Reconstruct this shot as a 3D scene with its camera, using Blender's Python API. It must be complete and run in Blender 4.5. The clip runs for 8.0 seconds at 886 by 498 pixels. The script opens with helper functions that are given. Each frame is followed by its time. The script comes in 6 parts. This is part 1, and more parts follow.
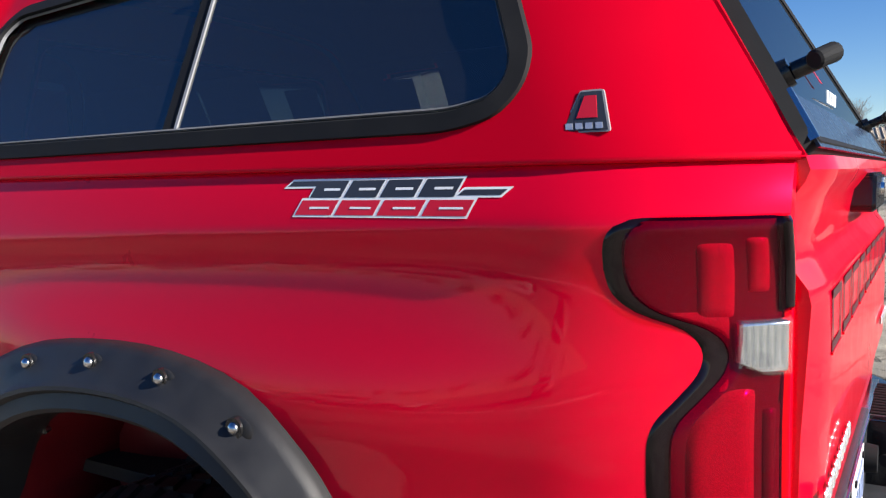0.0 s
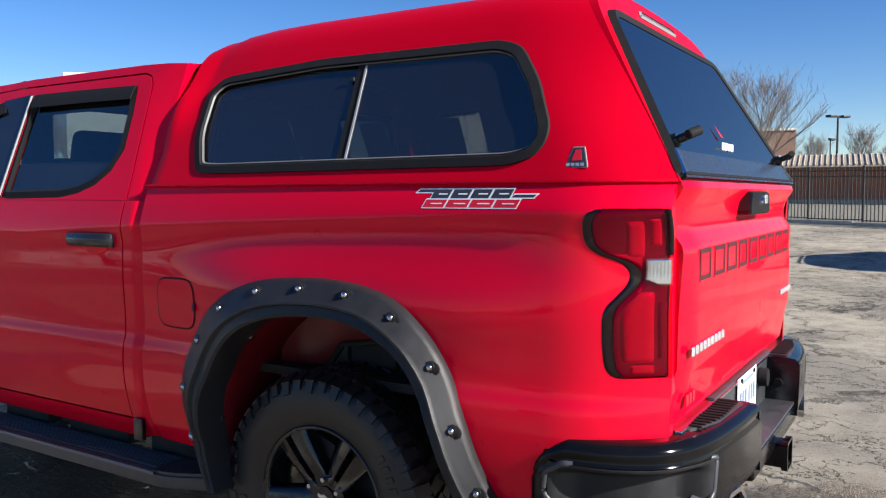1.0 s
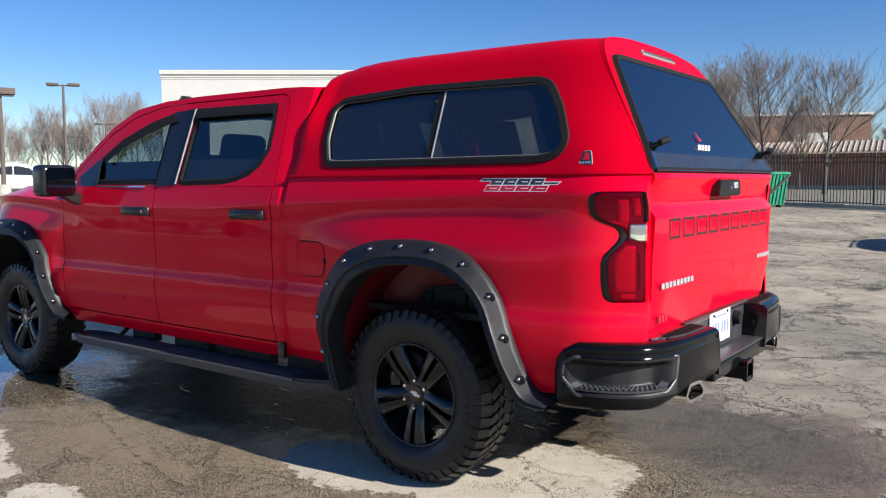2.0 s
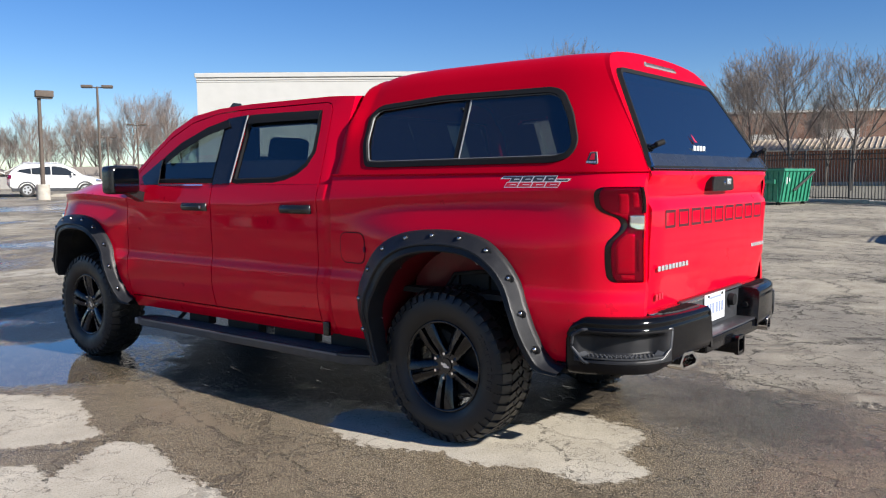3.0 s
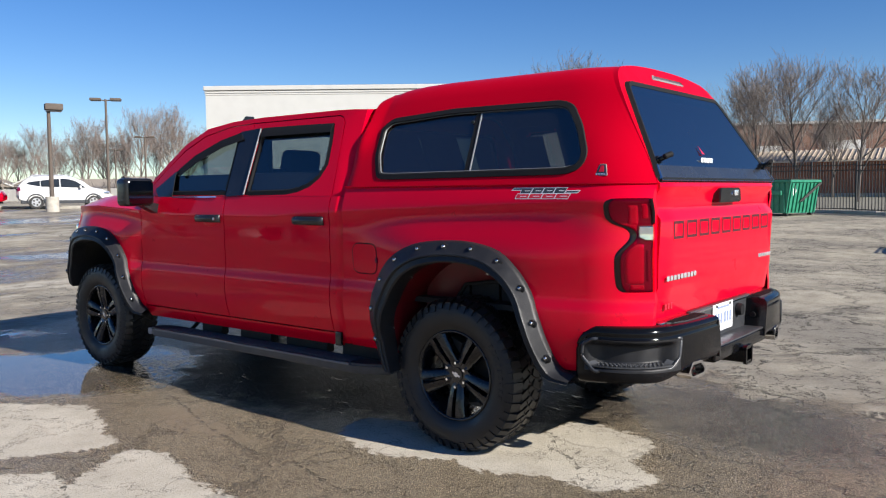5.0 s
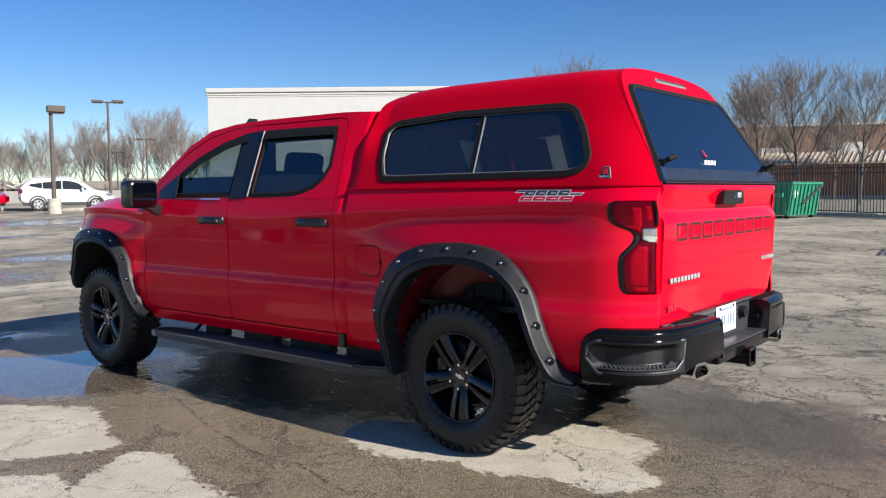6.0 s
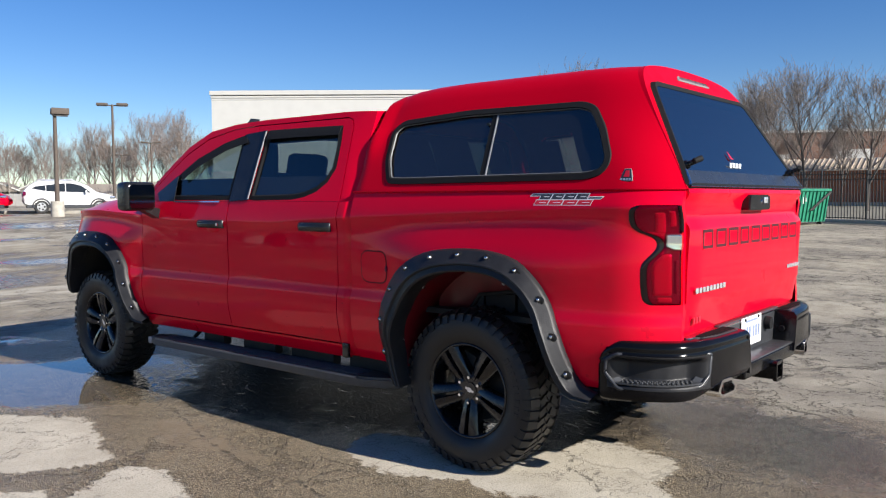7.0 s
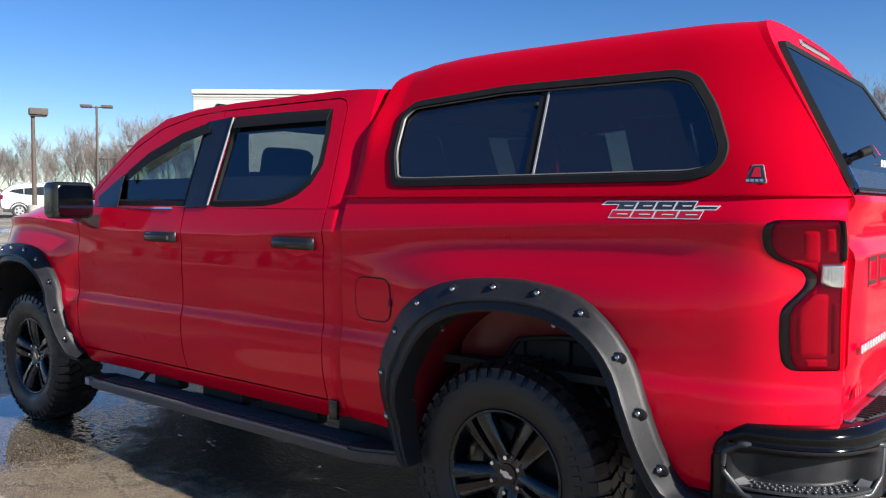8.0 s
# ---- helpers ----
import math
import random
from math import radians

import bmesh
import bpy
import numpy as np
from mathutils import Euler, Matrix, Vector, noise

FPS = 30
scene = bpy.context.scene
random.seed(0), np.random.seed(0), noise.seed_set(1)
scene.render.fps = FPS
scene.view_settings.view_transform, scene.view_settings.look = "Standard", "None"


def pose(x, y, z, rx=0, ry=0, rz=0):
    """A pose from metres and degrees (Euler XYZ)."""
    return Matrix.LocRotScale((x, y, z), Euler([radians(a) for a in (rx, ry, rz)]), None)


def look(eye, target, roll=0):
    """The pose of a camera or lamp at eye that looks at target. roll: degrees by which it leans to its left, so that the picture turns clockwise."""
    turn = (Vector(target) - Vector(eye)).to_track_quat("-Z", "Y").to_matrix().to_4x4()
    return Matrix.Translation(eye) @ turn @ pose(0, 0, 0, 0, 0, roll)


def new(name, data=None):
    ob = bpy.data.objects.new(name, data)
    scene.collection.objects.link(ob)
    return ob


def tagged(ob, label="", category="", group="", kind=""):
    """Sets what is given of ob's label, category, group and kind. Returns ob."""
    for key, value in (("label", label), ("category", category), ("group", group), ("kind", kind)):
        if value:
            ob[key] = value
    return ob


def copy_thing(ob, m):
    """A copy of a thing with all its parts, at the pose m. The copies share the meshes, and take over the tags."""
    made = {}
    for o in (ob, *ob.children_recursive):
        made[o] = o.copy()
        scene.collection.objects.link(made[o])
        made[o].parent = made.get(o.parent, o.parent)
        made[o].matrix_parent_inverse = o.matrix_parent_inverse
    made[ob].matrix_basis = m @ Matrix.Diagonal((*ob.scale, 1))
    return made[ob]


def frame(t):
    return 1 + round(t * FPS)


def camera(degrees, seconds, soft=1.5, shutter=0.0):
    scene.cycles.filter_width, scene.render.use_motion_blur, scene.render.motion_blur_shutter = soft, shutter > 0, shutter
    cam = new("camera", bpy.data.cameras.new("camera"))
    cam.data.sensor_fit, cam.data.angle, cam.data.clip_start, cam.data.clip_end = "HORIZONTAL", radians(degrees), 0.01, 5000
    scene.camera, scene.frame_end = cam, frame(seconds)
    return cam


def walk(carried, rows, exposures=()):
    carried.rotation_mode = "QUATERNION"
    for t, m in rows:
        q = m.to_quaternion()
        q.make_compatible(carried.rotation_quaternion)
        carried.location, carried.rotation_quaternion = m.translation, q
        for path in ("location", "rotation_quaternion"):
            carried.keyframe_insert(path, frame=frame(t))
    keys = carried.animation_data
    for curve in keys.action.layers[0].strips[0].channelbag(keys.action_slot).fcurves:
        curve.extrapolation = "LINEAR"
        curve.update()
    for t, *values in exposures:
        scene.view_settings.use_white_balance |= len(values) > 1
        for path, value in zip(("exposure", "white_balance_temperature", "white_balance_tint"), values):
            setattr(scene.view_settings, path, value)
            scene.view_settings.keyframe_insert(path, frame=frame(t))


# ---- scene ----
cam = camera(57.5, 8.0, soft=1.2)
PATH = [
    (0, (-1.919, -1.273, 1.440), (-0.216, -0.239, 1.263), -1.2),
    (0.3, (-2.194, -1.315, 1.452), (-0.464, -0.325, 1.289), -0.7),
    (0.5, (-2.387, -1.400, 1.440), (-0.662, -0.398, 1.297), -0.5),
    (1, (-2.917, -1.719, 1.424), (-1.224, -0.663, 1.289), -0.1),
    (1.5, (-3.454, -2.047, 1.430), (-1.809, -0.919, 1.279), -0.2),
    (2, (-3.864, -2.361, 1.430), (-2.263, -1.173, 1.262), -0.2),
    (3.5, (-4.350, -2.709, 1.427), (-2.792, -1.464, 1.260), -0.5),
    (4, (-4.350, -2.708, 1.427), (-2.795, -1.460, 1.270), -0.5),
    (4.5, (-4.358, -2.701, 1.428), (-2.803, -1.452, 1.280), -0.5),
    (6, (-4.385, -2.693, 1.429), (-2.832, -1.441, 1.291), -0.5),
    (6.5, (-4.376, -2.668, 1.430), (-2.825, -1.412, 1.297), -0.4),
    (7, (-4.229, -2.528, 1.421), (-2.681, -1.268, 1.295), -0.2),
    (7.3, (-3.980, -2.309, 1.421), (-2.433, -1.046, 1.298), 0.0),
    (7.5, (-3.811, -2.140, 1.430), (-2.262, -0.880, 1.315), 0.1),
    (8, (-3.385, -1.659, 1.423), (-1.820, -0.417, 1.315), 0.3),
]
walk(cam, [(t, look(eye, target, roll)) for t, eye, target, roll in PATH],
     exposures=[(0.0, 1.40), (0.6, 1.43), (1.0, 1.40), (1.5, 1.38), (2.0, 1.24), (3.3, 1.15), (6.5, 1.15), (7.5, 1.23), (8.0, 1.32)])

# ---- light ----
SUN_DIR = Vector((-0.01, 1.85, -1.0)).normalized()
sun = new("sun", bpy.data.lights.new("sun", "SUN"))
sun.data.energy, sun.data.angle, sun.data.color = 3.9, radians(0.55), (1.0, 0.95, 0.87)
sun.matrix_world = look((0, 0, 30), Vector((0, 0, 30)) + SUN_DIR)
world = bpy.data.worlds.new("sky")
scene.world = world
world.use_nodes = True
sky = world.node_tree.nodes.new("ShaderNodeTexSky")
sky.sky_type, sky.sun_disc = "NISHITA", False
sky.sun_elevation = math.asin(-SUN_DIR.z)
sky.sun_rotation = math.atan2(-SUN_DIR.x, -SUN_DIR.y)
sky.air_density, sky.dust_density, sky.ozone_density = 1.0, 0.2, 3.0
sky.altitude = 1200
tone = world.node_tree.nodes.new("ShaderNodeHueSaturation")
tone.inputs["Saturation"].default_value = 1.30
tone.inputs["Hue"].default_value = 0.512
world.node_tree.links.new(sky.outputs[0], tone.inputs["Color"])
world.node_tree.links.new(tone.outputs[0], world.node_tree.nodes["Background"].inputs[0])
world.node_tree.nodes["Background"].inputs[1].default_value = 0.055


# ---- materials ----
class Mat:
    """A node material with a few shorthands."""

    def __init__(self, name):
        self.m = bpy.data.materials.new(name)
        self.m.use_nodes = True
        self.t = self.m.node_tree
        self.b = self.t.nodes["Principled BSDF"]
        self.o = self.t.nodes["Material Output"]

    def node(self, kind, **sets):
        n = self.t.nodes.new("ShaderNode" + kind)
        for k, v in sets.items():
            n.inputs[k].default_value = v
        return n

    def link(self, a, b):
        self.t.links.new(a, b)

    def coords(self, scale=(1, 1, 1), space="Object"):
        c = self.node("TexCoord")
        mp = self.node("Mapping")
        mp.inputs["Scale"].default_value = scale
        self.link(c.outputs[space], mp.inputs[0])
        return mp.outputs[0]

    def noise(self, scale, detail=4.0, rough=0.55, vec=None, dist=0.0):
        n = self.node("TexNoise", Scale=scale, Detail=detail, Roughness=rough, Distortion=dist)
        self.link(vec if vec is not None else self.coords(), n.inputs["Vector"])
        return n.outputs["Fac"]

    def ramp(self, fac, stops):
        r = self.node("ValToRGB")
        e = r.color_ramp.elements
        while len(e) < len(stops):
            e.new(0.5)
        for el, (p, c) in zip(e, stops):
            el.position = p
            el.color = (*c, 1) if len(c) == 3 else c
        self.link(fac, r.inputs[0])
        return r.outputs[0]

    def val(self, fac, a, b, lo=0.0, hi=1.0):
        r = self.node("MapRange")
        for i, v in enumerate((lo, hi, a, b)):
            r.inputs[1 + i].default_value = v
        self.link(fac, r.inputs[0])
        return r.outputs[0]

    def mix(self, fac, a, b):
        n = self.t.nodes.new("ShaderNodeMix")
        n.data_type = "RGBA"
        for s, v in ((n.inputs[0], fac), (n.inputs[6], a), (n.inputs[7], b)):
            if isinstance(v, (int, float)):
                s.default_value = v
            elif isinstance(v, tuple):
                s.default_value = (*v, 1)
            else:
                self.link(v, s)
        return n.outputs[2]

    def math(self, op, a, b=0.0, clamp=False):
        n = self.t.nodes.new("ShaderNodeMath")
        n.operation, n.use_clamp = op, clamp
        for s, v in zip(n.inputs, (a, b)):
            if isinstance(v, (int, float)):
                s.default_value = v
            else:
                self.link(v, s)
        return n.outputs[0]

    def bump(self, height, strength=0.3, dist=0.01, to=None):
        n = self.node("Bump", Strength=strength, Distance=dist)
        self.link(height, n.inputs["Height"])
        self.link(n.outputs[0], (to or self.b).inputs["Normal"])
        return n

    def set(self, **kw):
        names = dict(color="Base Color", rough="Roughness", metal="Metallic", coat="Coat Weight", coat_rough="Coat Roughness",
                     ior="IOR", spec="Specular IOR Level", emit="Emission Color", power="Emission Strength", trans="Transmission Weight")
        for k, v in kw.items():
            s = self.b.inputs[names[k]]
            if isinstance(v, tuple):
                s.default_value = (*v, 1)
            elif isinstance(v, (int, float)):
                s.default_value = v
            else:
                self.link(v, s)
        return self


def simple(name, color, rough, metal=0.0, vary=0.12, scale=6.0, bump=0.0, bscale=200.0, coat=0.0, spec=0.5):
    """Plain surface with a faint mottling of colour and gloss."""
    k = Mat(name)
    f = k.noise(scale, 5)
    lo = tuple(c * (1 - vary) for c in color)
    hi = tuple(min(1, c * (1 + vary)) for c in color)
    k.set(color=k.ramp(f, [(0.3, lo), (0.7, hi)]), rough=k.val(f, max(0, rough - 0.06), min(1, rough + 0.06), 0.3, 0.7), metal=metal, coat=coat, spec=spec)
    if bump:
        k.bump(k.noise(bscale, 3), bump, 0.002)
    return k.m


def paint(name, color, sheen=(1.0, 1.0, 1.0), peel=0.006, coat=0.3, gloss=0.5, flake=0.0, spread=0.02):
    """Car paint: deep colour with a share of metal flake under a sharp clear coat, and a trace of dust."""
    k = Mat(name)
    dust = k.noise(2.3, 6, 0.65)
    c = k.mix(k.val(dust, 0.0, 0.003, 0.45, 0.8), color, (0.30, 0.24, 0.22))
    k.set(color=c, rough=k.val(k.noise(9, 4), spread * 0.85, spread * 1.15, 0.3, 0.7), metal=flake, coat=coat, coat_rough=0.01, ior=1.5, spec=gloss)
    k.b.inputs["Specular Tint"].default_value = (*sheen, 1)
    n = k.node("Bump", Strength=peel, Distance=0.002)
    k.link(k.noise(160, 2), n.inputs["Height"])
    k.link(n.outputs[0], k.b.inputs["Normal"])
    k.link(n.outputs[0], k.b.inputs["Coat Normal"])
    return k.m


def glass(name, tint, grey=0.0, mirror=0.085):
    """Thin tinted pane: it lets tinted light through and mirrors a share of it."""
    k = Mat(name)
    k.t.nodes.remove(k.b)
    tr = k.node("BsdfTransparent", Color=(*tint, 1))
    gl = k.node("BsdfGlossy", Roughness=0.0, Color=(1, 1, 1, 1))
    mx = k.node("MixShader")
    mx.inputs[0].default_value = mirror
    k.link(tr.outputs[0], mx.inputs[1])
    k.link(gl.outputs[0], mx.inputs[2])
    out = mx.outputs[0]
    if grey:
        df = k.node("BsdfDiffuse", Color=(0.5, 0.5, 0.48, 1))
        m2 = k.node("MixShader")
        m2.inputs[0].default_value = grey
        k.link(out, m2.inputs[1])
        k.link(df.outputs[0], m2.inputs[2])
        out = m2.outputs[0]
    k.link(out, k.o.inputs[0])
    return k.m


RED = paint("red_metallic_paint", (0.71, 0.0003, 0.023), (1.0, 0.1, 0.3), 0.006, 0.50, 0.03, 0.20, 0.32)
SHELL_RED = paint("red_cap_paint", (0.54, 0.0003, 0.014), (1.0, 0.1, 0.3), 0.02, 0.20, 0.03, 0.15, 0.42)
WHITE_PAINT = paint("white_car_paint", (0.60, 0.60, 0.59))
DARK_PAINT = paint("dark_car_paint", (0.02, 0.022, 0.026))
FLARE = simple("black_textured_plastic", (0.018, 0.018, 0.020), 0.42, 0, 0.2, 14, 0.25, 900, 0.0, 0.3)
BLACK = simple("black_gloss_plastic", (0.012, 0.012, 0.013), 0.22, 0, 0.2, 8, 0.03)
BUMPER = simple("black_bumper_metal", (0.005, 0.005, 0.006), 0.14, 0, 0.3, 5, 0.03, 500, 0.0, 0.22)
TRIM = simple("grey_black_plastic", (0.042, 0.044, 0.049), 0.34, 0, 0.2, 20, 0.15, 700, 0.0, 0.5)
DARK = simple("underbody_black", (0.018, 0.017, 0.016), 0.7, 0, 0.5, 9, 0.3, 60)
RUBBER = simple("window_rubber", (0.010, 0.010, 0.011), 0.75, 0, 0.2, 20, 0, 1, 0.0, 0.2)
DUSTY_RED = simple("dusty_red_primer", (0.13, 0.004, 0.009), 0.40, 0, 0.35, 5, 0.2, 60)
CHROME = simple("chrome", (0.78, 0.78, 0.80), 0.10, 1.0, 0.05)
STEEL = simple("bright_steel_bolt", (0.55, 0.55, 0.57), 0.22, 1.0, 0.1)
RIM = simple("black_gloss_rim", (0.006, 0.0065, 0.009), 0.26, 0.0, 0.2, 9, 0, 1, 0.55, 0.35)
SEAT = simple("dark_seat_cloth", (0.03, 0.03, 0.032), 0.85, 0, 0.2, 30, 0.2, 400)
LINER = simple("grey_felt_lining", (0.035, 0.035, 0.038), 0.95, 0, 0.15, 30, 0.2, 300)
CAB_GLASS = glass("cab_glass", (0.40, 0.46, 0.455), 0.0, 0.115)
CAP_GLASS = glass("cap_tinted_glass", (0.25, 0.27, 0.26), 0.017, 0.145)
REAR_GLASS = glass("rear_dark_glass", (0.06, 0.07, 0.085), 0.004, 0.38)
CLEAR = glass("clear_lens", (0.94, 0.96, 0.97), 0.04)
GRIME_WHITE = simple("decal_white", (0.72, 0.73, 0.75), 0.4, 0, 0.05)
DECAL_BLACK = simple("decal_black", (0.03, 0.034, 0.045), 0.4, 0, 0.1)
DECAL_RED = simple("decal_red", (0.55, 0.01, 0.03), 0.4, 0, 0.1)
BEAD = simple("dull_metal_bead", (0.13, 0.13, 0.135), 0.45, 0.0, 0.1)
DIVIDER = simple("dull_aluminium", (0.25, 0.25, 0.26), 0.5, 0.0, 0.1)
SILVER = simple("silver_badge", (0.80, 0.80, 0.82), 0.22, 0.7, 0.1)
PLATE = simple("plate_white", (0.75, 0.76, 0.78), 0.4, 0, 0.06)
PLATE_INK = simple("plate_ink", (0.22, 0.27, 0.42), 0.5, 0, 0.1)


def tyre_material():
    k = Mat("tyre_rubber")
    f = k.noise(7, 6, 0.65)
    k.set(color=k.ramp(f, [(0.3, (0.009, 0.009, 0.010)), (0.75, (0.024, 0.022, 0.021))]), rough=k.val(f, 0.30, 0.66, 0.3, 0.7))
    k.bump(k.noise(150, 3), 0.2, 0.002)
    return k.m


TYRE = tyre_material()


def lamp_material(name, color, rough=0.08):
    k = Mat(name)
    v = k.node("TexVoronoi", Scale=620.0)
    k.link(k.coords(), v.inputs["Vector"])
    k.set(color=k.ramp(v.outputs["Distance"], [(0.15, color), (0.55, tuple(c * 0.55 for c in color))]), rough=rough, coat=0.0, spec=0.4)
    return k.m


LAMP_RED = lamp_material("lamp_red", (0.50, 0.002, 0.090))
LENS_RED = glass("red_outer_lens", (0.90, 0.003, 0.34), 0.0, 0.016)
LAMP_DARK = lamp_material("lamp_smoked_black", (0.012, 0.005, 0.007), 0.05)
LAMP_MID = lamp_material("lamp_deep_red", (0.17, 0.002, 0.050))


def mesh_obj(name, bm, mat, parent=None, label="", sharp=35.0):
    """Link a bmesh as one mesh object."""
    lim = radians(sharp)
    for f in bm.faces:
        f.smooth = True
    for e in bm.edges:
        if len(e.link_faces) != 2 or e.calc_face_angle(0.0) > lim:
            e.smooth = False
    me = bpy.data.meshes.new(name)
    bm.to_mesh(me)
    bm.free()
    for m in (mat if isinstance(mat, (list, tuple)) else (mat,)):
        me.materials.append(m)
    ob = new(name, me)
    if parent is not None:
        ob.parent = parent
    if label:
        ob["label"] = label
    return ob


def part(name, bm, mat, parent, label="", sharp=35.0):
    return mesh_obj(name, bm, mat, parent, label, sharp)


def thing(name, label, category, at=(0, 0, 0), group="", turn=0.0):
    ob = new(name)
    ob.empty_display_size = 0.1
    ob.matrix_basis = pose(*at, 0, 0, turn)
    return tagged(ob, label, category, group)


def add_grid(bm, rows, close=False):
    """Quads over a table of points; close joins the last column to the first."""
    vs = [[bm.verts.new(p) for p in r] for r in rows]
    n = len(vs[0])
    out = []
    for a, b in zip(vs, vs[1:]):
        for j in range(n if close else n - 1):
            k = (j + 1) % n
            out.append(bm.faces.new((a[j], a[k], b[k], b[j])))
    return vs, out


def hem(bm, vec):
    """Turn the open edges in by vec, to give a sheet its thickness."""
    ed = [e for e in bm.edges if len(e.link_faces) == 1]
    r = bmesh.ops.extrude_edge_only(bm, edges=ed)
    bmesh.ops.translate(bm, verts=[v for v in r["geom"] if isinstance(v, bmesh.types.BMVert)], vec=vec)


def add_box(bm, c, s, bevel=0.0, seg=2, m=None):
    r = bmesh.ops.create_cube(bm, size=1.0, matrix=(m or Matrix()) @ Matrix.Translation(c) @ Matrix.Diagonal((*s, 1)))
    if bevel:
        es = list({e for v in r["verts"] for e in v.link_edges})
        bmesh.ops.bevel(bm, geom=es, offset=bevel, segments=seg, affect="EDGES", profile=0.6)


def box(c, s, bevel=0.0, seg=2):
    bm = bmesh.new()
    add_box(bm, c, s, bevel, seg)
    return bm


def face_to(bm, way):
    """Turn all faces to look along way."""
    way = Vector(way)
    bm.normal_update()
    bmesh.ops.reverse_faces(bm, faces=[f for f in bm.faces if f.normal.dot(way) < 0])


def add_cyl(bm, a, b, r0, r1=None, n=12, cap=True):
    a, b = Vector(a), Vector(b)
    d = b - a
    m = Matrix.Translation((a + b) / 2) @ d.to_track_quat("Z", "Y").to_matrix().to_4x4()
    bmesh.ops.create_cone(bm, cap_ends=cap, segments=n, radius1=r0, radius2=r0 if r1 is None else r1, depth=d.length, matrix=m)


def cyl(a, b, r0, r1=None, n=12):
    bm = bmesh.new()
    add_cyl(bm, a, b, r0, r1, n)
    return bm


def add_tube(bm, pts, r, n=6, close=False):
    """Round tube along points."""
    pts = [Vector(p) for p in pts]
    rows = []
    for i, p in enumerate(pts):
        a = pts[i - 1] if (i or close) else p
        b = pts[(i + 1) % len(pts)] if (i + 1 < len(pts) or close) else p
        q = (b - a).to_track_quat("Z", "Y")
        rr = r[i] if isinstance(r, (list, tuple)) else r
        rows.append([p + q @ Vector((math.cos(2 * math.pi * k / n) * rr, math.sin(2 * math.pi * k / n) * rr, 0)) for k in range(n)])
    if close:
        rows.append(rows[0])
    add_grid(bm, rows, True)


def add_prism(bm, poly, place, depth):
    """Solid from a flat outline: place(u, v, w) gives the point; w runs from 0 to depth."""
    lo = [bm.verts.new(place(u, v, 0.0)) for u, v in poly]
    hi = [bm.verts.new(place(u, v, depth)) for u, v in poly]
    n = len(poly)
    for i in range(n):
        bm.faces.new((lo[i], lo[(i + 1) % n], hi[(i + 1) % n], hi[i]))
    bm.faces.new(lo[::-1])
    bm.faces.new(hi)
    bmesh.ops.recalc_face_normals(bm, faces=bm.faces[:])


def curve1(xs, ys, x):
    """Smooth curve through points (Catmull-Rom), clamped at its ends."""
    if x <= xs[0]:
        return ys[0]
    if x >= xs[-1]:
        return ys[-1]
    i = max(j for j in range(len(xs) - 1) if xs[j] <= x)
    h = xs[i + 1] - xs[i]
    t = (x - xs[i]) / h

    def slope(j):
        if j == 0 or j == len(xs) - 1:
            return 0.0 if len(xs) < 3 else (ys[min(j + 1, len(xs) - 1)] - ys[max(j - 1, 0)]) / (xs[min(j + 1, len(xs) - 1)] - xs[max(j - 1, 0)])
        return (ys[j + 1] - ys[j - 1]) / (xs[j + 1] - xs[j - 1])

    a, b = slope(i) * h, slope(i + 1) * h
    return ((2 * t ** 3 - 3 * t ** 2 + 1) * ys[i] + (t ** 3 - 2 * t ** 2 + t) * a + (3 * t ** 2 - 2 * t ** 3) * ys[i + 1] + (t ** 3 - t ** 2) * b)


def rounded(poly, r, seg=4):
    """Outline with its corners rounded; r is one radius or one per corner."""
    out = []
    n = len(poly)
    for i in range(n):
        p, a, b = Vector(poly[i]), Vector(poly[i - 1]), Vector(poly[(i + 1) % n])
        rr = r[i] if isinstance(r, (list, tuple)) else r
        da, db = (a - p), (b - p)
        k = min(rr, da.length * 0.45, db.length * 0.45)
        if k < 1e-5:
            out.append(tuple(p))
            continue
        s, e = p + da.normalized() * k, p + db.normalized() * k
        for j in range(seg + 1):
            t = j / seg
            out.append(tuple(s * (1 - t) ** 2 + p * 2 * t * (1 - t) + e * t ** 2))
    return out


def inset(poly, d):
    """Outline moved inwards by d (any turning sense)."""
    n = len(poly)
    area = sum(poly[i][0] * poly[(i + 1) % n][1] - poly[(i + 1) % n][0] * poly[i][1] for i in range(n))
    sg = 1 if area > 0 else -1
    out = []
    for i in range(n):
        p, a, b = Vector(poly[i]), Vector(poly[i - 1]), Vector(poly[(i + 1) % n])
        u, v = (p - a).normalized(), (b - p).normalized()
        nu, nv = Vector((-u.y, u.x)) * sg, Vector((-v.y, v.x)) * sg
        m = (nu + nv)
        m = m / max(0.35, m.length_squared) * 2 if m.length > 1e-6 else nu
        out.append(tuple(p + m * d))
    return out


def add_fill(bm, outer, holes, place):
    """Flat outline with holes, filled and laid by place(u, v)."""
    edges = []
    for loop in (outer, *holes):
        vs = [bm.verts.new(place(*p)) for p in loop]
        edges += [bm.edges.new((vs[i], vs[(i + 1) % len(vs)])) for i in range(len(vs))]
    bmesh.ops.triangle_fill(bm, use_beauty=True, use_dissolve=False, edges=edges)


def add_ring(bm, outer, inner, place, w0=0.0, w1=0.0):
    """Band between two outlines of equal count; place(u, v, w)."""
    add_grid(bm, [[place(*p, w0) for p in outer], [place(*p, w1) for p in inner]], True)


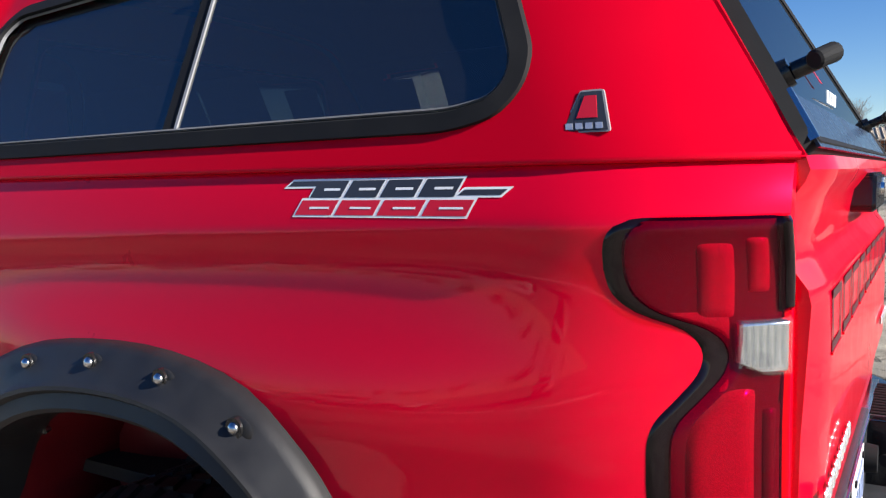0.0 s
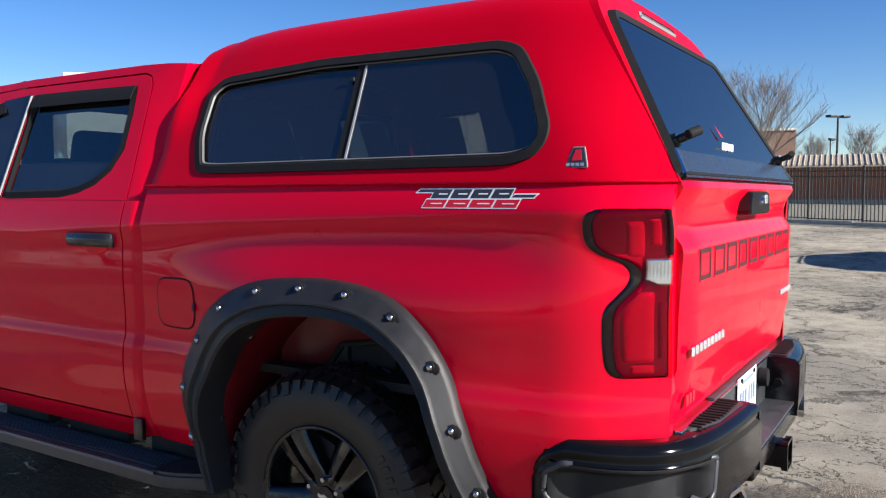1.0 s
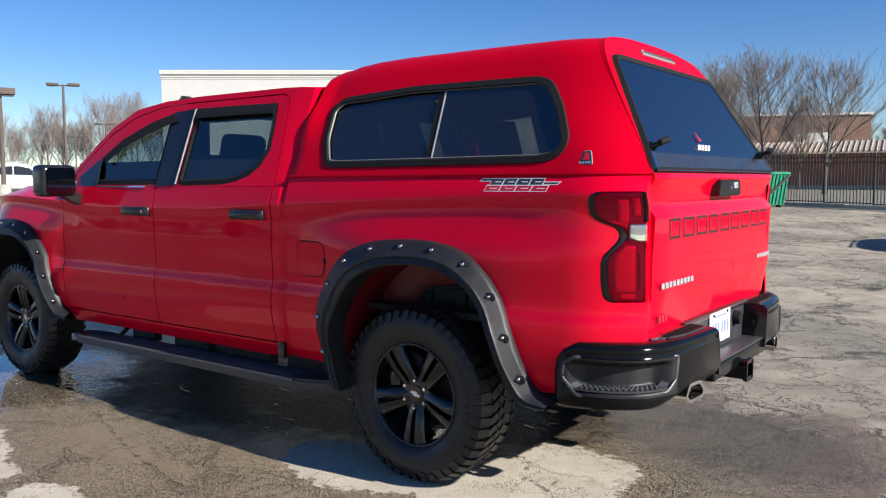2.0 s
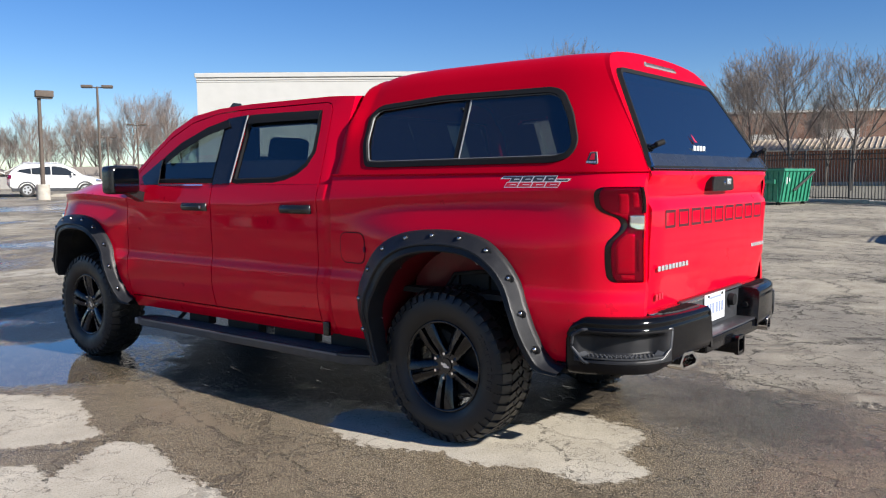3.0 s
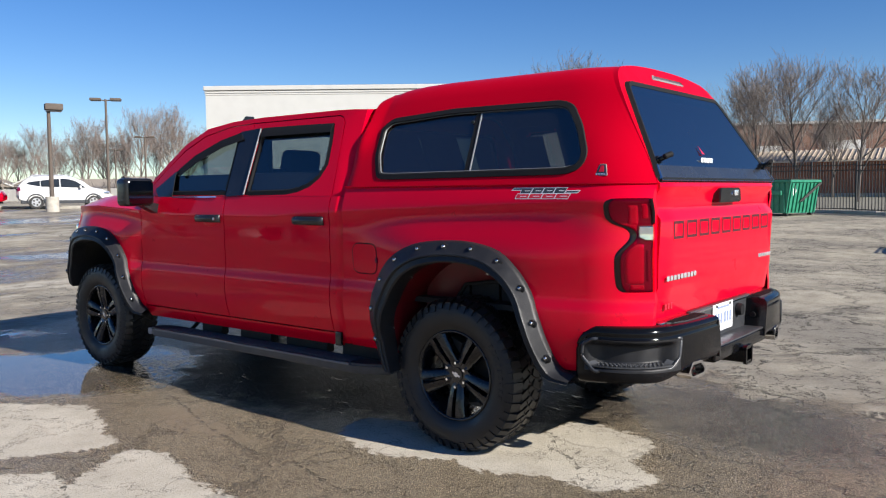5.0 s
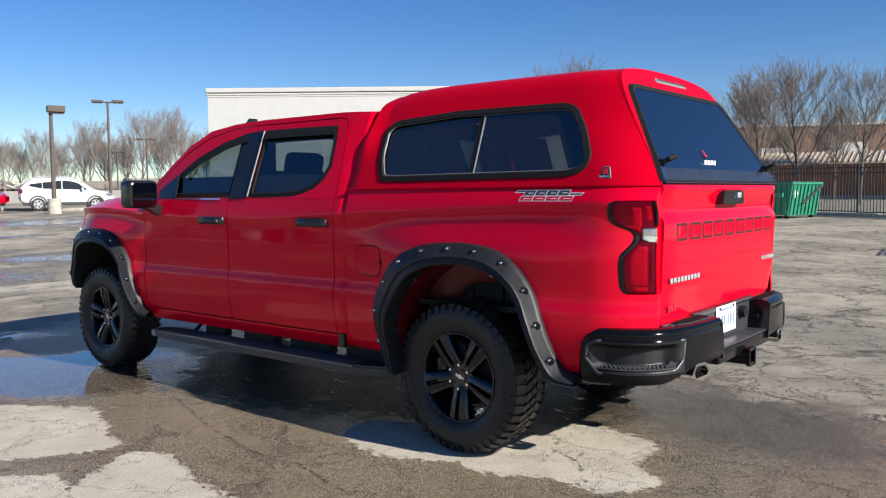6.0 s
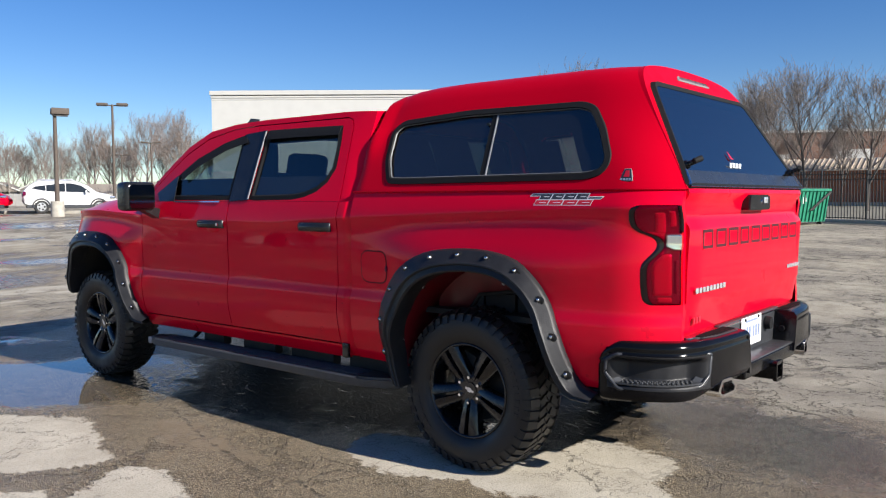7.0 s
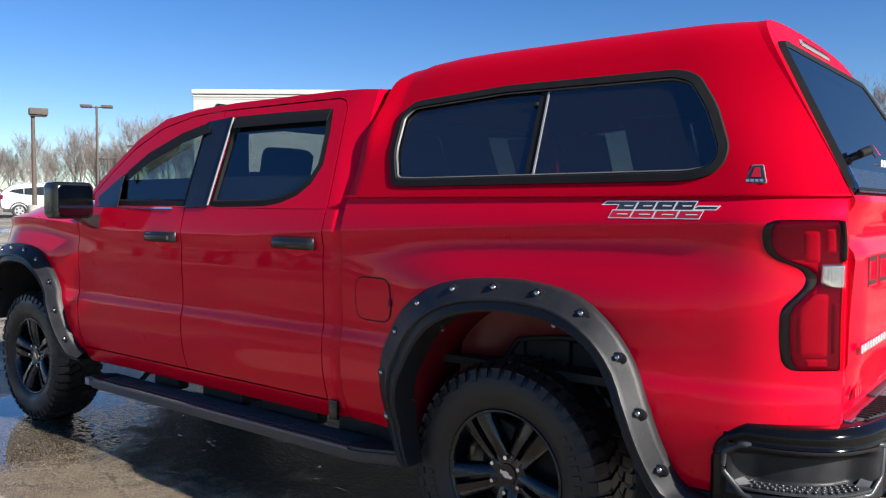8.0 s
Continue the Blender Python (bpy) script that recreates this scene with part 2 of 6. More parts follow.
# ---- pickup truck: rear axle over the origin, nose towards +y ----
WHEELBASE, HUB_Z, TYRE_R = 3.745, 0.415, 0.422
truck = thing("pickup_truck", "red crew-cab pickup with black wheels and bolted fender flares", "pickup truck")

SIDE_Z = [0.48, 0.55, 0.62, 0.70, 0.78, 0.845, 0.868, 0.892, 0.93, 1.00, 1.10, 1.18, 1.23]
SIDE_X = [0.905, 0.950, 0.975, 0.992, 0.999, 0.9975, 0.9945, 0.9865, 0.983, 0.984, 0.989, 0.988, 0.986]


def crease(y):
    return float(np.interp(y, [-1.15, -0.76, -0.09, 0.76, 1.5, 2.6, 3.0, 3.6, 4.2, 4.7], [1.378, 1.374, 1.350, 1.314, 1.272, 1.272, 1.305, 1.338, 1.325, 1.26]))


def step01(a, b, x):
    t = min(1.0, max(0.0, (x - a) / (b - a)))
    return t * t * (3 - 2 * t)


def side_x(y, z):
    """Half width of the body at y, z."""
    zc = crease(y)
    if z >= zc:
        u = (z - zc) / max(0.02, 1.455 - zc)
        x = 0.996 - 0.044 * u ** 1.25
    else:
        n = sum(q < zc - 0.07 for q in SIDE_Z)
        x = curve1(SIDE_Z[:n] + [zc - 0.050, zc], SIDE_X[:n] + [0.9885, 0.996], z)
    for hub in (-0.18, WHEELBASE):
        g = math.exp(-((y - hub) / 0.68) ** 4) * 0.056 * (1 - step01(1.06, zc - 0.020, z) ** 1.25)
        x += g if hub < 0 else g * 0.9
    if y < -0.84:
        x -= (0.140 - 0.028 * step01(1.30, 1.44, z)) * ((-0.84 - y) / 0.29) ** 2.3
    if y > 3.7:
        x -= 0.50 * (y - 3.7) ** 1.7
    return x


def flare_outline(dy):
    """Outer and inner edge of a wheel flare, from its rear foot to its front foot."""
    outer = [(-0.800, 0.540), (-0.716, 0.578), (-0.664, 0.690), (-0.618, 0.820), (-0.560, 0.948), (-0.483, 1.050), (-0.375, 1.128), (-0.20, 1.165), (0.00, 1.167),
             (0.182, 1.142), (0.345, 1.070), (0.455, 0.965), (0.514, 0.834), (0.530, 0.684), (0.500, 0.530), (0.445, 0.405)]
    inner = [(-0.775, 0.497), (-0.655, 0.522), (-0.585, 0.660), (-0.538, 0.790), (-0.480, 0.905), (-0.410, 0.985), (-0.315, 1.034), (-0.20, 1.055), (-0.03, 1.054),
             (0.125, 1.022), (0.245, 0.955), (0.335, 0.860), (0.388, 0.750), (0.408, 0.635), (0.400, 0.520), (0.365, 0.405)]
    if dy > 1:
        outer, inner = outer[:-2], inner[:-2]
    return [(a + dy, b) for a, b in outer], [(a + dy, b) for a, b in inner]


def flare_base(y, z):
    """Surface that a flare sits on; it runs straighter than the nose."""
    if y > 3.85:
        return side_x(3.85, max(0.6, z)) - 0.33 * (y - 3.85) ** 1.3
    return side_x(max(-1.1, y), max(0.6, z))


def smooth_line(pts, n):
    """Even samples of a smooth curve through points."""
    ts = list(range(len(pts)))
    return [(curve1(ts, [p[0] for p in pts], i * (len(pts) - 1) / (n - 1)), curve1(ts, [p[1] for p in pts], i * (len(pts) - 1) / (n - 1))) for i in range(n)]


def in_poly(poly, y, z):
    c = False
    for (a, b), (d, e) in zip(poly, poly[1:] + poly[:1]):
        if (b > z) != (e > z) and y < (d - a) * (z - b) / (e - b) + a:
            c = not c
    return c


def panel(name, s, ys, zs, mat=RED, cut=None, parent=truck, label="", lift=0.0):
    """Body panel over lines of y and z; zs may be a function of y. cut: wheel opening, left out."""
    bm = bmesh.new()
    rows = [[(s * (side_x(y, z) + lift), y, z) for y in ys for z in [zz]] for zz in zs] if not callable(zs) else None
    if rows is None:
        cols = [[(s * (side_x(y, z) + lift), y, z) for z in zs(y)] for y in ys]
        rows = [list(r) for r in zip(*cols)]
    add_grid(bm, rows)
    if cut:
        gone = [f for f in bm.faces if in_poly(cut, f.calc_center_median().y, f.calc_center_median().z) or (f.calc_center_median().y < -0.845 and f.calc_center_median().z < 0.765) or (f.calc_center_median().y < -0.69 and f.calc_center_median().z < 0.555)]
        bmesh.ops.delete(bm, geom=gone, context="FACES")
    hem(bm, (-s * 0.03, 0, 0))
    bmesh.ops.recalc_face_normals(bm, faces=bm.faces[:])
    return part(name, bm, mat, parent, label, 24)


def span(a, b, n):
    return [a + (b - a) * i / (n - 1) for i in range(n)]


def zlines(zlo, ztop):
    """Heights of a panel's rows, with a tight pair at the shoulder crease."""
    def f(y):
        zc = crease(y)
        if ztop <= zc:
            return span(zlo, ztop, 36)
        return span(zlo, zc - 0.012, 44) + [zc - 0.004, zc + 0.004] + span(zc + 0.014, ztop, 6)
    return f


GREEN_K = 0.39


def green_x(z):
    """Half width of the cab above the belt."""
    return 0.948 - (z - 1.45) * GREEN_K if z > 1.41 else 0.9636 + (1.41 - z) * 0.2


def cab_place(s, lift=0.0):
    return lambda y, z, w=0.0: (s * (green_x(z) + lift + w - 0.05 * max(0.0, (y - 2.3) / 0.8) ** 2 - 0.016 * max(0.0, (0.885 - y) / 0.085) ** 2), y, z)


REAR_WIN = [(1.70, 1.408), (1.752, 1.416), (1.765, 1.868), (1.045, 1.860), (1.022, 1.75), (1.006, 1.60), (1.050, 1.515), (1.124, 1.462), (1.22, 1.430), (1.33, 1.414)]
FRONT_WIN = [(1.94, 1.412), (1.972, 1.853), (2.194, 1.808), (2.463, 1.707), (2.640, 1.598), (2.872, 1.468), (2.80, 1.412)]
SEAM_REAR = [(0.905, 1.405), (0.958, 1.855), (0.980, 1.892), (1.02, 1.905)]


def door_upper(s, door, outer, win):
    bm = bmesh.new()
    pl = cab_place(s)
    add_fill(bm, outer, [win], pl)
    hem(bm, (-s * 0.035, 0, 0))
    part("window_frame", bm, RED, door)
    ring = bmesh.new()
    small = inset(win, 0.028)
    add_ring(ring, win, small, pl, -0.002, 0.004)
    add_ring(ring, small, inset(win, 0.036), pl, 0.004, -0.012)
    part("window_seal", ring, RUBBER, door, "black rubber window seal")
    g = bmesh.new()
    add_fill(g, inset(win, 0.031), [], lambda y, z: pl(y, z, -0.010))
    face_to(g, (s, 0, 0))
    part("door_glass", g, CAB_GLASS, door, "tinted side glass")


def door_handle(s, y0, door, lock):
    z, x = 1.252, side_x(y0, 1.25)
    bm = bmesh.new()
    prof = [(-0.128, 0.0), (-0.124, 0.024), (-0.10, 0.040), (0.11, 0.044), (0.14, 0.030), (0.145, 0.0)]
    rows = []
    for dz in (-0.027, -0.021, 0.0, 0.021, 0.027):
        k = 1 - (abs(dz) / 0.027) ** 4 * 0.55
        rows.append([(s * (x - 0.004 + w * k), y0 + dy, z + dz) for dy, w in prof])
    add_grid(bm, rows)
    h = part("door_handle", bm, BLACK, door, "black door handle")
    if lock:
        part("lock_cover", cyl((s * (x + 0.036), y0 - 0.105, z), (s * (x + 0.0405), y0 - 0.105, z), 0.010, None, 14), CHROME, h)
    cup = bmesh.new()
    bmesh.ops.create_uvsphere(cup, u_segments=20, v_segments=10, radius=1.0, matrix=Matrix.Translation((s * (x - 0.004), y0 - 0.01, z - 0.012)) @ Matrix.Diagonal((0.010, 0.085, 0.045, 1)))
    part("handle_cup", cup, RED, door)


def wheel_house(s, dy, name, mat):
    """Arched liner over a wheel, closed inside."""
    bm = bmesh.new()
    _, inn = flare_outline(dy)
    line = smooth_line(inn, 44)
    wide = inset(line, -0.006)[1:-1]
    rows = [[(s * x, y, z) for y, z in wide] for x in (0.978, 0.90, 0.75, 0.58)]
    add_grid(bm, rows)
    w = part(name, bm, mat, truck)
    back = bmesh.new()
    add_fill(back, line, [], lambda y, z: (s * 0.585, y, z))
    part("splash_panel", back, DARK, w, "dirty black inner splash panel")
    if dy < 1:
        inner = bmesh.new()
        low = [(-0.55, 0.925), (-0.30, 0.935), (-0.10, 0.925), (0.08, 0.90), (0.20, 0.74), (0.26, 0.52), (0.37, 0.46)]
        arch = sorted((y, z) for y, z in line if z > 0.60 or y > 0)
        rows = []
        for y in span(-0.53, 0.385, 40):
            top = float(np.interp(y, [p[0] for p in arch], [p[1] for p in arch])) + 0.004
            rows.append([(s * (0.70 + 0.04 * q), y, float(np.interp(y, [p[0] for p in low], [p[1] for p in low])) * (1 - q) + top * q) for q in (0, 0.3, 0.6, 1.0)])
        add_grid(inner, rows)
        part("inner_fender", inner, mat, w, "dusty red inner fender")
        lip = bmesh.new()
        add_tube(lip, [(s * 0.705, y, z - 0.004) for y, z in low[:5]], 0.012, 6)
        part("fender_lip", lip, DARK, w)
        for k, (yy, zz, sy, sz) in enumerate(((0.14, 0.83, 0.16, 0.15), (-0.04, 0.86, 0.20, 0.10), (-0.26, 0.84, 0.24, 0.13), (-0.42, 0.80, 0.12, 0.17))):
            part("frame_bracket", box((s * (0.66 - 0.01 * k), yy, zz), (0.08, sy, sz), 0.02, 2), DARK, w, "grimy frame bracket")
        part("spring_hanger", box((s * 0.64, 0.24, 0.62), (0.10, 0.10, 0.26), 0.02, 2), DARK, w)
        for yy, zz in ((0.30, 0.58), (0.285, 0.87), (-0.08, 0.965)):
            part("push_clip", cyl((s * 0.712, yy, zz), (s * 0.722, yy, zz), 0.010, 0.006, 8), GRIME_WHITE, w, "pale push clip")
    for k in range(5):
        part("rivet", cyl((s * 0.975, *line[5 + k * 8]), (s * 0.960, *line[5 + k * 8]), 0.009, 0.004, 8), STEEL, w)


def flare(s, dy):
    """Bolt-on flare: outer lip, broad face, step and returned inner edge."""
    n = 44
    outer, inner = flare_outline(dy)
    o, i = smooth_line(outer, n), smooth_line(inner, n)
    fr = dy > 1
    rows = []
    prof = [(0.0, -0.006), (0.0, 0.012), (0.03, 0.026), (0.10, 0.036), (0.52, 0.062), (0.60, 0.074), (0.66, 0.075), (0.72, 0.066), (0.93, 0.074), (1.0, 0.068), (1.02, 0.02), (1.0, -0.05)]
    for u, w in prof:
        row = []
        for k in range(n):
            y, z = o[k][0] * (1 - u) + i[k][0] * u, o[k][1] * (1 - u) + i[k][1] * u
            end = min(k, n - 1 - k) / (n - 1)
            row.append((s * (flare_base(o[k][0], o[k][1]) + w * (0.75 + 0.25 * min(1, end * 8))), y, z))
        rows.append(row)
    bm = bmesh.new()
    add_grid(bm, rows)
    bmesh.ops.recalc_face_normals(bm, faces=bm.faces[:])
    fl = part("fender_flare", bm, FLARE, truck, "textured black plastic flare with exposed bolts", 40)
    mid = [(q[0] * 0.73 + r[0] * 0.27, q[1] * 0.73 + r[1] * 0.27, q) for q, r in zip(o, i)]
    run = [0.0]
    for (a0, a1, _), (b0, b1, _) in zip(mid, mid[1:]):
        run.append(run[-1] + math.hypot(b0 - a0, b1 - a1))
    first = float(np.interp(0.618, [p[1] for p in mid[:12]], run[:12]))
    for k in range(11 if not fr else 10):
        at_k = first + k * 0.1805
        y, z = (float(np.interp(at_k, run, [p[c] for p in mid])) for c in (0, 1))
        q = [float(np.interp(at_k, run, [p[2][c] for p in mid])) for c in (0, 1)]
        x = flare_base(q[0], q[1]) + 0.046
        dim = bmesh.new()
        bmesh.ops.create_uvsphere(dim, u_segments=14, v_segments=6, radius=1.0, matrix=Matrix.Translation((s * (x - 0.0035), y - 0.006, z - 0.003)) @ Matrix.Diagonal((0.0045, 0.026, 0.020, 1)))
        part("bolt_dimple", dim, FLARE, fl)
        bo = bmesh.new()
        add_cyl(bo, (s * (x - 0.006), y, z), (s * (x + 0.004), y, z), 0.0175, 0.0165, 14)
        w = part("bolt_washer", bo, BLACK, fl)
        hd = bmesh.new()
        bmesh.ops.create_uvsphere(hd, u_segments=12, v_segments=6, radius=1.0, matrix=Matrix.Translation((s * (x + 0.003), y, z)) @ Matrix.Diagonal((0.009, 0.0105, 0.0105, 1)))
        part("bolt_head", hd, STEEL, w, "bright domed bolt head")


# -- wheels --
def build_wheel():
    """Wheel about the x axis, its face towards -x."""
    w = thing("wheel", "black gloss wheel with chunky all-terrain tyre", "wheel")
    n = 96
    prof = [(-0.115, 0.246), (-0.132, 0.258), (-0.145, 0.30), (-0.150, 0.335), (-0.146, 0.368), (-0.136, 0.392), (-0.122, 0.405), (-0.10, 0.410), (0.0, 0.413), (0.10, 0.410),
            (0.122, 0.405), (0.136, 0.392), (0.148, 0.35), (0.146, 0.30), (0.13, 0.255), (0.115, 0.246)]
    bm = bmesh.new()
    add_grid(bm, [[(x, r * math.cos(2 * math.pi * k / n), r * math.sin(2 * math.pi * k / n)) for k in range(n)] for x, r in prof], True)
    ty = part("tyre", bm, TYRE, w, "muddy black all-terrain tyre", 50)
    # tread blocks: four staggered rows and shoulder lugs
    tb = bmesh.new()
    cnt = 46
    for k in range(cnt):
        for row, (x, ln, tw) in enumerate(((-0.052, 0.060, 0.45), (0.052, 0.060, -0.45), (-0.003, 0.030, 0.7))):
            a = 2 * math.pi * (k + 0.33 * row) / cnt
            m = Matrix.Rotation(a, 4, "X") @ Matrix.Translation((x, 0, 0.4145)) @ Matrix.Rotation(tw, 4, "Z")
            add_box(tb, (0, 0, 0), (ln, 0.036, 0.017), m=m)
        for sx in (-1, 1):
            a = 2 * math.pi * (k + 0.5 * (sx > 0)) / cnt
            long = k % 2
            m = Matrix.Rotation(a, 4, "X") @ Matrix.Translation((sx * 0.113, 0, 0.408)) @ Matrix.Rotation(sx * 0.42, 4, "Y")
            add_box(tb, (0, 0, 0), (0.056, 0.038 if long else 0.032, 0.020), m=m)
            m = Matrix.Rotation(a, 4, "X") @ Matrix.Translation((sx * 0.1415, 0, 0.381 if long else 0.386)) @ Matrix.Rotation(sx * 1.25, 4, "Y")
            add_box(tb, (0, 0, 0), (0.040 if long else 0.028, 0.030, 0.010), m=m)
    part("tread", tb, TYRE, ty, "deep all-terrain tread blocks", 20)
    for a0, cn in ((0.6, 9), (3.6, 7)):
        for k in range(cn):
            lt = bmesh.new()
            m = Matrix.Rotation(a0 + k * 0.105, 4, "X") @ Matrix.Translation((-0.1505, 0, 0.330))
            add_box(lt, (0, 0, 0), (0.004, 0.020, 0.030), 0.0015, 1, m)
            part("sidewall_marking", lt, TYRE, ty)
    # rim
    rp = [(-0.118, 0.252), (-0.128, 0.250), (-0.130, 0.243), (-0.122, 0.236), (-0.095, 0.232), (-0.03, 0.222), (0.08, 0.215), (0.115, 0.235)]
    bm = bmesh.new()
    add_grid(bm, [[(x, r * math.cos(2 * math.pi * k / 64), r * math.sin(2 * math.pi * k / 64)) for k in range(64)] for x, r in rp], True)
    rim = part("rim", bm, RIM, w, "gloss black rim barrel")
    for k in range(5):
        a = 2 * math.pi * k / 5 + 0.30
        for sd in (-1, 1):
            sp = bmesh.new()
            prof2 = [(0.046, 0.0225, -0.092, 0.0185), (0.095, 0.028, -0.106, 0.0215), (0.150, 0.032, -0.116, 0.0245), (0.200, 0.036, -0.121, 0.028), (0.236, 0.041, -0.122, 0.033), (0.243, 0.042, -0.112, 0.034)]
            rows = []
            for r, off, x, hw in prof2:
                c = sd * off
                rows.append([(x + 0.055, c - hw, r), (x + 0.012, c - hw, r), (x + 0.001 - 0.005 * sd, c - hw * 0.80, r), (x - 0.001, c + sd * hw * 0.25, r), (x + 0.001 + 0.005 * sd, c + hw * 0.80, r), (x + 0.012, c + hw, r), (x + 0.055, c + hw, r)])
            rows = [[Matrix.Rotation(a, 4, "X") @ Vector(p) for p in row] for row in rows]
            add_grid(sp, rows, True)
            bmesh.ops.recalc_face_normals(sp, faces=sp.faces[:])
            part("spoke", sp, RIM, rim)
        wb = bmesh.new()
        rows = []
        for r, hw in ((0.05, 0.02), (0.12, 0.034), (0.18, 0.05), (0.235, 0.07)):
            rows.append([Matrix.Rotation(a, 4, "X") @ Vector((-0.070, t * hw, r)) for t in (-1, 1)])
        add_grid(wb, rows)
        part("spoke_web", wb, RIM, rim)
    hub = bmesh.new()
    add_cyl(hub, (-0.055, 0, 0), (-0.096, 0, 0), 0.088, 0.080, 32)
    add_cyl(hub, (-0.09, 0, 0), (-0.102, 0, 0), 0.044, 0.040, 28)
    hb = part("hub", hub, RIM, rim)
    em = bmesh.new()
    add_prism(em, rounded([(-0.026, -0.006), (-0.010, -0.006), (-0.010, -0.012), (0.010, -0.012), (0.010, -0.006), (0.026, -0.006), (0.030, 0.006), (0.010, 0.006), (0.010, 0.012), (-0.010, 0.012), (-0.010, 0.006), (-0.030, 0.006)], 0.001, 1),
              lambda u, v, d: (-0.1025 - d, u, v), 0.002)
    part("emblem", em, SILVER, hb, "small silver emblem")
    for k in range(6):
        a = 2 * math.pi * k / 6 + 0.2
        c = (0, 0.067 * math.cos(a), 0.067 * math.sin(a))
        part("lug_nut", cyl((-0.08, c[1], c[2]), (-0.115, c[1], c[2]), 0.0115, 0.008, 6), CHROME, rim, "bright lug nut")
    dsc = bmesh.new()
    add_cyl(dsc, (0.02, 0, 0), (-0.005, 0, 0), 0.175, None, 40)
    part("brake_disc", dsc, simple("brake_iron", (0.05, 0.045, 0.042), 0.6, 0.5, 0.2), w, "grey iron brake disc")
    cal = box((-0.01, 0.10, 0.10), (0.08, 0.10, 0.12), 0.015)
    part("brake_caliper", cal, DARK, w)
    return w


wheel = build_wheel()
wheel.parent = truck
del wheel["category"]
X_TRACK = -0.805
wheel.matrix_basis = pose(X_TRACK, 0, TYRE_R - 0.004, 20, 0, 0)
for sx, yy, rot in ((-1, WHEELBASE, 48), (1, 0, 0), (1, WHEELBASE, 70)):
    copy_thing(wheel, pose(sx * 0.805, yy, TYRE_R - 0.004, rot, 0, 0 if sx < 0 else 180))

# -- body panels, both sides --
for s in (-1, 1):
    outer_r, inner_r = flare_outline(0.0)
    mid_r = [((a + c) / 2, (b + d) / 2) for (a, b), (c, d) in zip(outer_r, inner_r)] + [(0.4, 0.2), (-0.68, 0.2)]
    ys = span(0.788, -0.80, 78) + span(-0.815, -1.128, 22)
    bed = panel("bed_side", s, ys, zlines(0.50, 1.452), RED, mid_r, truck, "glossy red cargo bed side")
    outer_f, inner_f = flare_outline(WHEELBASE)
    mid_f = [((a + c) / 2, (b + d) / 2) for (a, b), (c, d) in zip(outer_f, inner_f)] + [(4.14, 0.2), (3.06, 0.2)]
    panel("front_fender", s, span(2.985, 4.55, 70), lambda y: zlines(0.56, crease(y) - 0.001)(y), RED, mid_f, truck)
    front = panel("front_door", s, span(1.953, 2.978, 46), zlines(0.575, 1.403), RED, mid_f, truck, "glossy red front door")
    rear = panel("rear_door", s, span(0.906, 1.945, 46), zlines(0.575, 1.403), RED, None, truck, "glossy red rear door")
    corner_ = panel("cab_corner", s, span(0.812, 0.850, 9) + span(0.862, 0.899, 4), zlines(0.50, 1.403), RED)
    for v in corner_.data.vertices:
        v.co.x -= s * 0.022 * max(0.0, (0.852 - v.co.y) / 0.04) ** 2
    panel("rocker", s, span(0.90, 3.0, 40), span(0.48, 0.566, 6), RED)
    gap = panel("gap_filler", s, span(0.7, 3.05, 40), zlines(0.5, 1.40), DARK, None, truck, "", -0.035)
    door_upper(s, rear, SEAM_REAR + [(1.862, 1.905), (1.846, 1.405)], REAR_WIN)
    door_upper(s, front, [(1.852, 1.405), (1.868, 1.905), (2.13, 1.893), (2.40, 1.840), (2.62, 1.738), (2.80, 1.608), (2.955, 1.482), (2.90, 1.405)], FRONT_WIN)
    cf = bmesh.new()
    add_fill(cf, [(0.805, 1.405), (0.835, 1.405), (0.865, 1.405), (0.898, 1.405), (0.951, 1.858), (0.976, 1.897), (1.02, 1.912), (1.87, 1.912), (2.132, 1.900), (2.405, 1.847), (2.63, 1.744), (2.812, 1.612), (2.97, 1.482),
                  (3.06, 1.44), (2.95, 1.545), (2.80, 1.668), (2.63, 1.795), (2.40, 1.898), (2.12, 1.934), (1.79, 1.946), (1.03, 1.946), (0.885, 1.940), (0.84, 1.937), (0.80, 1.935)], [], cab_place(s))
    hem(cf, (-s * 0.04, 0, 0))
    part("cab_frame", cf, RED, truck)
    # black pillar cover, sail corner, bright strips, rain guards
    pl = cab_place(s, 0.004)
    bp = bmesh.new()
    add_prism(bp, [(1.745, 1.412), (1.945, 1.405), (1.978, 1.856), (1.760, 1.872)], pl, 0.004)
    part("pillar_cover", bp, BLACK, front, "gloss black pillar cover")
    sl = bmesh.new()
    add_prism(sl, [(2.60, 1.404), (2.80, 1.404), (2.87, 1.462), (2.645, 1.590)], pl, 0.006)
    part("mirror_sail", sl, BLACK, front)
    st = bmesh.new()
    add_prism(st, [(1.746, 1.418), (1.752, 1.418), (1.767, 1.866), (1.761, 1.866)], cab_place(s, 0.008), 0.008)
    part("bright_strip", st, DIVIDER, rear, "bright metal window strip")
    ln = bmesh.new()
    add_prism(ln, [(2.05, 1.398), (2.62, 1.398), (2.62, 1.408), (2.05, 1.406)], cab_place(s, 0.004), 0.006)
    part("belt_strip", ln, CHROME, front, "bright belt strip")
    rg = bmesh.new()
    rows = [[pl(1.05, 1.862, 0.0), pl(1.40, 1.868, 0), pl(1.74, 1.870, 0)], [pl(1.05, 1.842, 0.010), pl(1.40, 1.845, 0.011), pl(1.74, 1.845, 0.010)], [pl(1.05, 1.805, 0.013), pl(1.40, 1.808, 0.014), pl(1.74, 1.808, 0.013)]]
    add_grid(rg, rows)
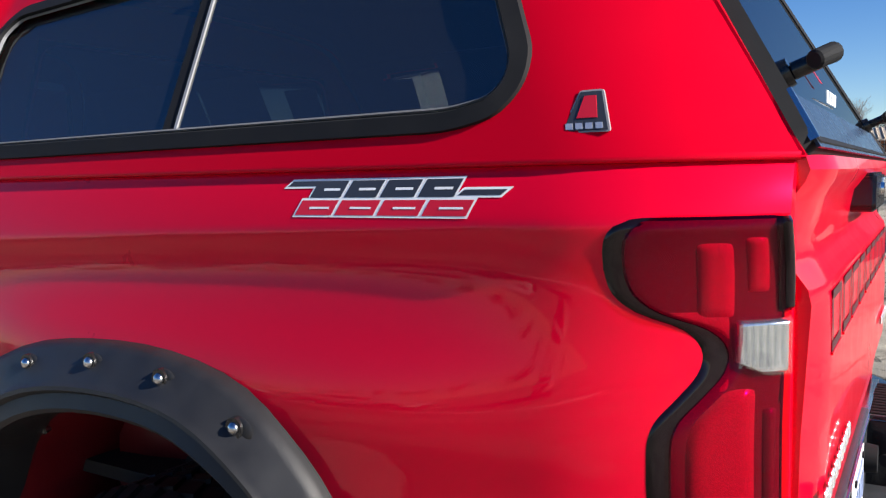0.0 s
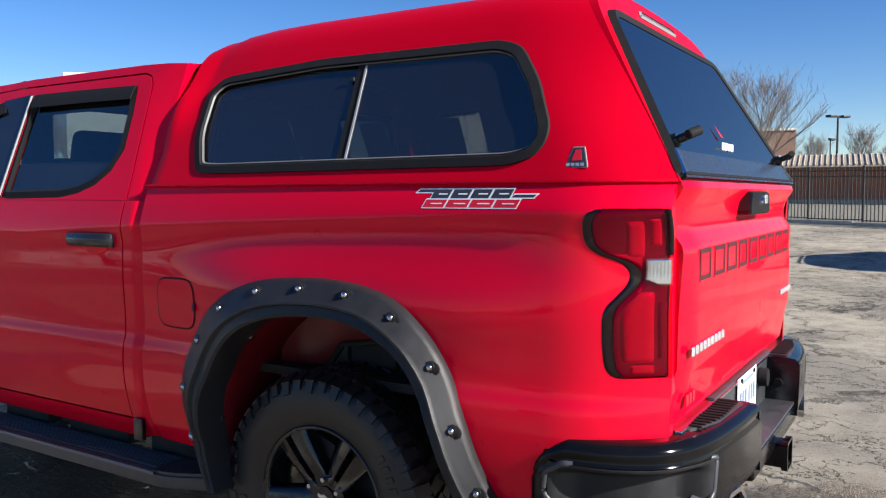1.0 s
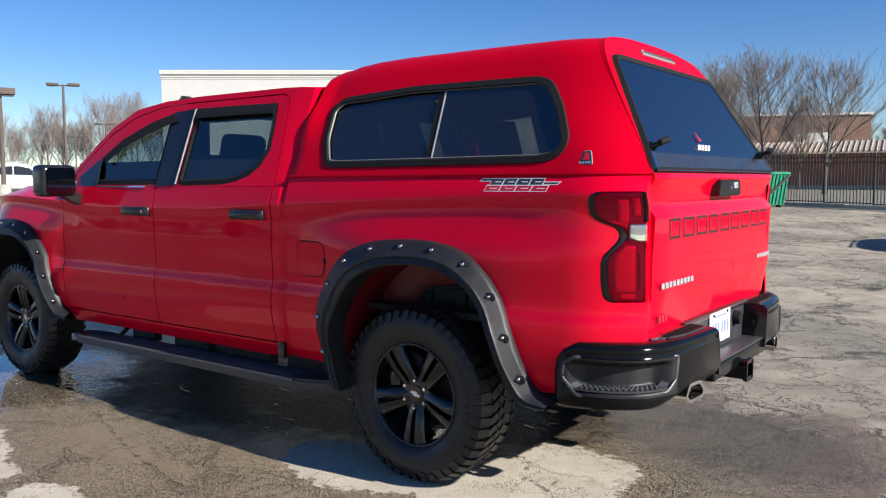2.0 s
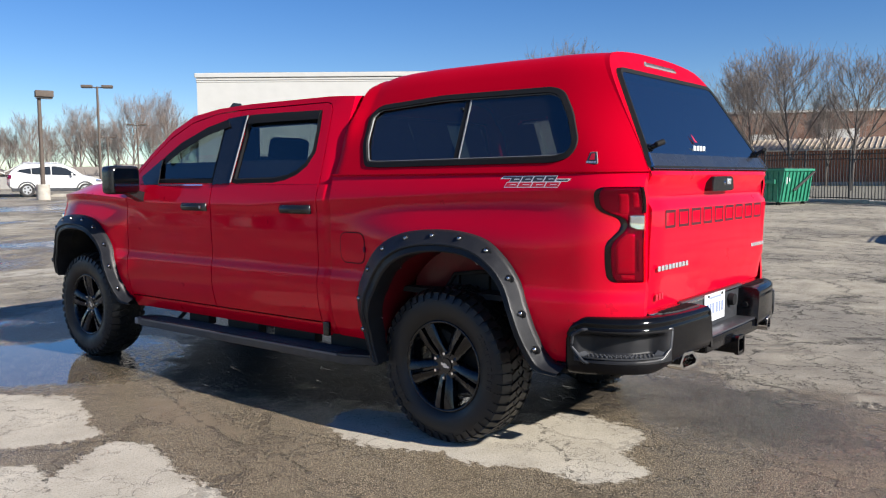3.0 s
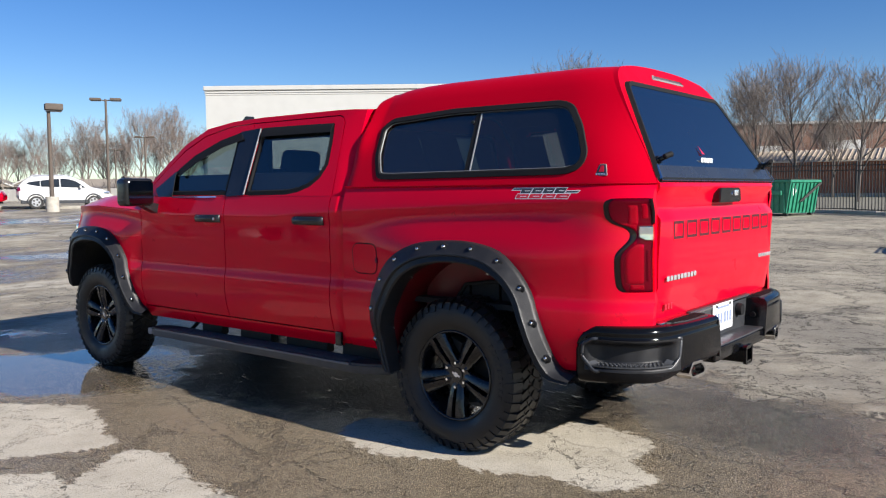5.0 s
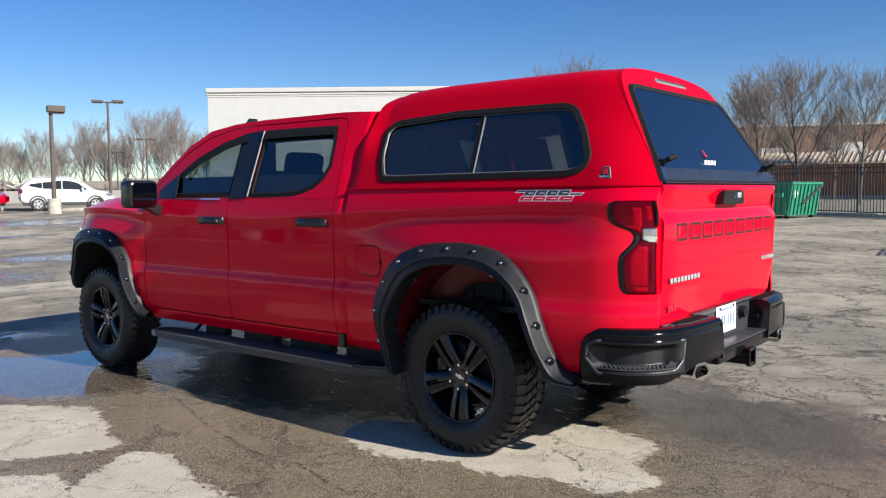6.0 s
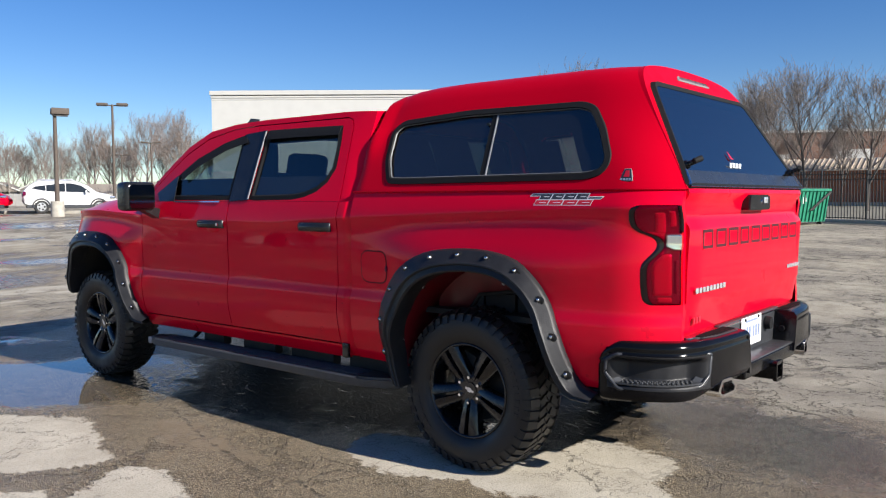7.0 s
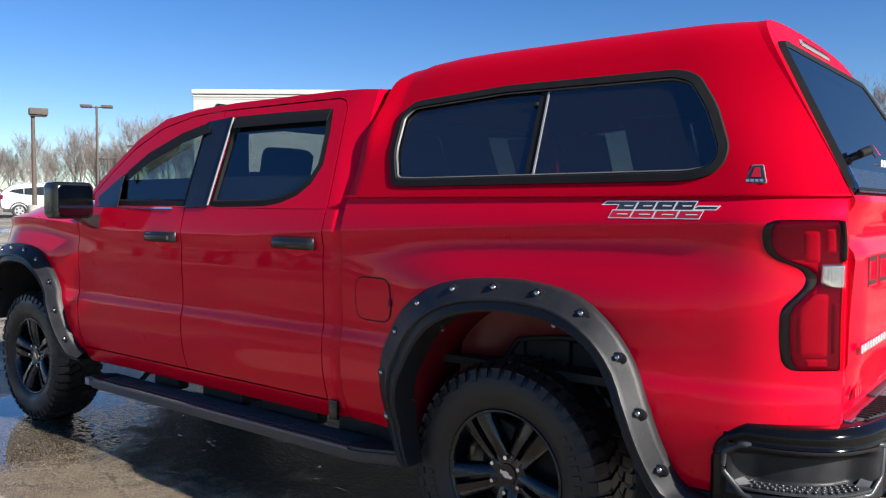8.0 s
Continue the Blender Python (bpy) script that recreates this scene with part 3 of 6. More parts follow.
    hem(rg, (-s * 0.004, 0, 0))
    part("rain_guard", rg, RUBBER, rear, "smoked rain guard")
    rg = bmesh.new()
    tops = [(1.975, 1.853), (2.194, 1.806), (2.463, 1.705), (2.62, 1.61)]
    rows = [[pl(y - 0.03 * d, z - 0.030 * d, 0.008 * d) for y, z in tops] for d in (0, 1, 1.9)]
    add_grid(rg, rows)
    hem(rg, (-s * 0.004, 0, 0))
    part("rain_guard", rg, RUBBER, front, "smoked rain guard")
    door_handle(s, 1.08, rear, False)
    door_handle(s, 2.115, front, True)
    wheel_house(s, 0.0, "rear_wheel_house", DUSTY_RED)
    wheel_house(s, WHEELBASE, "front_wheel_house", DARK)
    flare(s, 0.0)
    flare(s, WHEELBASE)
    part("flare_foot", box((s * 0.955, -0.775, 0.528), (0.05, 0.130, 0.050), 0.010, 2), FLARE, truck, "black plastic filler behind the flare")
    # door mirror
    mr = bmesh.new()
    add_box(mr, (s * 1.140, 2.80, 1.440), (0.235, 0.150, 0.205), 0.045, 4)
    mir = part("door_mirror", mr, BLACK, truck, "large black door mirror")
    mg = bmesh.new()
    add_prism(mg, rounded([(1.045, 1.357), (1.236, 1.357), (1.236, 1.523), (1.045, 1.523)], 0.03), lambda u, v, d: (s * u, 2.7235 - d - (u - 1.14) * 0.03, v), 0.004)
    part("mirror_glass", mg, simple("mirror_silver", (0.10, 0.105, 0.11), 0.10, 1.0, 0.02), mir, "mirror glass")
    mi = bmesh.new()
    sq = rounded([(1.175, 1.455), (1.230, 1.455), (1.230, 1.518), (1.175, 1.518)], 0.01)
    add_ring(mi, sq, inset(sq, 0.005), lambda u, v, d: (s * u, 2.7185 - d, v))
    part("spotter_mirror", mi, CHROME, mir)
    arm = bmesh.new()
    add_prism(arm, [(0.955, 1.26), (1.09, 1.33), (1.13, 1.36), (1.02, 1.36), (0.945, 1.34)], lambda u, v, d: (s * u, 2.75 + d, v), 0.09)
    part("mirror_arm", arm, BLACK, mir)
    # running board
    rb = bmesh.new()
    plan = [(2.93, 0.88), (2.93, 0.98), (2.85, 1.010), (0.68, 1.010), (0.50, 0.93), (0.48, 0.86), (0.68, 0.83), (2.85, 0.83)]
    add_prism(rb, rounded(plan, 0.05, 3), lambda u, v, d: (s * v, u, 0.348 + d), 0.060)
    bmesh.ops.bevel(rb, geom=rb.edges[:], offset=0.012, segments=2, affect="EDGES")
    board = part("running_board", rb, TRIM, truck, "black running board with ribbed step pad")
    for k in range(7):
        part("step_rib", box((s * (0.860 + k * 0.019), 1.75, 0.4105), (0.009, 2.0, 0.007), 0.002, 1), TRIM, board)
    for y0, y1 in ((0.62, 0.98), (1.12, 1.52), (1.68, 2.02), (2.24, 2.48)):
        part("sill_mount", box((s * 0.79, (y0 + y1) / 2, 0.455), (0.07, y1 - y0, 0.13), 0.015, 2), DARK, board)
    # sheen line of the outer edge, drawn as a paler strip
    part("sheen_strip", box((s * 1.0075, 1.775, 0.400), (0.010, 2.08, 0.014), 0.004, 2), BEAD, board, "pale outer strip in place of the edge's sheen")
    part("board_end_cap", box((s * 0.955, 2.905, 0.379), (0.095, 0.05, 0.050), 0.012, 2), DIVIDER, board, "scuffed bright end cap")
    for yb in (0.85, 1.75, 2.62):
        br = bmesh.new()
        add_tube(br, [(s * 0.95, yb, 0.36), (s * 0.84, yb, 0.38), (s * 0.70, yb, 0.49), (s * 0.55, yb, 0.56)], 0.015, 8)
        part("board_bracket", br, DARK, board)
# fuel door, left side only
fd = bmesh.new()
fo = rounded([(0.495, 0.955), (0.700, 0.955), (0.700, 1.125), (0.495, 1.125)], 0.055, 6)
fo = [(y, z) for y, z in fo]
add_fill(fd, fo, [], lambda y, z: (-(side_x(y, z) + 0.0035), y, z))
hem(fd, (0.02, 0, 0))
fuel = part("fuel_door", fd, RED, truck)
fs = bmesh.new()
add_ring(fs, inset(fo, -0.006), fo, lambda y, z, w: (-(side_x(y, z) + 0.0015), y, z))
part("fuel_door_seam", fs, RUBBER, fuel)
# small deep red block set in for a glint at the door's edge
part("red_glint", box((-(side_x(0.505, 1.04) + 0.006), 0.492, 1.035), (0.010, 0.014, 0.03), 0.004), LAMP_MID, fuel)
part("mud_flap_bracket", box((-0.965, 0.86, 0.535), (0.02, 0.05, 0.085), 0.006), BLACK, truck)

# -- roof, windscreen, bonnet, nose --
bm = bmesh.new()
rows = []
for y in span(0.80, 2.42, 20):
    ztop = float(np.interp(y, [0.8, 1.1, 1.8, 2.12, 2.42], [1.958, 1.975, 1.982, 1.968, 1.925]))
    zed = float(np.interp(y, [0.80, 1.03, 1.79, 2.12, 2.42], [1.935, 1.946, 1.946, 1.934, 1.893]))
    hw = green_x(zed) - 0.05 * max(0.0, (y - 2.3) / 0.8) ** 2 - 0.016 * max(0.0, (0.885 - y) / 0.085) ** 2
    rows.append([(hw * t, y, zed + (ztop - zed) * (1 - abs(t) ** 3.2) - 0.0) for t in span(-1, 1, 25)])
add_grid(bm, rows)
hem(bm, (0, 0, -0.02))
roof = part("cab_roof", bm, RED, truck)
fin = bmesh.new()
add_prism(fin, [(-0.09, 0.0), (0.10, 0.0), (0.02, 0.022), (-0.05, 0.058), (-0.085, 0.055)], lambda u, v, d: (-0.525 + d, 2.33 + u, 1.918 + v * 1.45), 0.05)
part("antenna", fin, BLACK, roof, "black roof antenna fin")
part("headliner", box((0, 1.62, 1.90), (1.38, 1.5, 0.02), 0.005), LINER, truck)
bm = bmesh.new()
rows = []
for t in span(0, 1, 8):
    y, z = 2.42 + 0.83 * t, 1.915 - 0.50 * t - 0.03 * math.sin(math.pi * t) * -1
    hw = 0.66 + 0.16 * t
    rows.append([(hw * u, y - 0.10 * u * u * (0.5 + t), z) for u in span(-1, 1, 13)])
add_grid(bm, rows)
face_to(bm, (0, 1, 1))
part("windscreen", bm, CAB_GLASS, truck, "clear windscreen")
for s in (-1, 1):
    bm = bmesh.new()
    add_tube(bm, [(s * 0.725, 2.37, 1.892), (s * 0.78, 2.62, 1.765), (s * 0.83, 2.82, 1.63), (s * 0.875, 3.02, 1.46)], 0.026, 8)
    part("windscreen_pillar", bm, RED, truck)
bm = bmesh.new()
rows = []
for y in span(0.815, 0.83, 2):
    rows.append([(x, y, z) for x, z in ((-0.70, 1.9), (-0.90, 1.45), (0.90, 1.45), (0.70, 1.9))])
pl = lambda u, v, w=0.0: (u, 0.82 + w, v)
out = [(-0.90, 1.40), (0.90, 1.40), (0.71, 1.93), (-0.71, 1.93)]
win = rounded([(-0.74, 1.46), (0.74, 1.46), (0.64, 1.86), (-0.64, 1.86)], 0.06)
bm2 = bmesh.new()
add_fill(bm2, out, [win], pl)
hem(bm2, (0, 0.03, 0))
part("cab_back", bm2, RED, truck)
bm.free()
bm = bmesh.new()
add_fill(bm, inset(win, -0.01), [], lambda u, v: (u, 0.835, v))
face_to(bm, (0, -1, 0))
part("rear_window", bm, CAB_GLASS, truck, "tinted cab rear window")
bm = bmesh.new()
rows = []
for y in span(3.0, 4.58, 26):
    zs = crease(y) - 0.001
    hw = side_x(y, zs - 0.004)
    zc = float(np.interp(y, [3.0, 3.5, 4.2, 4.5, 4.58], [1.455, 1.445, 1.41, 1.355, 1.28]))
    row = []
    for t in span(-1, 1, 33):
        a = abs(t)
        z = zs + (zc - zs) * (1 - a ** 2.6) + 0.03 * math.exp(-((a - 0.72) / 0.12) ** 2) * (1 if y < 4.45 else 0.5)
        row.append((hw * t, y, z if a < 0.999 else zs))
    rows.append(row)
add_grid(bm, rows)
hem(bm, (0, 0, -0.02))
part("bonnet", bm, RED, truck, "domed red bonnet")
bm = bmesh.new()
add_box(bm, (0, 4.55, 0.98), (1.16, 0.10, 0.42), 0.05, 3)
part("grille", bm, BLACK, truck)
for s in (-1, 1):
    part("headlamp", box((s * 0.62, 4.47, 1.08), (0.22, 0.12, 0.16), 0.03, 3), CHROME, truck)
bm = bmesh.new()
for z0, z1 in ((0.50, 0.80),):
    plan = [(-0.86, 4.24), (-0.78, 4.44), (-0.5, 4.62), (0.5, 4.62), (0.78, 4.44), (0.86, 4.24), (0.75, 4.22), (-0.75, 4.22)]
    add_prism(bm, rounded(plan, 0.06, 3), lambda u, v, d: (u, v, 0.50 + d), 0.30)
part("front_bumper", bm, BUMPER, truck, "black front bumper")

# -- tailgate --
TG_Z = [0.79, 0.82, 0.90, 0.945, 0.965, 1.10, 1.27, 1.290, 1.315, 1.345, 1.40, 1.425, 1.440, 1.458, 1.462]
TG_Y = [-1.105, -1.130, -1.142, -1.150, -1.158, -1.160, -1.160, -1.156, -1.138, -1.132, -1.142, -1.160, -1.166, -1.160, -1.120]
bm = bmesh.new()
rows = []
for z, y0 in zip(TG_Z, TG_Y):
    rows.append([(x, y0 + (0.022 * step01(0.76, 0.832, abs(x)) if 1.27 > z or z > 1.35 else 0.012 * step01(0.70, 0.832, abs(x))), z) for x in span(-0.832, 0.832, 41)])
add_grid(bm, rows)
hem(bm, (0, 0.05, 0))
tail = part("tailgate", bm, RED, truck, "sunlit red tailgate with recessed black lettering", 28)
th = bmesh.new()
add_prism(th, rounded([(-0.165, 1.355), (0.165, 1.355), (0.150, 1.432), (-0.150, 1.432)], 0.02), lambda u, v, d: (u, -1.130 - d, v), 0.050)
bmesh.ops.bevel(th, geom=th.edges[:], offset=0.006, segments=2, affect="EDGES")
hd = part("tailgate_handle", th, BLACK, tail, "black tailgate handle")
part("camera_lens", cyl((0.02, -1.178, 1.398), (0.02, -1.186, 1.398), 0.014, 0.012, 16), CHROME, hd)
part("keyhole_plate", box((0.075, -1.181, 1.405), (0.06, 0.006, 0.03), 0.002), SILVER, hd)


# row of sunk block shapes across the tailgate, and two small bright wordmarks
SUNK = simple("sunk_dark_red", (0.055, 0.006, 0.010), 0.45, 0, 0.2)
for k in range(9):
    x0 = -0.715 + k * 0.1605
    w = 0.128 if k % 3 else 0.120
    o = [(x0, 1.190), (x0 + w, 1.190), (x0 + w, 1.276), (x0, 1.276)]
    bm = bmesh.new()
    add_ring(bm, o, inset(o, 0.0135), lambda u, v, q: (u, -1.1615, v))
    part("wordmark_block", bm, SUNK, tail, "hollow sunk block of the wordmark")
    bm = bmesh.new()
    add_box(bm, (x0 + w / 2, -1.1612, 1.1885), (w + 0.004, 0.004, 0.004))
    part("block_edge", bm, RED, tail)
for k in range(9):
    bm = bmesh.new()
    add_box(bm, (-0.782 + k * 0.041, -1.164, 1.008), (0.026, 0.006, 0.026), 0.003, 1)
    part("badge_block", bm, SILVER, tail, "bright badge block")
for k in range(6):
    bm = bmesh.new()
    add_box(bm, (0.545 + k * 0.040, -1.163, 1.030), (0.024, 0.006, 0.024), 0.003, 1)
    part("badge_block", bm, SILVER, tail, "bright badge block")
bm = bmesh.new()
for k in range(3):
    add_box(bm, (-0.765 + k * 0.032, -1.146, 0.872), (0.020, 0.003, 0.030), 0.001, 1)
part("sticker", bm, DECAL_RED, tail, "faded dark red sticker")
bm = bmesh.new()
add_box(bm, (0, -1.08, 1.13), (1.66, 0.03, 0.66))
part("tailgate_inner", bm, DARK, tail)


# -- tail lamps --
def lamp_edge(z):
    return curve1([0.945, 0.955, 0.985, 1.10, 1.135, 1.165, 1.195, 1.225, 1.250, 1.272, 1.300, 1.355, 1.380, 1.392],
                  [-1.030, -1.000, -0.981, -0.976, -0.984, -1.008, -1.030, -1.033, -1.012, -0.960, -0.931, -0.925, -0.944, -0.980], z)


def lamp_patch(name, s, z0, z1, yl, yr, mat, lift, parent, label="", nz=30, nu=14, rim=-0.0030, edge_w=0.004):
    """Patch on the rear corner between two edges, raised by lift with rolled borders."""
    bm = bmesh.new()
    rows = []
    for i in range(nz):
        z = z0 + (z1 - z0) * i / (nz - 1)
        a, b = (f(z) if callable(f) else f for f in (yl, yr))
        row = []
        for j in range(nu):
            u = j / (nu - 1)
            y = a + (b - a) * u
            e = min(u, 1 - u) * abs(b - a)
            ez = min(z - z0, z1 - z)
            k = min(1, e / edge_w) ** 0.5 * min(1, ez / edge_w + 0.02) ** 0.5
            h = -rim + (lift + rim) * k
            d = (side_x(y + 0.004, z) - side_x(y - 0.004, z)) / 0.008
            nn = Vector((1, -d, 0)).normalized()
            row.append((s * (side_x(y, z) + nn.x * h), y + nn.y * h, z))
        rows.append(row)
    add_grid(bm, rows)
    bmesh.ops.recalc_face_normals(bm, faces=bm.faces[:])
    return part(name, bm, mat, parent, label, 50)


for s in (-1, 1):
    lamp = lamp_patch("tail_lamp", s, 0.945, 1.392, lamp_edge, -1.126, LAMP_DARK, 0.004, truck, "red tail lamp with smoked surround", 60, 22, 0.006, 0.012)
    lamp_patch("inner_lens", s, 0.955, 1.383, lambda z: lamp_edge(z) - 0.028, -1.116, LAMP_MID, 0.0050, lamp, "deep red inner lens", 60, 20)
    lamp_patch("upper_lens", s, 1.262, 1.356, -1.030, -1.070, LAMP_RED, 0.0105, lamp, "bright red upper lens", edge_w=0.012)
    lamp_patch("upper_corner_lens", s, 1.292, 1.362, -1.080, -1.104, LAMP_RED, 0.0095, lamp, "", edge_w=0.008)
    lamp_patch("waist_lens", s, 1.170, 1.274, lambda z: lamp_edge(z) - 0.034, -1.066, LAMP_RED, 0.0070, lamp, "", edge_w=0.010)
    lamp_patch("lower_lens", s, 0.990, 1.176, lambda z: max(lamp_edge(z) - 0.044, -1.075), -1.092, LAMP_RED, 0.0115, lamp, "bright red lower lens", edge_w=0.014)
    lamp_patch("lower_corner_lens", s, 1.000, 1.150, -1.097, -1.112, LAMP_MID, 0.0095, lamp, "", edge_w=0.006)
    lamp_patch("lower_bar", s, 0.962, 0.986, -1.040, -1.092, LAMP_RED, 0.0090, lamp, "", edge_w=0.006)
    lamp_patch("outer_lens", s, 0.950, 1.389, lambda z: lamp_edge(z) - 0.027, -1.1262, LENS_RED, 0.0140, lamp, "glossy clear red outer lens", 60, 22, -0.002, 0.014)
    lamp_patch("smoked_edge", s, 1.268, 1.386, -1.112, -1.1264, LAMP_DARK, 0.0152, lamp, "dark smoked inner edge", 20, 6)
    peak = lambda z: -1.066 - max(0.0, 1.208 - z) * 1.6
    rev = lamp_patch("reverse_lens", s, 1.188, 1.264, peak, -1.124, CLEAR, 0.0170, lamp, "clear ribbed reversing lens")
    lamp_patch("reverse_reflector", s, 1.192, 1.260, lambda z: peak(z) - 0.003, -1.121, CHROME, 0.0150, lamp)
    for k in range(7):
        yk = -1.073 - k * 0.0072
        rb = bmesh.new()
        add_cyl(rb, (s * (side_x(yk, 1.23) + 0.0165), yk - 0.008, 1.203), (s * (side_x(yk, 1.23) + 0.0165), yk - 0.008, 1.256), 0.0022, None, 6)
        part("lens_rib", rb, CLEAR, rev)

# -- rear bumper --
B_PLAN = [(0.975, -0.800), (1.020, -0.812), (1.032, -0.86), (1.028, -0.96), (1.002, -1.055), (0.945, -1.14), (0.855, -1.198), (0.74, -1.232), (0.57, -1.255), (0.385, -1.265)]


def bumper_line(n):
    ts = list(range(len(B_PLAN)))
    return [(curve1(ts, [p[0] for p in B_PLAN], t), curve1(ts, [p[1] for p in B_PLAN], t)) for t in span(0, len(B_PLAN) - 1, n)]


LINE = bumper_line(72)
BL = len(LINE)


def bump_at(s, f, z, d):
    """Point on the bumper end: f runs along it, d is the depth below its face."""
    i = f * (BL - 1)
    a = min(int(i), BL - 2)
    x, y = [LINE[a][c] * (1 - i + a) + LINE[a + 1][c] * (i - a) for c in (0, 1)]
    t = Vector((LINE[a + 1][0] - LINE[a][0], LINE[a + 1][1] - LINE[a][1])).normalized()
    nrm = Vector((-t.y, t.x))
    if nrm.x * x + nrm.y * (y + 0.9) < 0:
        nrm = -nrm
    return (s * (x - nrm.x * d), y - nrm.y * d, z)


def pocket(f, z):
    lo, hi = 0.588 + 0.02 * f, 0.728
    return step01(0.23, 0.31, f) * (1 - step01(0.66, 0.74, f)) * step01(lo, lo + 0.022, z) * (1 - step01(hi - 0.03, hi, z))


bm = bmesh.new()
add_box(bm, (0, -1.190, 0.590), (0.80, 0.125, 0.075), 0.015, 3)
bumper = part("rear_bumper", bm, BUMPER, truck, "black steel rear bumper with corner steps")
bm = bmesh.new()
add_box(bm, (0, -1.130, 0.715), (0.90, 0.03, 0.19), 0.008)
part("plate_recess", bm, TRIM, bumper)
part("top_ledge", box((0, -1.125, 0.797), (1.64, 0.05, 0.010), 0.003), STEEL, bumper, "bright ledge below the tailgate")
part("centre_step", box((0, -1.192, 0.630), (0.72, 0.118, 0.010), 0.004), TRIM, bumper)
for s in (-1, 1):
    bm = bmesh.new()
    fs_ = span(0, 1, 72)
    zs = [(0.0, 0.06), (0.004, 0.015), (0.020, 0.003), (0.045, 0.0)] + [(q, 0.0) for q in span(0.055, 0.185, 22)] + [(0.198, 0.0), (0.205, 0.004), (0.214, 0.005), (0.224, 0.002), (0.238, 0.006), (0.250, 0.018), (0.254, 0.040), (0.254, 0.16)]
    rows = []
    for q, ins in zs:
        row = []
        for f in fs_:
            base = 0.520 + 0.012 * step01(0.20, 0.50, f) + 0.051 * step01(0.60, 0.88, f)
            top = 0.795 - 0.070 * max(0.0, 1 - max(0.0, f - 0.11) / 0.17)
            z = base + (top - base) * q / 0.254
            p = bump_at(s, f, z, min(ins, 0.03 + 0.13 * step01(0.25, 0.75, f)) + 0.070 * pocket(f, z))
            row.append((p[0] - s * 0.18 * (0.795 - z) * step01(0.80, 1.0, f), p[1], p[2]))
        rows.append(row)
    add_grid(bm, rows)
    bmesh.ops.recalc_face_normals(bm, faces=bm.faces[:])
    corner = part("bumper_corner", bm, BUMPER, bumper, "gloss black bumper end with step pocket", 45)
    ew = bmesh.new()
    add_prism(ew, [(-1.264, 0.585), (-1.264, 0.770), (-1.245, 0.793), (-1.13, 0.793), (-1.13, 0.585)], lambda u, v, d: (s * (0.345 + (v - 0.585) * 0.18 + d), u, v), 0.024)
    part("end_wall", ew, BUMPER, corner)
    part("sensor", cyl((s * 0.366, -1.19, 0.70), (s * 0.356, -1.19, 0.70), 0.016, None, 14), RUBBER, corner)
    # step pocket: lining, raised frame and studded floor
    pk = bmesh.new()
    add_grid(pk, [[bump_at(s, f, z, 0.066 * pocket(f, z) - 0.003) for f in span(0.225, 0.75, 40)] for z in span(0.585, 0.735, 22)])
    part("pocket_lining", pk, FLARE, corner, "dark plastic pocket lining", 60)
    o = rounded([(0.205, 0.650), (0.285, 0.584), (0.690, 0.598), (0.742, 0.640), (0.755, 0.735), (0.275, 0.735), (0.215, 0.705)], 0.012, 3)
    fb = bmesh.new()
    add_tube(fb, [bump_at(s, f, z, 0.0) for f, z in o], 0.009, 6, True)
    part("pocket_frame", fb, TRIM, corner, "grey pocket frame")
    pf = bmesh.new()
    add_grid(pf, [[bump_at(s, f, 0.606 + 0.012 * f + h, d) for f in span(0.27, 0.70, 18)] for d, h in ((-0.002, 0.0), (0.066, 0.006))])
    hem(pf, (0, 0, -0.006))
    pf = part("step_floor", pf, TRIM, corner)
    for r in range(3):
        for k in range(15):
            f = 0.30 + (k + 0.5 * (r % 2)) * 0.0245
            c = bump_at(s, f, 0.611 + 0.012 * f, 0.010 + r * 0.018)
            part("step_stud", box(c, (0.012, 0.012, 0.010), 0.003, 1), TRIM, pf)
    # broad chamfer round the pocket
    ch = bmesh.new()
    rim_o = [bump_at(s, f, z, 0.0005) for f, z in o]
    rim_i = [bump_at(s, f, z, 0.034) for f, z in [(0.49 + (f - 0.49) * 0.86, 0.662 + (z - 0.662) * 0.80) for f, z in o]]
    add_grid(ch, [rim_o, rim_i], True)
    part("pocket_chamfer", ch, TRIM, corner, "satin grey chamfered surround", 20)
    # top tread pad
    tp = bmesh.new()
    add_prism(tp, rounded([(0.41, -1.222), (0.66, -1.206), (0.755, -1.172), (0.785, -1.145), (0.41, -1.145)], 0.02), lambda u, v, d: (s * u, v, 0.792 + d), 0.008)
    pad = part("tread_pad", tp, TRIM, corner, "ribbed black tread pad")
    for k in range(12):
        x = 0.430 + k * 0.029
        part("tread_rib", box((s * x, -1.178 + 0.012 * step01(0.58, 0.76, x), 0.8025), (0.012, 0.062 - 0.026 * step01(0.62, 0.76, x), 0.007), 0.003, 1), RUBBER, pad)
    # tailpipe tip set into the lower edge
    ex = bmesh.new()
    o = rounded([(0.555, 0.527), (0.668, 0.519), (0.702, 0.550), (0.668, 0.604), (0.582, 0.604), (0.540, 0.560)], 0.012)
    i2 = inset(o, 0.014)
    tilt = lambda u, v, w: (s * u, -1.248 + w + (u - 0.63) * 0.15, v)
    add_ring(ex, o, i2, tilt)
    add_ring(ex, o, o, tilt, 0.0, 0.07)
    add_ring(ex, i2, i2, tilt, 0.0, 0.07)
    tip = part("tailpipe_tip", ex, CHROME, truck, "chrome tailpipe tip")
    part("exhaust_pipe", cyl((s * 0.62, -1.165, 0.55), (s * 0.57, -0.4, 0.55), 0.035, None, 14), DARK, tip)
bm = bmesh.new()
o = rounded([(-0.042, 0.497), (0.042, 0.497), (0.042, 0.581), (-0.042, 0.581)], 0.008)
i2 = inset(o, 0.010)
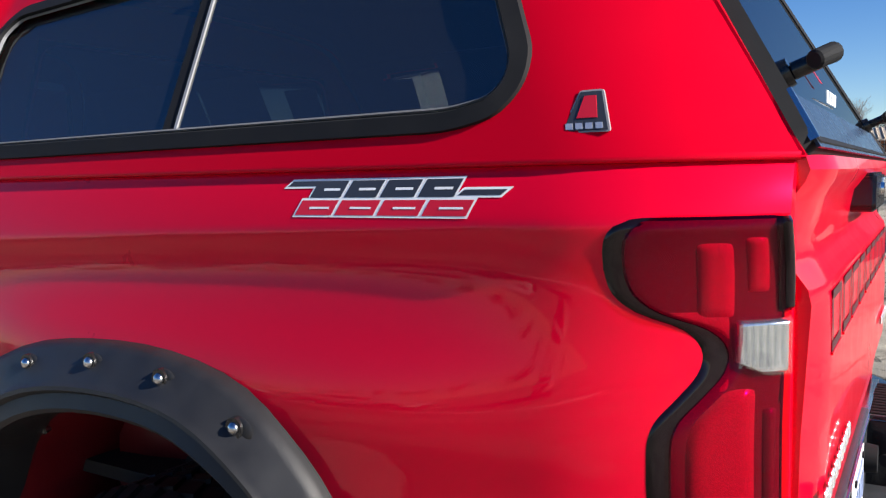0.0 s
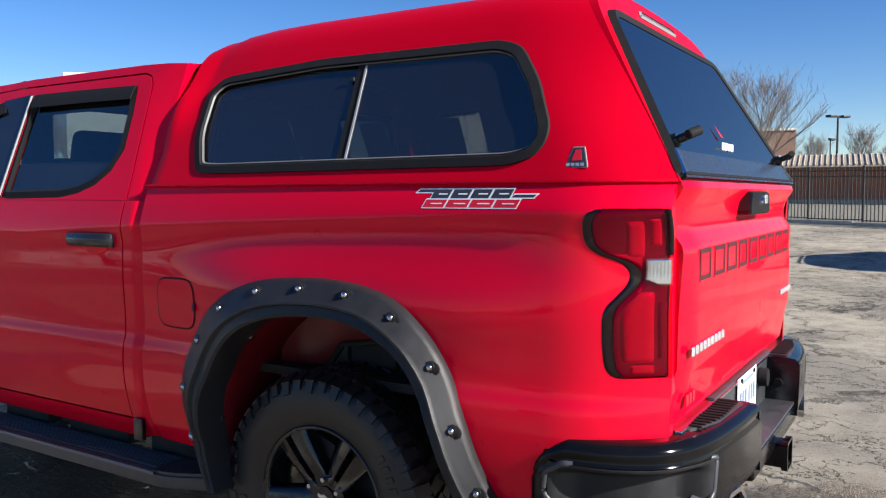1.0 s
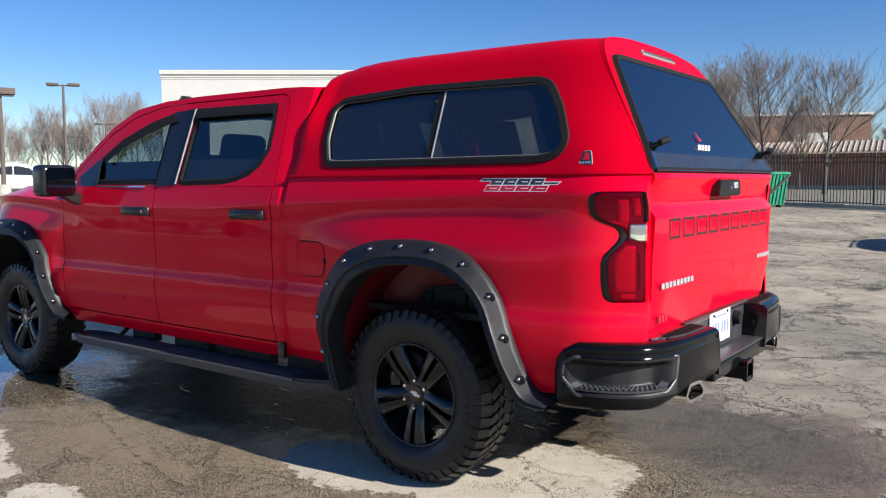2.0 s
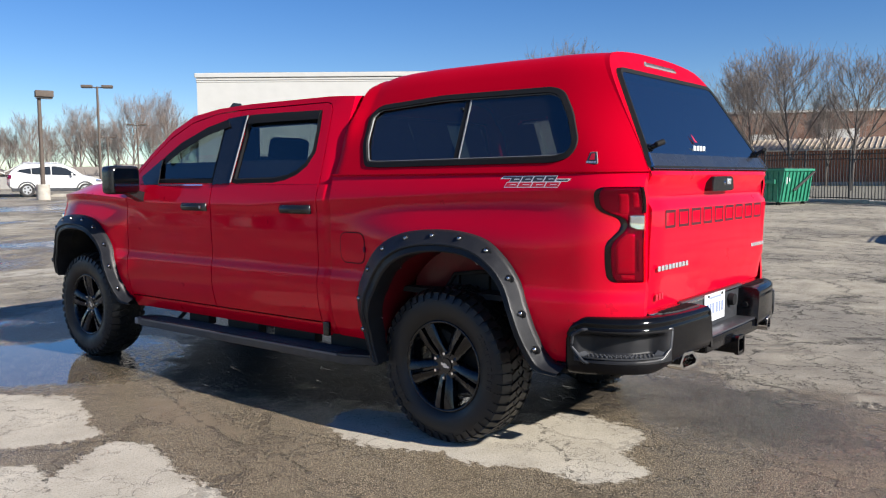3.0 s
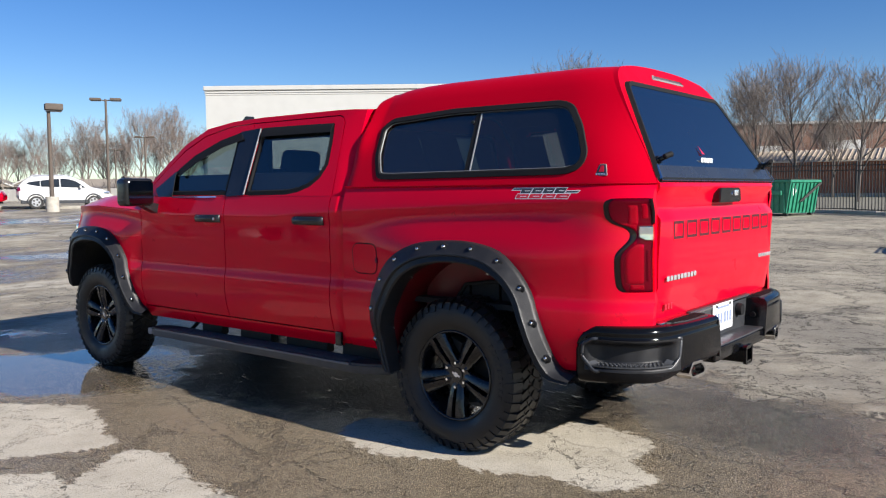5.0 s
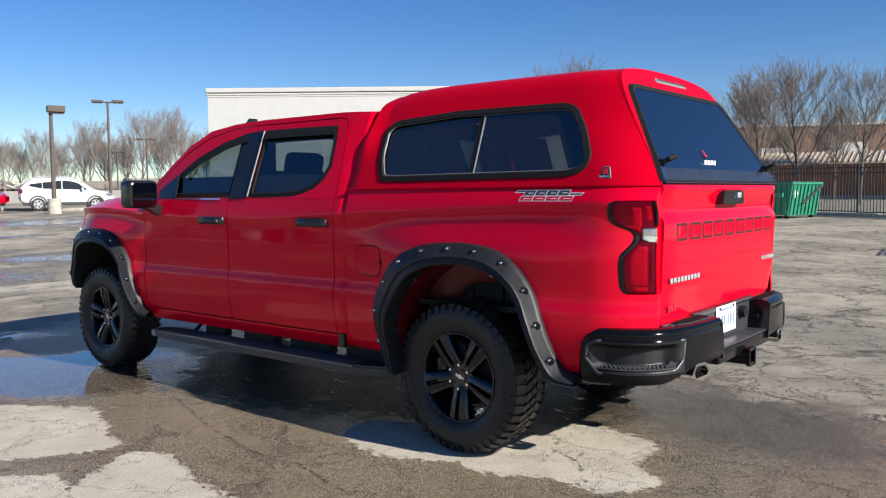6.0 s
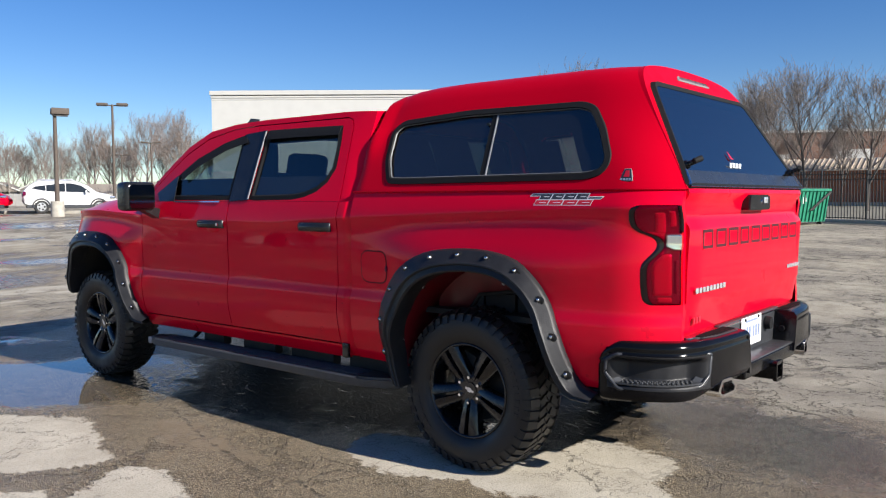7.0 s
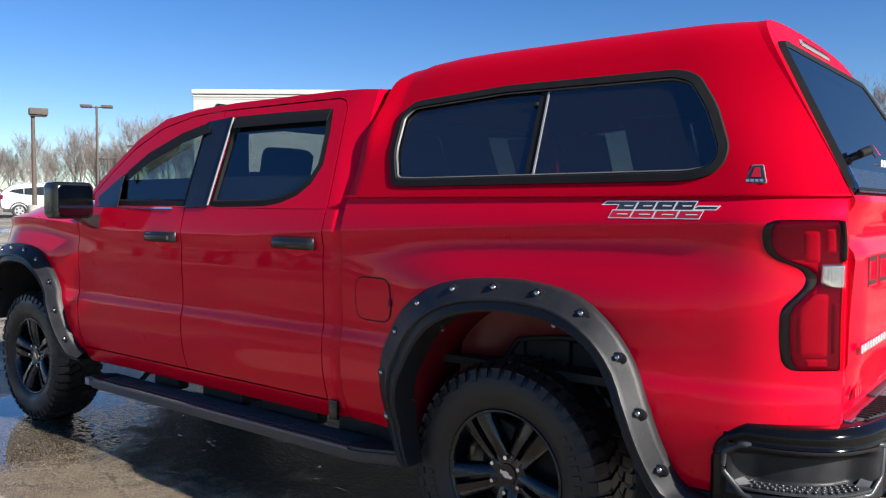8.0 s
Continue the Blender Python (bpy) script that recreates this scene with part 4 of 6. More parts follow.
add_ring(bm, o, i2, lambda u, v, w: (u, -1.290, v))
add_ring(bm, o, o, lambda u, v, w: (u, -1.290 + w, v), 0.0, 0.25)
add_ring(bm, i2, i2, lambda u, v, w: (u, -1.290 + w, v), 0.0, 0.25)
hitch = part("hitch_receiver", bm, BUMPER, truck, "square black hitch receiver")
col = bmesh.new()
o2 = inset(o, -0.009)
add_ring(col, o2, o, lambda u, v, w: (u, -1.293, v))
add_ring(col, o2, o2, lambda u, v, w: (u, -1.293 + w, v), 0.0, 0.02)
part("receiver_collar", col, BUMPER, hitch)
part("chain_plate", box((0, -1.18, 0.545), (0.26, 0.012, 0.06), 0.004), BUMPER, hitch)
bm = bmesh.new()
add_box(bm, (-0.02, -1.152, 0.735), (0.300, 0.003, 0.150), 0.001, 1)
plate = part("licence_plate", bm, PLATE, truck, "white licence plate with blue bars")
for k in range(6):
    part("plate_bar", box((-0.12 + k * 0.04 + (0.008 if k > 2 else -0.008), -1.155, 0.730), (0.022, 0.002, 0.058)), PLATE_INK, plate)
part("plate_bar", box((-0.02, -1.155, 0.788), (0.17, 0.002, 0.012)), PLATE_INK, plate)
part("plate_bolt", cyl((0.08, -1.153, 0.798), (0.08, -1.158, 0.798), 0.008, None, 10), RUBBER, plate)
part("plate_bolt", cyl((-0.12, -1.153, 0.798), (-0.12, -1.158, 0.798), 0.008, None, 10), RUBBER, plate)
part("plug_socket", cyl((0.225, -1.15, 0.745), (0.225, -1.178, 0.745), 0.036, 0.032, 20), RUBBER, bumper, "round trailer socket")

# -- bed floor, chassis, axles --
bm = bmesh.new()
add_box(bm, (0, -0.16, 0.80), (1.62, 1.86, 0.03))
part("bed_floor", bm, DARK, truck)
part("bed_front", box((0, 0.775, 1.12), (1.80, 0.03, 0.66)), RED, truck)
for s in (-1, 1):
    part("bed_inner_wall", box((s * 0.80, -0.16, 1.27), (0.03, 1.86, 0.40)), DARK, truck)
    part("bed_inner_wall", box((s * 0.80, -0.84, 0.94), (0.03, 0.48, 0.26)), DARK, truck)
    part("bed_inner_wall", box((s * 0.80, 0.60, 0.94), (0.03, 0.33, 0.26)), DARK, truck)
    part("frame_rail", box((s * 0.46, 1.65, 0.60), (0.09, 5.5, 0.16), 0.01), DARK, truck)
    part("leaf_spring", box((s * 0.55, 0.0, 0.50), (0.07, 1.3, 0.05), 0.01), DARK, truck)
    part("shock_absorber", cyl((s * 0.50, 0.16, 0.40), (s * 0.46, 0.36, 0.82), 0.03, None, 10), DARK, truck)
part("rear_axle", cyl((-0.78, 0, 0.42), (0.78, 0, 0.42), 0.05, None, 14), DARK, truck)
dd = bmesh.new()
bmesh.ops.create_uvsphere(dd, u_segments=16, v_segments=10, radius=0.16, matrix=Matrix.Translation((0, 0, 0.42)))
part("differential", dd, DARK, truck)
part("front_axle", cyl((-0.78, WHEELBASE, 0.42), (0.78, WHEELBASE, 0.42), 0.04, None, 12), DARK, truck)
part("drive_shaft", cyl((0.0, 0.1, 0.46), (0.05, 2.4, 0.56), 0.045, None, 12), DARK, truck)
part("fuel_tank", box((-0.15, 1.3, 0.60), (0.45, 1.1, 0.22), 0.04), DARK, truck)
part("gearbox", box((0.02, 2.8, 0.58), (0.45, 0.8, 0.26), 0.05), DARK, truck)
part("cab_floor", box((0, 1.85, 0.62), (1.72, 2.1, 0.04)), DARK, truck)
part("firewall", box((0, 3.02, 1.0), (1.72, 0.04, 0.80)), DARK, truck)
part("dashboard", box((0, 2.88, 1.28), (1.66, 0.42, 0.34), 0.06, 3), SEAT, truck)
ring = [(-0.42 + 0.19 * math.cos(a), 2.56 + 0.19 * math.sin(a) * 0.35, 1.30 + 0.19 * math.sin(a) * 0.93) for a in span(0, 2 * math.pi, 25)[:-1]]
sw = bmesh.new()
add_tube(sw, ring, 0.016, 8, True)
part("steering_wheel", sw, SEAT, truck)


def seat(x, y, wide):
    """Seat with bolstered back, cushion and headrests."""
    bm = bmesh.new()
    add_box(bm, (x, y + 0.10, 0.98), (wide, 0.52, 0.16), 0.06, 3)
    st = part("car_seat", bm, SEAT, truck, "dark cloth car seat")
    bk = bmesh.new()
    m = Matrix.Translation((x, y - 0.20, 1.02)) @ Matrix.Rotation(radians(14), 4, "X")
    add_box(bk, (0, 0, 0.28), (wide, 0.14, 0.62), 0.06, 3, m)
    part("seat_back", bk, SEAT, st)
    for hx in ((0,) if wide < 0.8 else (-0.44, 0.44)):
        hr = bmesh.new()
        add_box(hr, (hx, 0.0, 0.615), (0.31, 0.12, 0.23), 0.055, 4, m)
        h = part("headrest", hr, SEAT, st)
        for px in (-0.06, 0.06):
            part("headrest_post", cyl(m @ Vector((hx + px, 0, 0.55)), m @ Vector((hx + px, 0, 0.62)), 0.007, None, 8), CHROME, h)


seat(-0.42, 2.15, 0.52)
seat(0.42, 2.15, 0.52)
seat(0.0, 1.44, 1.36)

for s in (-1, 1):
    part("door_trim", box((s * 0.855, 1.95, 1.09), (0.03, 2.05, 0.94), 0.01), SEAT, truck, "dark inner door trim")
    part("pillar_trim", box((s * 0.715, 1.87, 1.68), (0.05, 0.20, 0.34), 0.02), SEAT, truck)
    part("header_trim", box((s * 0.735, 1.40, 1.835), (0.05, 0.95, 0.10), 0.02), SEAT, truck)
    part("pillar_trim", box((s * 0.715, 0.96, 1.68), (0.05, 0.22, 0.34), 0.02), SEAT, truck)


# ---- cap over the cargo bed ----
cap = thing("truck_cap", "red fibreglass truck cap with dark tinted windows over the pickup bed", "truck cap", (0, 0, 0))
CAP_Z = [1.456, 1.507, 1.60, 1.70, 1.803, 1.870, 1.928, 1.989, 2.040, 2.070, 2.092, 2.100]
CAP_X = [0.957, 0.934, 0.892, 0.843, 0.785, 0.745, 0.712, 0.672, 0.612, 0.520, 0.300, 0.0]


def cap_x(z):
    return curve1(CAP_Z[:9], CAP_X[:9], z)


def cap_back(z):
    return -1.135 + (z - 1.467) * 0.578


CAP_WIN = [(0.555, 1.500), (0.618, 1.630), (0.645, 1.806), (0.585, 1.866), (0.125, 1.895), (-0.571, 1.889), (-0.650, 1.860), (-0.737, 1.745), (-0.800, 1.612), (-0.797, 1.560), (-0.762, 1.518), (-0.690, 1.500), (-0.152, 1.497), (0.45, 1.494)]
CAP_WIN = rounded(CAP_WIN, 0.035, 3)


def cap_shell(name, mat, off, parent, label=""):
    """Sides and roof in one sheet, open at both ends, with holes for the side windows."""
    bm = bmesh.new()
    prof = []
    for i in range(len(CAP_Z) * 4 - 3):
        t = i / 4
        prof.append((curve1(list(range(len(CAP_X))), CAP_X, t), curve1(list(range(len(CAP_Z))), CAP_Z, t)))
    prof = [(-x, z) for x, z in prof] + [(x, z) for x, z in reversed(prof[:-1])]
    cols = []
    us = [0.0, 0.004, 0.012, 0.025] + span(0.04, 0.88, 58) + span(0.892, 1.0, 12)
    for u in us:
        col = []
        for x, z in prof:
            yb = cap_back(z)
            y = 0.80 + u * (yb - 0.80)
            f = float(np.interp(y, [-1.2, -0.6, -0.17, 0.30, 0.48, 0.62, 0.71, 0.765, 0.80], [0.985, 1.0, 1.004, 1.004, 0.996, 0.976, 0.942, 0.89, 0.81]))
            f = 1 - (1 - f) * step01(1.62, 1.95, z)
            zz = 1.456 + (z - 1.456) * f - off * (0.6 if z > 1.9 else 0)
            end = 0.112 * (1 - 0.75 * step01(1.5, 1.95, z)) * max(0.0, (yb + 0.29 - y) / 0.29) ** 2.3 + (1 - step01(0.0, 0.03, u)) ** 2 * 0.02
            end -= 0.042 * step01(0.665, 0.79, y) * step01(1.56, 1.82, z)
            sg = 1 if x > 0 else -1
            xx = sg * max(0.0, abs(x) - off - end) if abs(x) > 1e-6 else 0.0
            if off:
                y = min(0.775, max(y, yb + 0.04))
            col.append((xx, y, zz - (end * 0.25 * step01(1.9, 2.06, z))))
        cols.append(col)
    add_grid(bm, cols)
    gone = [f for f in bm.faces if in_poly(inset(CAP_WIN, 0.018), f.calc_center_median().y, f.calc_center_median().z) and abs(f.calc_center_median().x) > 0.6]
    bmesh.ops.delete(bm, geom=gone, context="FACES")
    return part(name, bm, mat, parent, label, 30)


cap_shell("cap_shell", SHELL_RED, 0.0, cap, "red fibreglass shell")
cap_shell("lining", LINER, 0.022, cap, "grey felt lining")
bm = bmesh.new()
add_fill(bm, [(-0.93, 1.456), (0.93, 1.456), (0.815, 1.765), (0.775, 1.811), (0.70, 1.898), (0.64, 1.938), (0.55, 1.963), (0.33, 1.982), (0.0, 1.988), (-0.33, 1.982), (-0.55, 1.963), (-0.64, 1.938), (-0.70, 1.898), (-0.775, 1.811), (-0.815, 1.765)], [rounded([(-0.66, 1.54), (0.66, 1.54), (0.58, 1.82), (-0.58, 1.82)], 0.05)], lambda u, v: (u, 0.79, v))
hem(bm, (0, -0.02, 0))
part("cap_front", bm, SHELL_RED, cap)
bm = bmesh.new()
add_fill(bm, [(-0.67, 1.53), (0.67, 1.53), (0.59, 1.83), (-0.59, 1.83)], [], lambda u, v: (u, 0.783, v))
face_to(bm, (0, 1, 0))
part("front_window", bm, REAR_GLASS, cap)
for s in (-1, 1):
    skirt = bmesh.new()
    rows = [[(s * (0.957 + w - 0.112 * max(0.0, (-0.845 - y) / 0.29) ** 2.3), y, z) for y in span(0.80, -1.135, 50)] for w, z in ((-0.03, 1.4525), (0.003, 1.4525), (0.006, 1.457), (0.002, 1.463))]
    add_grid(skirt, rows)
    part("base_rail", skirt, SHELL_RED, cap)
    sg = bmesh.new()
    add_grid(sg, [[(s * (0.953 - d - 0.112 * max(0.0, (-0.845 - y) / 0.29) ** 2.3), y, 1.4535) for y in span(0.79, -1.12, 30)] for d in (0.0, 0.045)])
    hem(sg, (0, 0, 0.003))
    part("foam_seal", sg, RUBBER, cap)
    pl = (lambda s: lambda y, z, w=0.0: (s * (cap_x(z) + w), y, z))(s)
    fr = bmesh.new()
    a, b, c, d = CAP_WIN, inset(CAP_WIN, 0.004), inset(CAP_WIN, 0.030), inset(CAP_WIN, 0.034)
    add_ring(fr, a, b, pl, -0.004, 0.007)
    add_ring(fr, b, c, pl, 0.007, 0.010)
    add_ring(fr, c, d, pl, 0.010, -0.004)
    bmesh.ops.remove_doubles(fr, verts=fr.verts[:], dist=0.0002)
    frame_ob = part("side_window", fr, RUBBER, cap, "black-framed sliding side window")
    br = bmesh.new()
    e, g = inset(CAP_WIN, 0.0365), inset(CAP_WIN, 0.0400)
    add_ring(br, d, e, pl, -0.001, 0.003)
    add_ring(br, e, g, pl, 0.003, -0.004)
    part("bright_bead", br, BEAD, frame_ob, "thin bright bead round the pane")
    for yy0, yy1, dep in ((-0.80, -0.088, -0.006), (-0.075, 0.70, -0.014)):
        gl = bmesh.new()
        poly = inset(CAP_WIN, 0.032)
        lean = 0.115
        cutp = [(y, z) for y, z in poly if (y - (-0.092 + (z - 1.68) * lean) < 0) == (yy0 < -0.5)]
        k = max(range(len(cutp)), key=lambda q: math.hypot(cutp[q][0] - cutp[q - 1][0], cutp[q][1] - cutp[q - 1][1]))
        cutp = cutp[k:] + cutp[:k]
        z0, z1 = cutp[-1][1], cutp[0][1]
        cutp += [(-0.092 + (z0 - 1.68) * lean, z0), (-0.092 + (z1 - 1.68) * lean, z1)]
        vs = [gl.verts.new(pl(y, z, dep)) for y, z in cutp]
        gl.faces.new(vs)
        bmesh.ops.triangulate(gl, faces=gl.faces[:])
        face_to(gl, (s, 0, 0))
        part("pane", gl, CAP_GLASS, frame_ob, "dark tinted pane", 80)
    if s > 0:
        # added dark sheets stop daylight coming through most of the far panes
        for y0, y1, zt in ((0.625, 0.455, 1.822), (0.325, -0.04, 1.880), (-0.06, -0.76, 1.880)):
            sh = bmesh.new()
            add_prism(sh, [(y0, 1.512), (y1, 1.512), (y1, zt), (y0, zt)], lambda y, z, w: pl(y, z, -0.050 + w), 0.004)
            part("pane_blocker", sh, LINER, frame_ob, "dark sheet added behind the pane to block light through it")
    dv = bmesh.new()
    add_prism(dv, [(-0.114, 1.522), (-0.107, 1.522), (-0.070, 1.850), (-0.077, 1.850)], lambda y, z, w: pl(y, z, -0.010 + w), 0.008)
    part("bright_divider", dv, DIVIDER, frame_ob, "bright window divider")
    dv = bmesh.new()
    add_prism(dv, [(-0.104, 1.522), (-0.072, 1.522), (-0.038, 1.850), (-0.067, 1.850)], lambda y, z, w: pl(y, z, -0.016 + w), 0.010)
    part("divider", dv, RUBBER, frame_ob)
    part("latch", box(pl(-0.03, 1.805, -0.006), (0.008, 0.022, 0.014), 0.003), DARK, frame_ob)
    # badge: framed trapezoid in black, red and silver
    tz = [(-0.858, 1.493), (-0.926, 1.493), (-0.908, 1.549), (-0.876, 1.549)]
    bd = bmesh.new()
    add_prism(bd, rounded(tz, 0.004, 2), lambda y, z, w: pl(y, z, -0.007 + w), 0.0045)
    badge = part("badge", bd, DIVIDER, cap, "small trapezoid badge in black, red and silver")
    bd = bmesh.new()
    add_prism(bd, inset(tz, 0.0025), lambda y, z, w: pl(y, z, -0.0025 + w), 0.001)
    part("badge_field", bd, DECAL_BLACK, badge)
    bd = bmesh.new()
    add_prism(bd, [(-0.878, 1.512), (-0.906, 1.512), (-0.900, 1.541), (-0.884, 1.541)], lambda y, z, w: pl(y, z, -0.0013 + w), 0.001)
    part("badge_shape", bd, DECAL_RED, badge)
    for k in range(4):
        bd = bmesh.new()
        y0 = -0.866 - k * 0.0135
        add_prism(bd, [(y0, 1.4975), (y0 - 0.0095, 1.4975), (y0 - 0.0075, 1.5055), (y0 + 0.002, 1.5055)], lambda y, z, w: pl(y, z, -0.0013 + w), 0.001)
        part("badge_bar", bd, SILVER, badge)
RAIL = simple("satin_black_rail", (0.022, 0.025, 0.032), 0.28, 0, 0.1)
# rear frame, lift glass, handles, struts and brake lamp
bk = lambda u, v, w=0.0: (u, cap_back(v) - w, v + w * 0.5)
gl_out = rounded([(-0.826, 1.472), (0.826, 1.472), (0.606, 1.958), (-0.606, 1.958)], [0.012, 0.012, 0.05, 0.05], 4)
bm = bmesh.new()
edge = []
for i in range(0, 37):
    x, z = curve1(list(range(12)), CAP_X, i / 3.3), curve1(list(range(12)), CAP_Z, i / 3.3)
    f = 1 - (1 - float(np.interp(cap_back(z), [-1.2, -0.6], [0.985, 1.0]))) * step01(1.62, 1.95, z)
    end = 0.112 * (1 - 0.75 * step01(1.5, 1.95, z))
    edge.append((max(0.0, x - end), 1.456 + (z - 1.456) * f - end * 0.25 * step01(1.9, 2.06, z)))
edge = [(x + 0.003, z + 0.003) for x, z in edge if x > 0.02]
loop = [(-x, z) for x, z in edge] + [(0, edge[-1][1] + 0.0005)] + [(x, z) for x, z in reversed(edge)]
add_fill(bm, loop, [inset(gl_out, 0.018)], bk)
hem(bm, (0, 0.03, 0))
part("rear_frame", bm, SHELL_RED, cap)
bm = bmesh.new()
g1, g2, g3 = inset(gl_out, -0.016), inset(gl_out, -0.006), inset(gl_out, 0.014)
add_ring(bm, g1, g2, bk, 0.0, 0.018)
add_ring(bm, g2, g3, bk, 0.018, 0.0135)
part("glass_seal", bm, RUBBER, cap, "black rubber seal round the lift glass")
bm = bmesh.new()
add_fill(bm, gl_out, [], lambda u, v: bk(u, v, 0.012))
face_to(bm, (0, -1, 0.3))
lift = part("lift_glass", bm, REAR_GLASS, cap, "dark frameless lift glass reflecting the sky", 80)
bm = bmesh.new()
add_prism(bm, [(-0.836, 1.460), (0.836, 1.460), (0.797, 1.533), (-0.797, 1.533)], lambda u, v, w: bk(u, v, 0.0125 + w), 0.0035)
part("lower_rail", bm, RAIL, lift, "matt black lower rail of the lift glass")
for s in (-1, 1):
    bm = bmesh.new()
    a = Vector(bk(s * 0.765, 1.556, 0.012))
    add_cyl(bm, a, a + Vector((0, -0.015, 0.007)), 0.021, 0.019, 16)
    add_cyl(bm, a + Vector((0, -0.016, 0.006)), a + Vector((-s * 0.004, -0.050, 0.020)), 0.012, 0.012, 12)
    h = part("lift_handle", bm, BLACK, lift, "black twist handle")
    bm = bmesh.new()
    c = a + Vector((0, -0.052, 0.022))
    add_cyl(bm, c + Vector((s * 0.020, 0.008, -0.006)), c + Vector((-s * 0.022, -0.012, 0.008)), 0.013, 0.014, 14)
    bmesh.ops.bevel(bm, geom=bm.edges[:], offset=0.003, segments=1, affect="EDGES")
    part("handle_grip", bm, RUBBER, h)
    st = bmesh.new()
    add_prism(st, [(0.828 * s, 1.470), (0.836 * s, 1.470), (0.806 * s, 1.535), (0.798 * s, 1.535)], lambda u, v, w: bk(u, v, 0.010 + w), 0.010)
    part("end_cap", st, STEEL, lift)
    gs = bmesh.new()
    add_cyl(gs, bk(s * 0.60, 1.90, -0.03), bk(s * 0.72, 1.62, -0.03), 0.009, None, 8)
    part("gas_strut", gs, BLACK, cap)
bm = bmesh.new()
o = rounded([(-0.215, 2.018), (0.215, 2.018), (0.185, 2.046), (-0.185, 2.046)], 0.008)
add_ring(bm, o, inset(o, 0.006), bk, 0.002, 0.008)
bl = part("brake_lamp", bm, DIVIDER, cap, "high brake lamp with pale rim")
bm = bmesh.new()
add_fill(bm, inset(o, 0.005), [], lambda u, v: bk(u, v, 0.005))
part("brake_lens", bm, simple("smoked_lens", (0.09, 0.075, 0.075), 0.3, 0, 0.2, 60), bl)
for k in range(4):
    part("glass_mark", box(bk(-0.203 + k * 0.043, 1.568, 0.0195), (0.030, 0.002, 0.024)), GRIME_WHITE, lift, "white block of the glass wordmark")
bm = bmesh.new()
add_prism(bm, [(-0.155, 1.600), (-0.117, 1.600), (-0.131, 1.610), (-0.151, 1.643)], lambda u, v, w: bk(u, v, 0.019 + w), 0.001)
part("glass_emblem", bm, DECAL_RED, lift, "small red emblem")

# side decals: dark and red slanted blocks with white outlines
for s in (-1, 1):
    dc = thing("side_decal", "two-row block decal, black over red with white outlines, on the bed side", "decal")
    dc.parent = truck
    del dc["category"]
    pl = (lambda s: lambda y, z, w=0.0: (s * (side_x(y, z) + w), y, z))(s)

    def block(y0, y1, z0, z1, mat, cuts, slant=0.008):
        o = [(y0 + slant, z0), (y1 + slant, z0), (y1, z1), (y0, z1)]
        for nm, poly, m, lift_ in (("decal_outline", inset(o, -0.0032), GRIME_WHITE, 0.0012), ("decal_block", o, mat, 0.0018)):
            bm = bmesh.new()
            n = 4
            rows = [[pl(poly[0][0] * (1 - t) * (1 - q) + poly[1][0] * t * (1 - q) + poly[2][0] * t * q + poly[3][0] * (1 - t) * q, poly[0][1] * (1 - q) + poly[3][1] * q, lift_) for t in span(0, 1, n)] for q in span(0, 1, n)]
            add_grid(bm, rows)
            part(nm, bm, m, dc)
        for ya, yb, za, zb in cuts:
            bm = bmesh.new()
            add_grid(bm, [[pl(y, z, 0.0025) for y in span(ya, yb, 3)] for z in (za, zb)])
            part("decal_gap", bm, GRIME_WHITE, dc)

    top, mid_, low = 1.438, 1.4125, 1.388
    block(-0.425, -0.520, 1.4305, top, DECAL_BLACK, [])
    for k in range(4):
        y0 = -0.476 - k * 0.0650
        block(y0, y0 - 0.058, mid_ + 0.001, top, DECAL_BLACK, [(y0 - 0.016, y0 - 0.046, 1.4235, 1.4270)])
    block(-0.735, -0.800, mid_ + 0.003, mid_ + 0.0105, DECAL_BLACK, [])
    for k in range(4):
        y0 = -0.455 - k * 0.0765
        block(y0, y0 - 0.070, low, mid_ - 0.003, DECAL_RED, [(y0 - 0.018, y0 - 0.056, 1.3970, 1.4000)])


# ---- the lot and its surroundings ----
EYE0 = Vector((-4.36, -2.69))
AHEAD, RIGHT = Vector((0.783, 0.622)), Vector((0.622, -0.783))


def rise(x, y):
    """Height of the ground: level round the truck, rising gently beyond it, sooner on the far side of the lot."""
    d = (x - EYE0.x) * AHEAD.x + (y - EYE0.y) * AHEAD.y
    side = np.clip((-((x - EYE0.x) * RIGHT.x + (y - EYE0.y) * RIGHT.y) - 2.0) / 10.0, 0.0, 1.0)
    side = side * side * (3 - 2 * side)
    near = 0.0185 * np.maximum(0.0, np.minimum(d, 130.0) - 9.0)
    far = 0.0295 * np.maximum(0.0, np.minimum(d, 34.0) - 9.0) + 0.004 * np.maximum(0.0, np.minimum(d, 130.0) - 34.0)
    return near * (1 - side) + far * side


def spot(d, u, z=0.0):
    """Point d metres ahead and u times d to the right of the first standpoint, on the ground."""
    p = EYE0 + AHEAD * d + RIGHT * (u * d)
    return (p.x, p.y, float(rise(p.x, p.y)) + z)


def blob(x, y, cx, cy, rx, ry, deg=0.0):
    """Signed field of an ellipse: positive inside, about 1 per metre of its smaller radius."""
    a = radians(deg)
    u, v = (x - cx) * math.cos(a) + (y - cy) * math.sin(a), -(x - cx) * math.sin(a) + (y - cy) * math.cos(a)
    return (1 - np.sqrt((u / rx) ** 2 + (v / ry) ** 2)) * min(rx, ry)


def lines(lo, hi, step, far, grow=1.22):
    a = list(np.arange(lo, hi + 1e-6, step))
    st, p = step, hi
    while p < far:
        st *= grow
        p += st
        a.append(p)
    st, p = step, lo
    while p > -far:
        st *= grow
        p -= st
        a.insert(0, p)
    return np.array(a)


